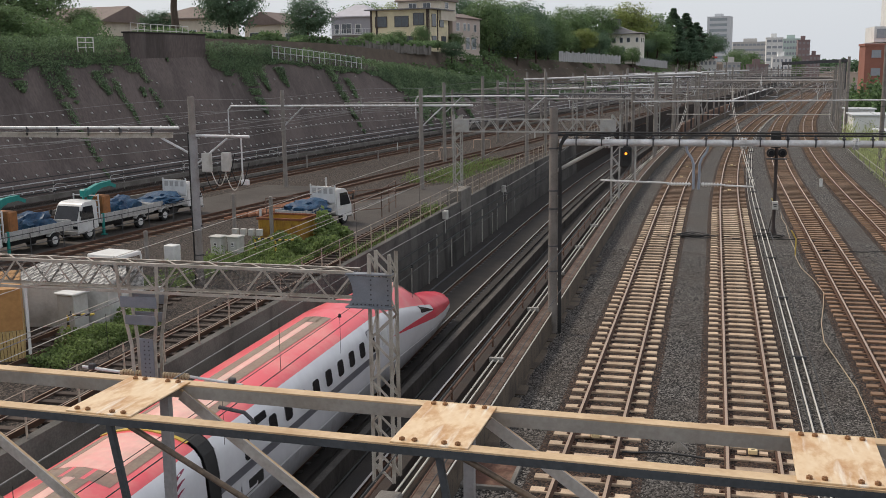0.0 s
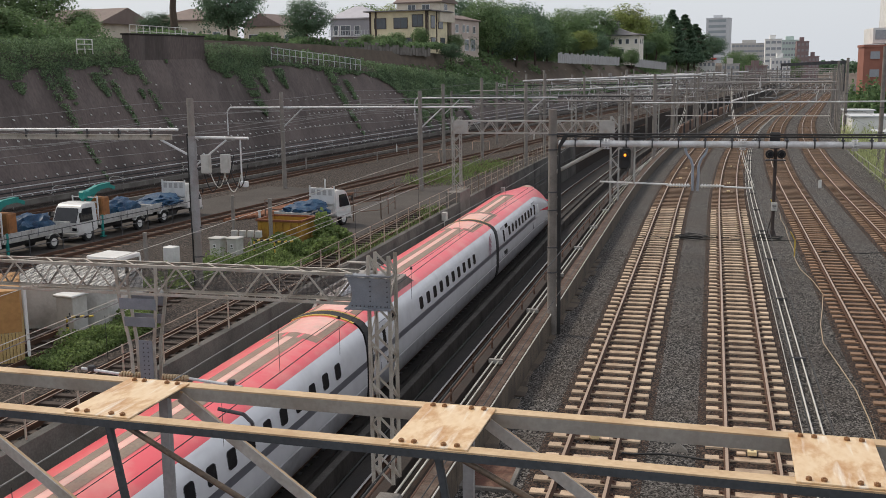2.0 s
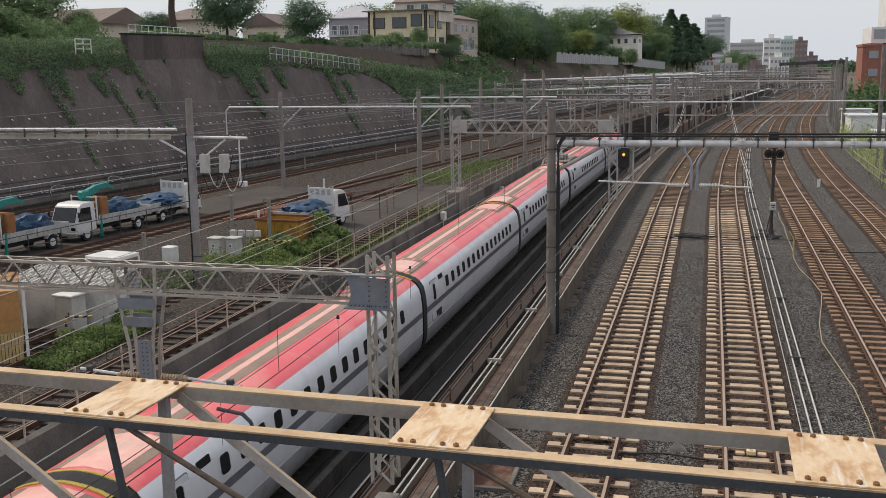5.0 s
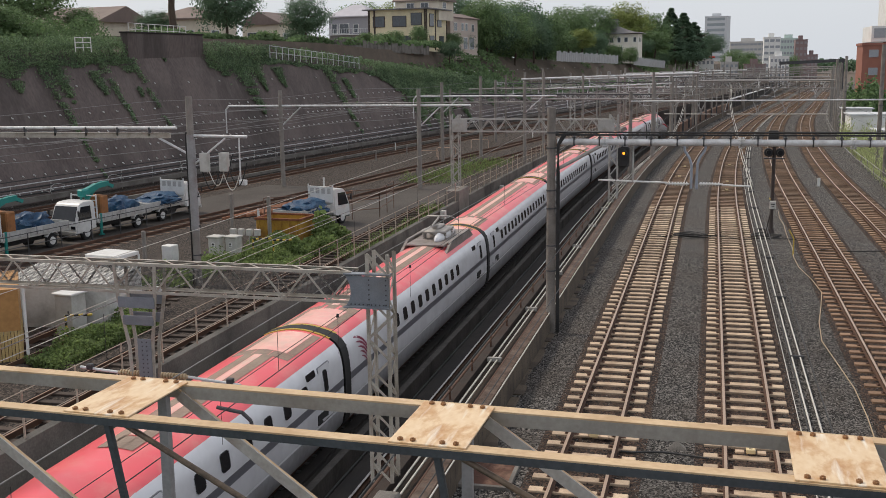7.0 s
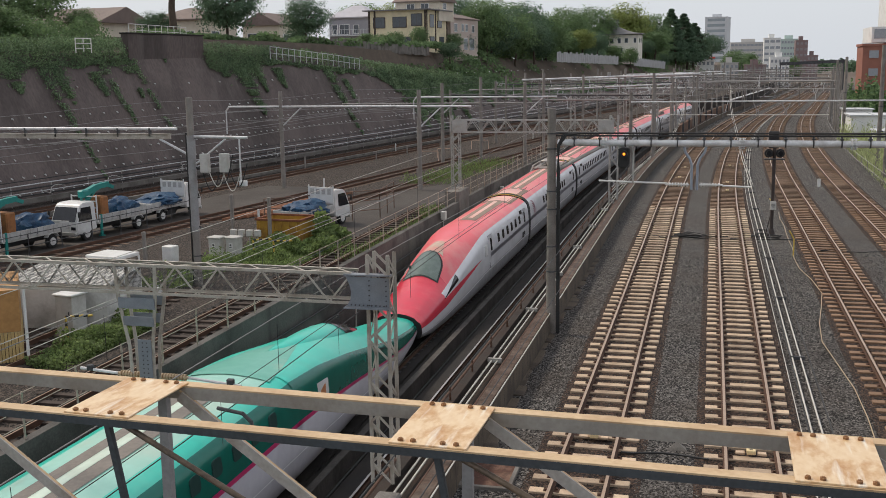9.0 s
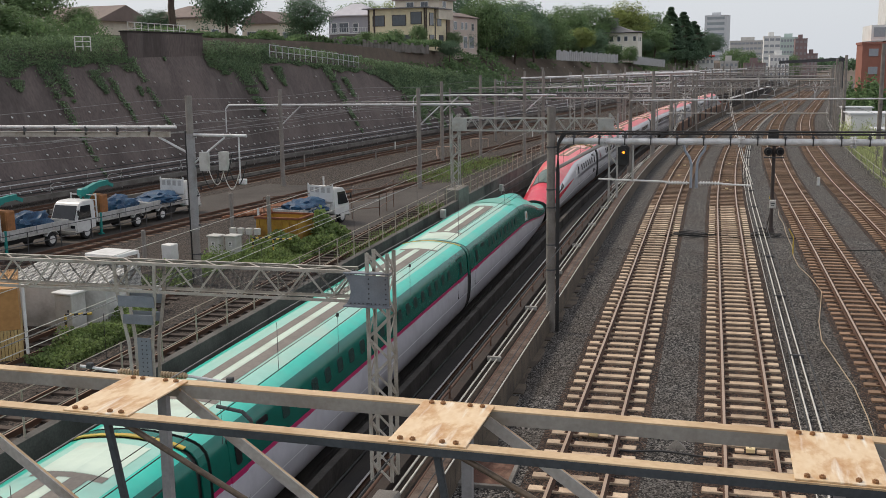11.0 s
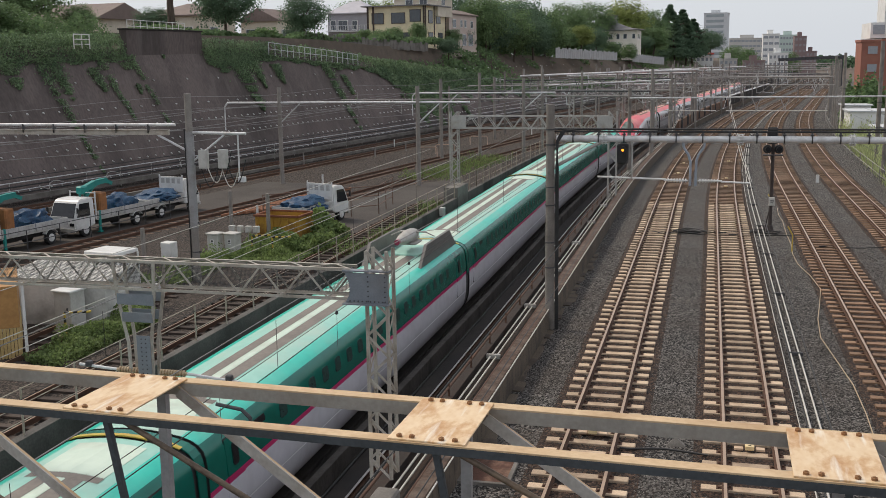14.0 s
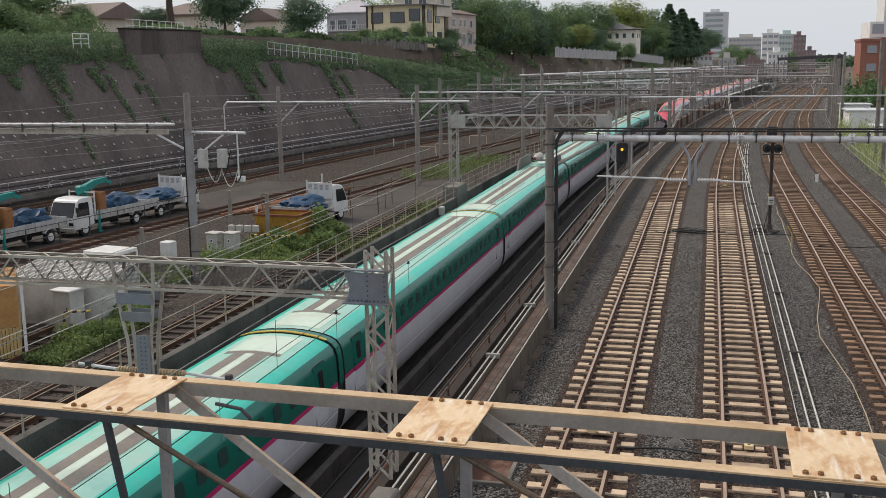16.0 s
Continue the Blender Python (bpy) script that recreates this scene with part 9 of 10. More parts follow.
# ---- far portals and wires ----
def build_far_portals():
    k = 0
    spots = ((93, (-5.5,), 8.0), (114, (-5.6,), 7.4), (138, (-5.6, 12.4), 7.6), (163, (-5.7, 12.4), 7.4), (186, (-5.6, 12.5), 7.9), (206, (-5.6,), 7.3), (228, (-5.6, 12.6), 7.7), (255, (-5.6, 12.6), 7.5), (288, (-5.6, 12.6), 7.9), (325, (-5.6, 12.6), 8.2), (365, (-5.6, 12.6), 7.6))
    for q, offs, zt in spots:
        e = thing("catenary_portal", label="weathered grey catenary portal with droppers over the tracks", category="catenary portal", group="catenary portals")
        r = random.Random(q)
        for o in offs + (-15.2, -23.5 + r.uniform(-3, 3)):
            x, y, th = line(q, o)
            bm = bmesh.new()
            rod(bm, (x, y, -2.9 if o == -15.2 else -0.3), (x, y, zt + r.uniform(-0.9, 0.5)), 0.16, 10, r2=0.13)
            part("pole", bm, M_POLE, e, smooth=True)
        spans = [(-16.0 - r.uniform(0, 3), -4.6, 5.6 + r.uniform(-0.4, 0.5), 0.075), (-34 + r.uniform(-2, 6), -14.5, 5.5 + r.uniform(-0.5, 0.8), 0.065)]
        if len(offs) > 1:
            spans.append((-5.6, 12.6, 6.0 + r.uniform(-0.3, 0.3), 0.09))
        for o0, o1, z, rad in spans:
            a, b = line(q, o0), line(q, o1)
            bm = bmesh.new()
            rod(bm, (a[0], a[1], z), (b[0], b[1], z + r.uniform(-0.1, 0.1)), rad, 8)
            part("beam", bm, M_FARSTEEL if r.random() < 0.88 else M_PIPE, e, smooth=True)
            o = o0 + r.uniform(0.8, 2.0)
            while o < o1 - 0.5:
                x, y, th = line(q, o)
                x2, y2, th = line(q, o + r.choice((-1.1, 1.1)))
                dz = r.uniform(0.8, 1.7)
                bm = bmesh.new()
                rod(bm, (x, y, z), (x, y, z - dz), 0.04, 6)
                rod(bm, (x, y, z - dz), (x2, y2, z - dz + r.uniform(0.2, 0.6)), 0.03, 6)
                rod(bm, (x, y, z), (x2, y2, z - dz * 0.5), 0.025, 5)
                part("dropper", bm, M_FARSTEEL, e)
                if r.random() < 0.5:
                    bm = bmesh.new()
                    for j in range(4):
                        rod(bm, (x, y, z - 0.2 - 0.09 * j), (x, y, z - 0.25 - 0.09 * j), 0.075, 8)
                    part("insulator", bm, M_WHITE, e)
                if r.random() < 0.35:
                    bm = bmesh.new()
                    rod(bm, (x, y, z), (x, y, z + r.uniform(0.4, 1.1)), 0.05, 6)
                    part("stub", bm, M_FARSTEEL, e)
                o += r.uniform(2.4, 4.6)
        for o in (-5.4, -15.0):
            a, b = line(q, o), line(q, o + (1.9 if r.random() < 0.5 else -1.9))
            bm = bmesh.new()
            rod(bm, (a[0], a[1], 4.0), (b[0], b[1], 5.7), 0.045, 6)
            part("stay", bm, M_FARSTEEL, e)
        if k in (2, 5, 8):
            lat = thing("gantry", label="grey lattice gantry across the sunken tracks", category="gantry", group="lattice gantries")
            ax, bx = line(q + 9, -16), line(q + 9, -5.8)
            for zz in (4.6, 5.25):
                bm = bmesh.new()
                bar(bm, (ax[0], ax[1], zz), (bx[0], bx[1], zz), 0.3, 0.07)
                part("chord", bm, M_STEEL, lat)
            for j in range(9):
                bm = bmesh.new()
                p, p2, p3 = line(q + 9, -16 + 1.13 * j), line(q + 9, -15.44 + 1.13 * j), line(q + 9, -14.87 + 1.13 * j)
                bar(bm, (p[0], p[1], 4.6), (p2[0], p2[1], 5.25), 0.02, 0.06)
                bar(bm, (p2[0], p2[1], 5.25), (p3[0], p3[1], 4.6), 0.02, 0.06)
                part("web_brace", bm, M_STEEL, lat)
            for o in (-15.9, -5.9):
                p = line(q + 9, o)
                bm = bmesh.new()
                for dx in (-0.2, 0.2):
                    box(bm, (p[0] + dx, p[1], 1.3), (0.07, 0.4, 8.6))
                part("leg", bm, M_STEEL, lat)
        k += 1
    # wires pulled off across the curve
    rr = random.Random(12)
    for i in range(64):
        q0 = rr.uniform(80, 280)
        o0, o1 = rr.uniform(-24, 6), rr.uniform(-5, 5)
        a, b = line(q0, o0), line(q0 + rr.uniform(18, 45), o0 + o1)
        z0 = rr.uniform(4.2, 6.4)
        bm = bmesh.new()
        rod(bm, (a[0], a[1], z0), (b[0], b[1], z0 + rr.uniform(-1.0, 1.0)), 0.02, 5)
        tagged(part("pull_off_wire", bm, M_CABLE if i % 3 == 0 else M_WIRE), "pale pull-off wire between catenary portals", "overhead wire", group="pull-off wires")
    # brown parapet beside the curve, then a pale-edged dark wall
    o = sweep("parapet_wall", [(-5.95, -0.3), (-5.95, 1.45), (-5.6, 1.45), (-5.6, -0.3)], 124, 186, M_PARAPET, near=6)
    tagged(o, "rust-brown parapet wall beside the curving tracks", "wall", kind="structure")
    for k in range(9):
        x, y, th = line(126 + 7 * k, -5.5)
        bm = bmesh.new()
        box(bm, (x, y, 0.75), (0.2, 0.25, 2.0))
        tagged(part("parapet_post", bm, M_STEEL_DARK), "dark steel post against the parapet wall", "post", group="parapet posts")
    o = sweep("parapet_wall", [(-6.3, -0.3), (-6.3, 1.9), (-5.7, 1.9), (-5.7, -0.3)], 186.5, 275, M_CONC_DARK, near=6)
    tagged(o, "dark parapet wall with a pale upper edge", "wall", kind="structure")
    o = sweep("edge_slab", [(-6.0, 1.905), (-6.0, 2.05), (-5.55, 2.05), (-5.55, 1.905)], 187, 274, M_PIPE, near=6)
    tagged(o, "pale concrete slab along the parapet wall", "slab", kind="structure")
    lat = thing("gantry", label="grey lattice gantry across the sunken tracks", category="gantry", group="lattice gantries")
    lattice(lat, -15.3, -5.6, 120, 4.6, 5.15, 0.5, 1.1, 0.09, M_STEEL)
    lattice_mast(lat, -15.4, 120, -0.3, 5.4, 0.5, 0.5, 0.6, 0.08, M_STEEL)
    lattice_mast(lat, -5.7, 112, -0.3, 5.0, 0.5, 0.5, 0.6, 0.08, M_STEEL)
    for x0, x1, y, z0, z1, rad in ((-24, -1.5, 135, 6.6, 7.2, 0.13), (-21, -4.4, 128, 5.5, 6.1, 0.09), (-20, -2.0, 150, 6.3, 6.6, 0.09), (-18, 2.0, 172, 6.2, 6.7, 0.1), (-16, 6.0, 197, 6.4, 6.9, 0.1)):
        e = thing("portal_beam", 0, y, 0, label="pale tubular beam carrying droppers over the curve", category="portal beam", group="far portal beams")
        bm = bmesh.new()
        rod(bm, (x0, 0, z0), (x1, 0, z1), rad, 10)
        part("tube", bm, M_PIPE, e, smooth=True)
        for x in (x0 + 0.4, (x0 + x1) / 2 + 2.0, x1 - 0.3):
            bm = bmesh.new()
            zz = z0 + (z1 - z0) * (x - x0) / (x1 - x0)
            rod(bm, (x, 0.2, -0.4 if x > -7 or x < -14 else -2.7), (x, 0.2, zz + 0.9), 0.15, 10)
            part("pole", bm, M_POLE, e, smooth=True)
        rr2 = random.Random(y)
        for k in range(9):
            x = x0 + (x1 - x0) * (k + 0.5) / 9
            zz = z0 + (z1 - z0) * (k + 0.5) / 9
            bm = bmesh.new()
            rod(bm, (x, 0, zz), (x + rr2.uniform(-0.2, 0.2), 0, zz - rr2.uniform(0.9, 2.0)), 0.05, 6)
            rod(bm, (x, 0, zz - 0.6), (x + rr2.choice((-1.5, 1.5)), 0, zz - rr2.uniform(0.9, 1.5)), 0.035, 6)
            part("dropper", bm, M_PIPE if k % 2 else M_FARSTEEL, e)
            if k == 4:
                bm = bmesh.new()
                box(bm, (x, 0, zz + 0.35), (0.4, 0.3, 0.45), bevel=0.03)
                part("switch_box", bm, M_FARSTEEL, e)
    e = thing("overhead_portal", 0, 80, 0, label="thin pale cross beam with forked droppers over the bend", category="portal beam", group="far portal beams")
    bm = bmesh.new()
    rod(bm, (-5.9, 0, 5.78), (12.2, 0, 5.84), 0.055, 8)
    part("beam", bm, M_PIPE, e, smooth=True)
    bm = bmesh.new()
    rod(bm, (1.1, 0.05, 4.82), (8.2, 0.05, 4.82), 0.035, 8)
    rod(bm, (-3.4, 0.05, 4.84), (0.4, 0.05, 4.82), 0.03, 8)
    part("steady_rod", bm, M_WHITE_PIPE, e, smooth=True)
    for x in (-2.67, -0.74, 3.26, 5.23):
        for sx in (-1, 1):
            bm = bmesh.new()
            run = [(x + sx * 0.34, 5.77), (x + sx * 0.18, 5.42), (x + sx * 0.06, 5.2), (x + sx * 0.05, 4.82)]
            for a, b in zip(run, run[1:]):
                rod(bm, (a[0], 0, a[1]), (b[0], 0, b[1]), 0.035, 8)
            part("dropper", bm, M_FARSTEEL, e, smooth=True)
    for x, z0, z1 in ((-5.9, 0.0, 6.5), (12.2, -0.6, 7.6)):
        bm = bmesh.new()
        rod(bm, (x, 0.15, z0), (x, 0.15, z1), 0.15, 12, r2=0.13)
        part("pole", bm, M_POLE_BROWN, e, smooth=True)
    # lighter and darker cross-spans farther round the curve
    rk = random.Random(31)
    for q in (100, 122, 131, 145, 155, 170, 178, 196, 215, 240, 270):
        e = thing("cross_span", label="grey tubular cross span with droppers over the tracks", category="portal beam", group="cross spans")
        oa, ob, z = rk.choice(((-26, -6), (-15.5, -5.8), (-5.8, 12.3), (-20, 6))) + (rk.uniform(5.0, 6.6),)
        m = rk.choice((M_FARSTEEL, M_STEEL_DARK, M_POLE_BROWN))
        a, b = line(q, oa), line(q, ob)
        bm = bmesh.new()
        rod(bm, (a[0], a[1], z), (b[0], b[1], z + rk.uniform(-0.15, 0.15)), 0.06, 8)
        part("beam", bm, m, e, smooth=True)
        for o in (oa, ob):
            x, y, th = line(q, o)
            bm = bmesh.new()
            rod(bm, (x, y, -2.6 if -14.2 < o < -6.6 else -0.4), (x, y, z + rk.uniform(0.4, 1.6)), 0.13, 10, r2=0.11)
            part("pole", bm, rk.choice((M_POLE, M_POLE_BROWN)), e, smooth=True)
        o = oa + 0.8
        while o < ob - 0.4:
            x, y, th = line(q, o)
            dz = rk.uniform(0.7, 1.5)
            bm = bmesh.new()
            rod(bm, (x - 0.3, y, z), (x, y, z - dz * 0.5), 0.03, 6)
            rod(bm, (x + 0.3, y, z), (x, y, z - dz * 0.5), 0.03, 6)
            rod(bm, (x, y, z - dz * 0.5), (x, y, z - dz), 0.03, 6)
            rod(bm, (x, y, z - dz), (x + rk.choice((-1, 1)) * rk.uniform(0.7, 1.3), y, z - dz + 0.12), 0.025, 6)
            part("dropper", bm, m if rk.random() < 0.6 else M_PIPE, e)
            o += rk.uniform(1.6, 3.2)
    # pale tension wires rising from the wall and from between the tracks to the poles
    chains = [((-6.3, 70, 0.35), (-5.6, 88, 0.3), (-4.7, 104, 0.3), (-4.1, 114, 0.9), (-3.65, 122, 1.65), (-3.4, 134, 3.0), (-3.3, 136, 5.5)),
              ((2.9, 77, -0.1), (2.5, 88, 0.9), (2.25, 100, 2.15), (2.2, 120, 2.6), (2.3, 140, 3.2), (2.3, 142, 5.6))]
    for ch in chains:
        for dx in (0.0, 0.16):
            run = []
            for p, q in zip(ch, ch[1:]):
                run += [tuple(p[i] + (q[i] - p[i]) * k / 5 + (dx if i == 0 else 0) for i in range(3)) for k in range(5)]
            run.append((ch[-1][0] + dx, ch[-1][1], ch[-1][2]))
            tagged(tube("tension_wire", run, 0.024, M_WHITE_PIPE, n=6), "pale tension wire rising from the trackside to a pole", "overhead wire", group="tension wires")
    # dark footbridge-like signal gantry far off
    e = thing("signal_gantry", label="dark heavy signal gantry across the far tracks", category="gantry")
    bm = bmesh.new()
    bar(bm, (19.2, 330, 7.5), (38, 330, 8.2), 1.0, 0.9)
    part("girder", bm, M_STEEL_DARK, e)
    for x, w in ((19.5, 0.25), (37.0, 0.8)):
        bm = bmesh.new()
        box(bm, (x, 330, 2.6), (w, w, 11.0))
        part("leg", bm, M_STEEL_DARK, e)


def build_wires():
    # overhead line of the sunken tracks: messenger, contact wire and droppers
    for c in SHIN:
        e = thing("overhead_wires", label="thin overhead wires with droppers above the sunken track", category="overhead wires", group="overhead wires")
        st = [2 + 4.0 * k for k in range(70)]
        for z, rad, nm in ((2.95, 0.010, "contact_wire"), (3.9, 0.011, "messenger_wire")):
            run = ([(*line(q, c + 0.15 * math.sin(q * 0.13))[:2], z + rise(q) + (0.16 * math.cos((q - 17) * math.tau / 48) if z > 3.5 else 0)) for q in st])
            tube(nm, run, rad, M_CABLE if nm == "contact_wire" else M_WIRE, e, n=5)
        bm = bmesh.new()
        for q in st[::2]:
            x, y, th = line(q, c + 0.15 * math.sin(q * 0.13))
            rod(bm, (x, y, 2.95 + rise(q)), (x, y, 3.9 + rise(q)), 0.006, 4)
        tagged(part("dropper_wire", bm, M_CABLE, e), kind="stuff")
    # feeder with hung weights beside the train
    e = thing("feeder_wire", label="thin black feeder wire with small insulator bells", category="feeder wire")
    tube("wire", [(-9.85, q, 1.95) for q in range(6, 60, 3)], 0.009, M_CABLE, e, n=5)
    for q in (19.2, 26.4, 33.6):
        bm = bmesh.new()
        rod(bm, (-9.85, q, 1.89), (-9.85, q, 1.99), 0.05, 10, r2=0.03)
        bell = part("bell", bm, M_CABLE, e)
        bm = bmesh.new()
        rod(bm, (-9.85, q, 0.85), (-9.85, q, 1.89), 0.006, 4)
        part("drop_wire", bm, M_CABLE, bell)
    # wires over the upper tracks
    for c in TRACKS:
        e = thing("overhead_wires", label="thin overhead wires above the upper tracks", category="overhead wires", group="overhead wires")
        for z, rad in ((4.85, 0.007), (5.55, 0.007)):
            tube("wire", [(*line(q, c)[:2], z) for q in range(4, 300, 6)], rad, M_CABLE, e, n=5)
    # wires of the yard
    for off, z, s0, s1 in ((3.0, 5.2, 10, 200), (3.4, 4.3, 10, 200), (7.2, 4.6, 10, 200), (7.2, 5.3, 10, 200), (11.0, 5.6, 10, 200), (15.6, 4.5, 10, 200), (15.6, 5.3, 10, 200), (19.5, 5.6, 10, 150), (2.0, 6.1, 10, 200), (1.6, 3.6, 10, 200)):
        pts = []
        q = s0
        while q <= s1:
            x, y, th = yard(q, off)
            pts.append((x, y, z + 0.18 * math.cos((q - 38) * math.tau / 33)))
            q += 5.5
        tagged(tube("yard_wire", pts, 0.016, M_WIRE, n=5), "pale overhead wire above the siding yard", "overhead wire", group="yard wires")
    for off, z in ((-15.6, 2.6), (-16.3, 1.9), (-17.2, 3.2)):
        tagged(tube("yard_wire", [(*line(q, off)[:2], z) for q in range(4, 66, 6)], 0.012, M_WHITE_PIPE, n=5), "pale wire along the edge of the yard", "overhead wire", group="yard wires")


build_far_portals()
build_wires()


def build_west_wall_fittings():
    """Boxes and stakes on the wall beside the sunken track."""
    bm = bmesh.new()
    box(bm, (-14.72, 60.6, 0.6), (0.9, 2.6, 1.5), bevel=0.03)
    tagged(part("concrete_pier", bm, M_CONC), "stained concrete pier on the retaining wall", "pier")
    for y, z, w, h in ((54.6, 0.62, 0.4, 0.45), (71, 0.1, 0.35, 0.45)):
        e = thing("wall_box", -14.1, y, z, label="small grey equipment box fixed to the retaining wall", category="equipment box", group="wall boxes")
        bm = bmesh.new()
        box(bm, (0.06, 0, 0), (0.25, w, h), bevel=0.02)
        part("body", bm, M_CAB, e)
        bm = bmesh.new()
        rod(bm, (0.05, 0, -h / 2), (0.05, 0, -h / 2 - 0.8), 0.03, 6)
        part("conduit", bm, M_STEEL, e)
    for k in range(18):
        bm = bmesh.new()
        y = 40 + 2.7 * k + 0.6 * math.sin(k * 2.1)
        rod(bm, (-14.12, y, -2.6), (-14.12, y, -0.6 + 0.5 * math.sin(k * 1.7)), 0.035, 6)
        o = part("wall_pipe", bm, M_WHITE_PIPE if k % 3 == 0 else M_STEEL)
        tagged(o, "thin grey pipe on the dark-streaked retaining wall", "pipe", group="wall pipes")
    conduit("wall_cable", "dark cable along the retaining wall", -14.1, -0.35, 0.04, 8, 150, M_CABLE)
    conduit("wall_cable", "dark cable along the retaining wall", -14.1, -0.9, 0.05, 8, 150, M_CABLE)
    conduit("floor_conduit", "grey conduit along the trackway floor", -13.6, -2.55, 0.05, 8, 80, M_STEEL_DARK)
    conduit("floor_conduit", "dark grey conduit along the trackway floor", -9.62, -2.56, 0.04, 8, 150, M_CABLE)
    # pole-mounted boxes and looped cables on the thick pole
    e = thing("pole_boxes", -20.2, 38, 0, label="two grey boxes with looped white cables on a pole", category="equipment box")
    for k in range(2):
        bm = bmesh.new()
        box(bm, (0.62 + 0.85 * k, -0.1, 5.0 + 0.02 * k), (0.36, 0.25, 0.75), bevel=0.02)
        part("box", bm, M_CAB, e)
    for k in range(5):
        bm = bmesh.new()
        pa = None
        for j in range(13):
            u = j / 12
            p = Vector((0.5 + 0.3 * k + 0.75 * u, -0.12, 4.65 - 0.75 * math.sin(u * math.pi) + 0.35 * u * (k % 3)))
            if pa is not None:
                rod(bm, pa, p, 0.022, 6)
            pa = p
        part("cable_loop", bm, M_WHITE_PIPE if k % 2 else M_CABLE, e, smooth=True)
    bm = bmesh.new()
    rod(bm, (2.1, 0, 6.0), (2.1, 0, 4.2), 0.035, 8)
    box(bm, (2.2, 0, 4.2), (0.3, 0.2, 0.22), bevel=0.02)
    part("drop_rod", bm, M_PIPE, e)
    bm = bmesh.new()
    rod(bm, (0, 0, 2.2), (0, 0, 6.1), 0.172, 14)
    part("sleeve", bm, M_POSTGREY, e, "blue-grey steel sleeve round the pole", smooth=True)
    bm = bmesh.new()
    for k in range(4):
        a = 2.6 + 0.35 * k
        rod(bm, (0.195 * math.cos(a), -0.195 * math.sin(a), 0), (0.195 * math.cos(a), -0.195 * math.sin(a), 6.2), 0.024, 6)
    part("cable_riser", bm, M_CABLE, e)


build_west_wall_fittings()


def build_ground_details():
    """A rusty cover plate, a concrete wedge and broken edging beside the nearest track."""
    e = thing("access_cover", -4.5, 21.5, -0.24, 1, label="rusty steel cover plate in a grey concrete rim", category="cover")
    bm = bmesh.new()
    for sx in (-1, 1):
        box(bm, (sx * 0.52, 0, 0.03), (0.1, 1.8, 0.1), bevel=0.01)
        box(bm, (0, sx * 0.85, 0.03), (0.94, 0.1, 0.1), bevel=0.01)
    part("rim", bm, M_CONC, e)
    bm = bmesh.new()
    box(bm, (0, 0, 0.03), (0.94, 1.6, 0.05), bevel=0.006)
    part("plate", bm, mat("flaking_rust", (0.11, 0.045, 0.028), (0.065, 0.03, 0.02), 0.9, scale=4, fine=30, stain=(0.26, 0.16, 0.11), stain_scale=3, stain_amt=0.6), e)
    bm = bmesh.new()
    v = [bm.verts.new(q) for q in ((-0.22, -0.1, 0), (0.25, -0.12, 0), (0.2, 0.2, 0), (-0.15, 0.18, 0), (0.0, 0.02, 0.2))]
    bm.faces.new(v[3::-1])
    for i in range(4):
        bm.faces.new((v[i], v[(i + 1) % 4], v[4]))
    o = part("concrete_wedge", bm, M_CONC)
    o.matrix_basis = pose(-0.55, 23.9, -0.235)
    tagged(o, "small broken grey concrete wedge on the ballast", "rubble")
    r = random.Random(17)
    for k in range(26):
        bm = bmesh.new()
        w, d = r.uniform(0.2, 0.45), r.uniform(0.7, 1.5)
        box(bm, (0, 0, 0), (w, d, 0.08), bevel=0.015)
        bmesh.ops.subdivide_edges(bm, edges=list(bm.edges), cuts=2)
        for q in bm.verts:
            q.co.x += 0.12 * noise.noise(q.co * 7 + Vector((k, 0, 0)))
        o = part("broken_edging", bm, M_EDGEWALL)
        o.matrix_basis = pose(-5.05 + r.uniform(-0.08, 0.15), 23.5 + 0.95 * k + r.uniform(-0.3, 0.3), -0.252 + r.uniform(-0.01, 0.012), 0, 0, r.uniform(-6, 6))
        tagged(o, "broken grey concrete edging at the wall's foot", "edging", group="broken edging")


build_ground_details()


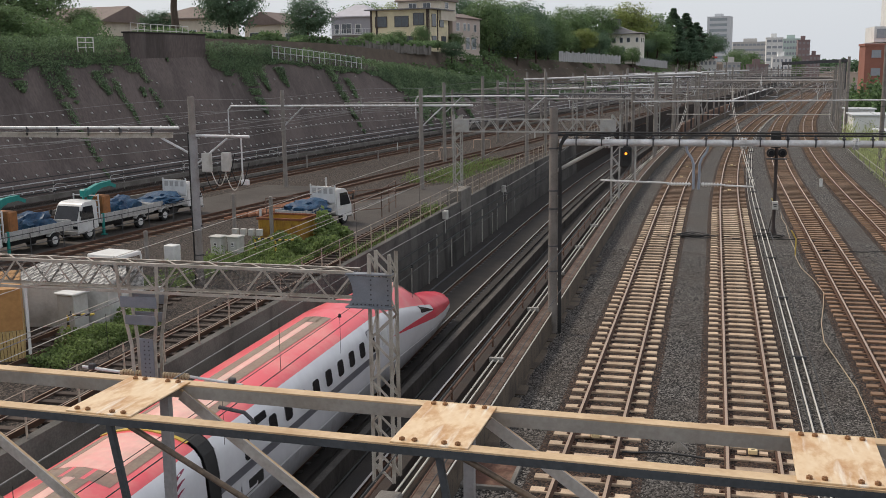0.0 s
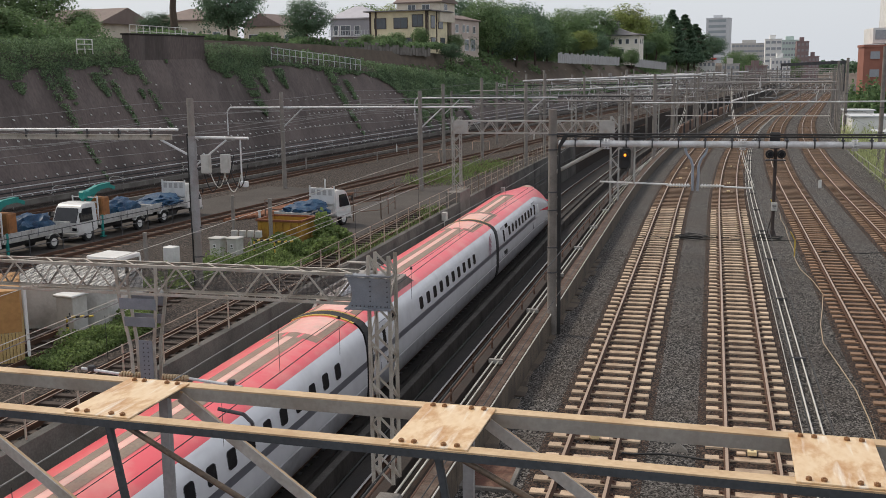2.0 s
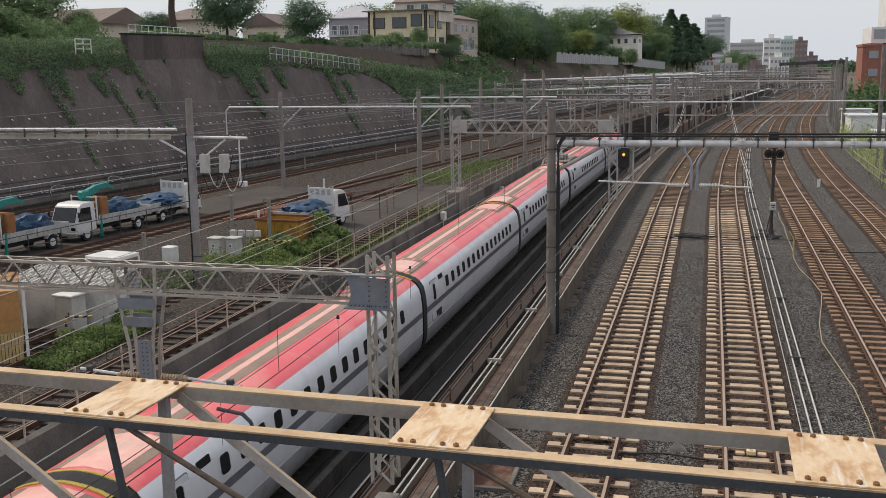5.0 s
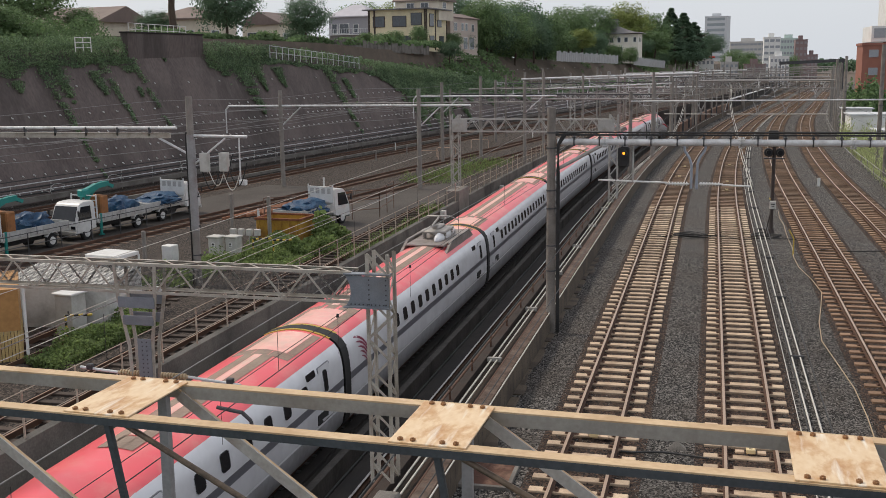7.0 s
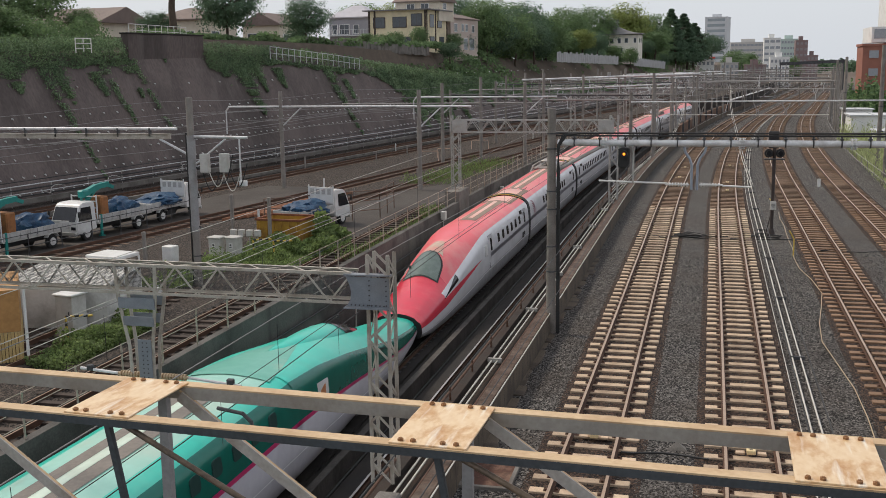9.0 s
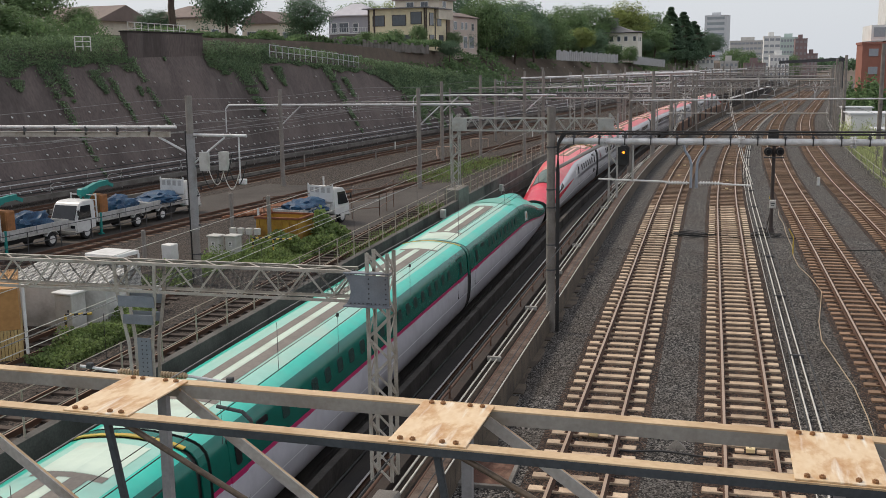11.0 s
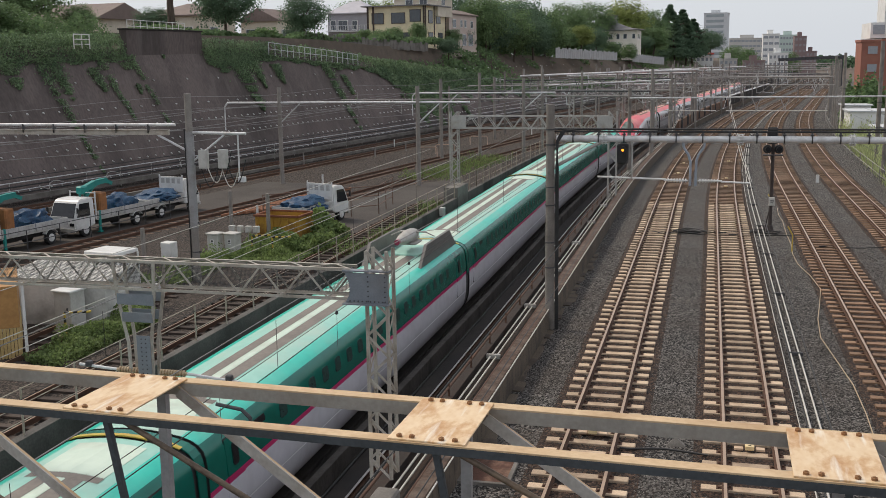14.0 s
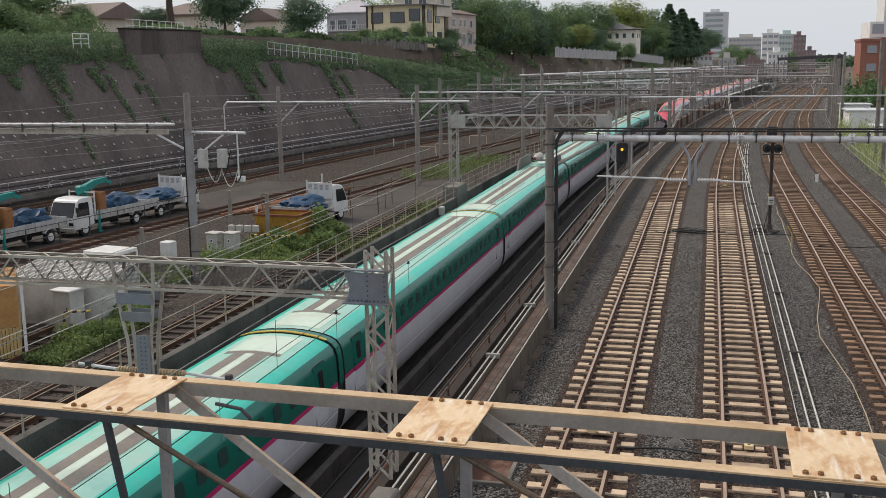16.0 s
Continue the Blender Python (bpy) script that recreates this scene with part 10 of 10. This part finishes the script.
def build_yard_clutter():
    """Low hoops, stakes, marker boards and lineside boxes in the siding yard."""
    m = mat("faded_orange_paint", (0.46, 0.32, 0.25), (0.36, 0.25, 0.19), 0.7, bump=0.05)
    for x, y in ((-25.3, 93), (-24.4, 96.2), (-23.5, 107)):
        pts = [(x - 0.9, y, -0.05), (x - 0.9, y, 0.75), (x - 0.8, y, 0.85), (x + 0.8, y + 0.2, 0.85), (x + 0.9, y + 0.2, 0.75), (x + 0.9, y + 0.2, -0.05)]
        tagged(tube("hoop_barrier", pts, 0.035, m, n=6), "low faded orange hoop barrier beside the track", "barrier", group="hoop barriers")
    r = random.Random(8)
    for k in range(16):
        x, y, th = yard(44 + 5.2 * k + r.uniform(-2, 2), r.choice((5.9, 8.9, 14.9, 19.2)))
        h = r.uniform(0.5, 1.1)
        bm = bmesh.new()
        box(bm, (x, y, h / 2 - 0.05), (0.1, 0.1, h))
        tagged(part("marker_stake", bm, M_POLE if k % 3 else M_WHITE), "short pale marker stake beside a siding", "marker", group="marker stakes")
    for k, (sv, off) in enumerate(((60, 1.1), (66, 1.1), (75, 1.1), (88, 1.1), (99, 1.1))):
        x, y, th = yard(sv, off)
        pts = [(x + 0.25 * math.sin(j * 0.9 + k), y + 0.3 * j, 1.0 - 0.25 * math.sin(j * 0.7 + k) - 0.02 * j) for j in range(9)]
        tagged(tube("hanging_cable", pts, 0.025, M_STEEL, n=6), "slack pale cable hanging at the wall's foot", "cable", group="hanging cables")


build_yard_clutter()


def motions():
    for car, back, turned in CARS:
        rows = []
        for k in range(33):
            t = k * 0.5
            s = -82.92 + 15.624 * t + 0.040 * t * t + back
            xa, ya, th = line(s - 7.0, SHIN[0])
            xb, yb, th = line(s + 7.0, SHIN[0])
            za, zb = rise(s - 7.0), rise(s + 7.0)
            head = -math.degrees(math.atan2(xb - xa, yb - ya))
            tip = math.degrees(math.atan2(zb - za, 14.0)) * (-1 if turned else 1)
            rows.append((t, pose((xa + xb) / 2, (ya + yb) / 2, RZ + (za + zb) / 2, tip, 0, head + (180 if turned else 0))))
        walk(car, rows)


motions()
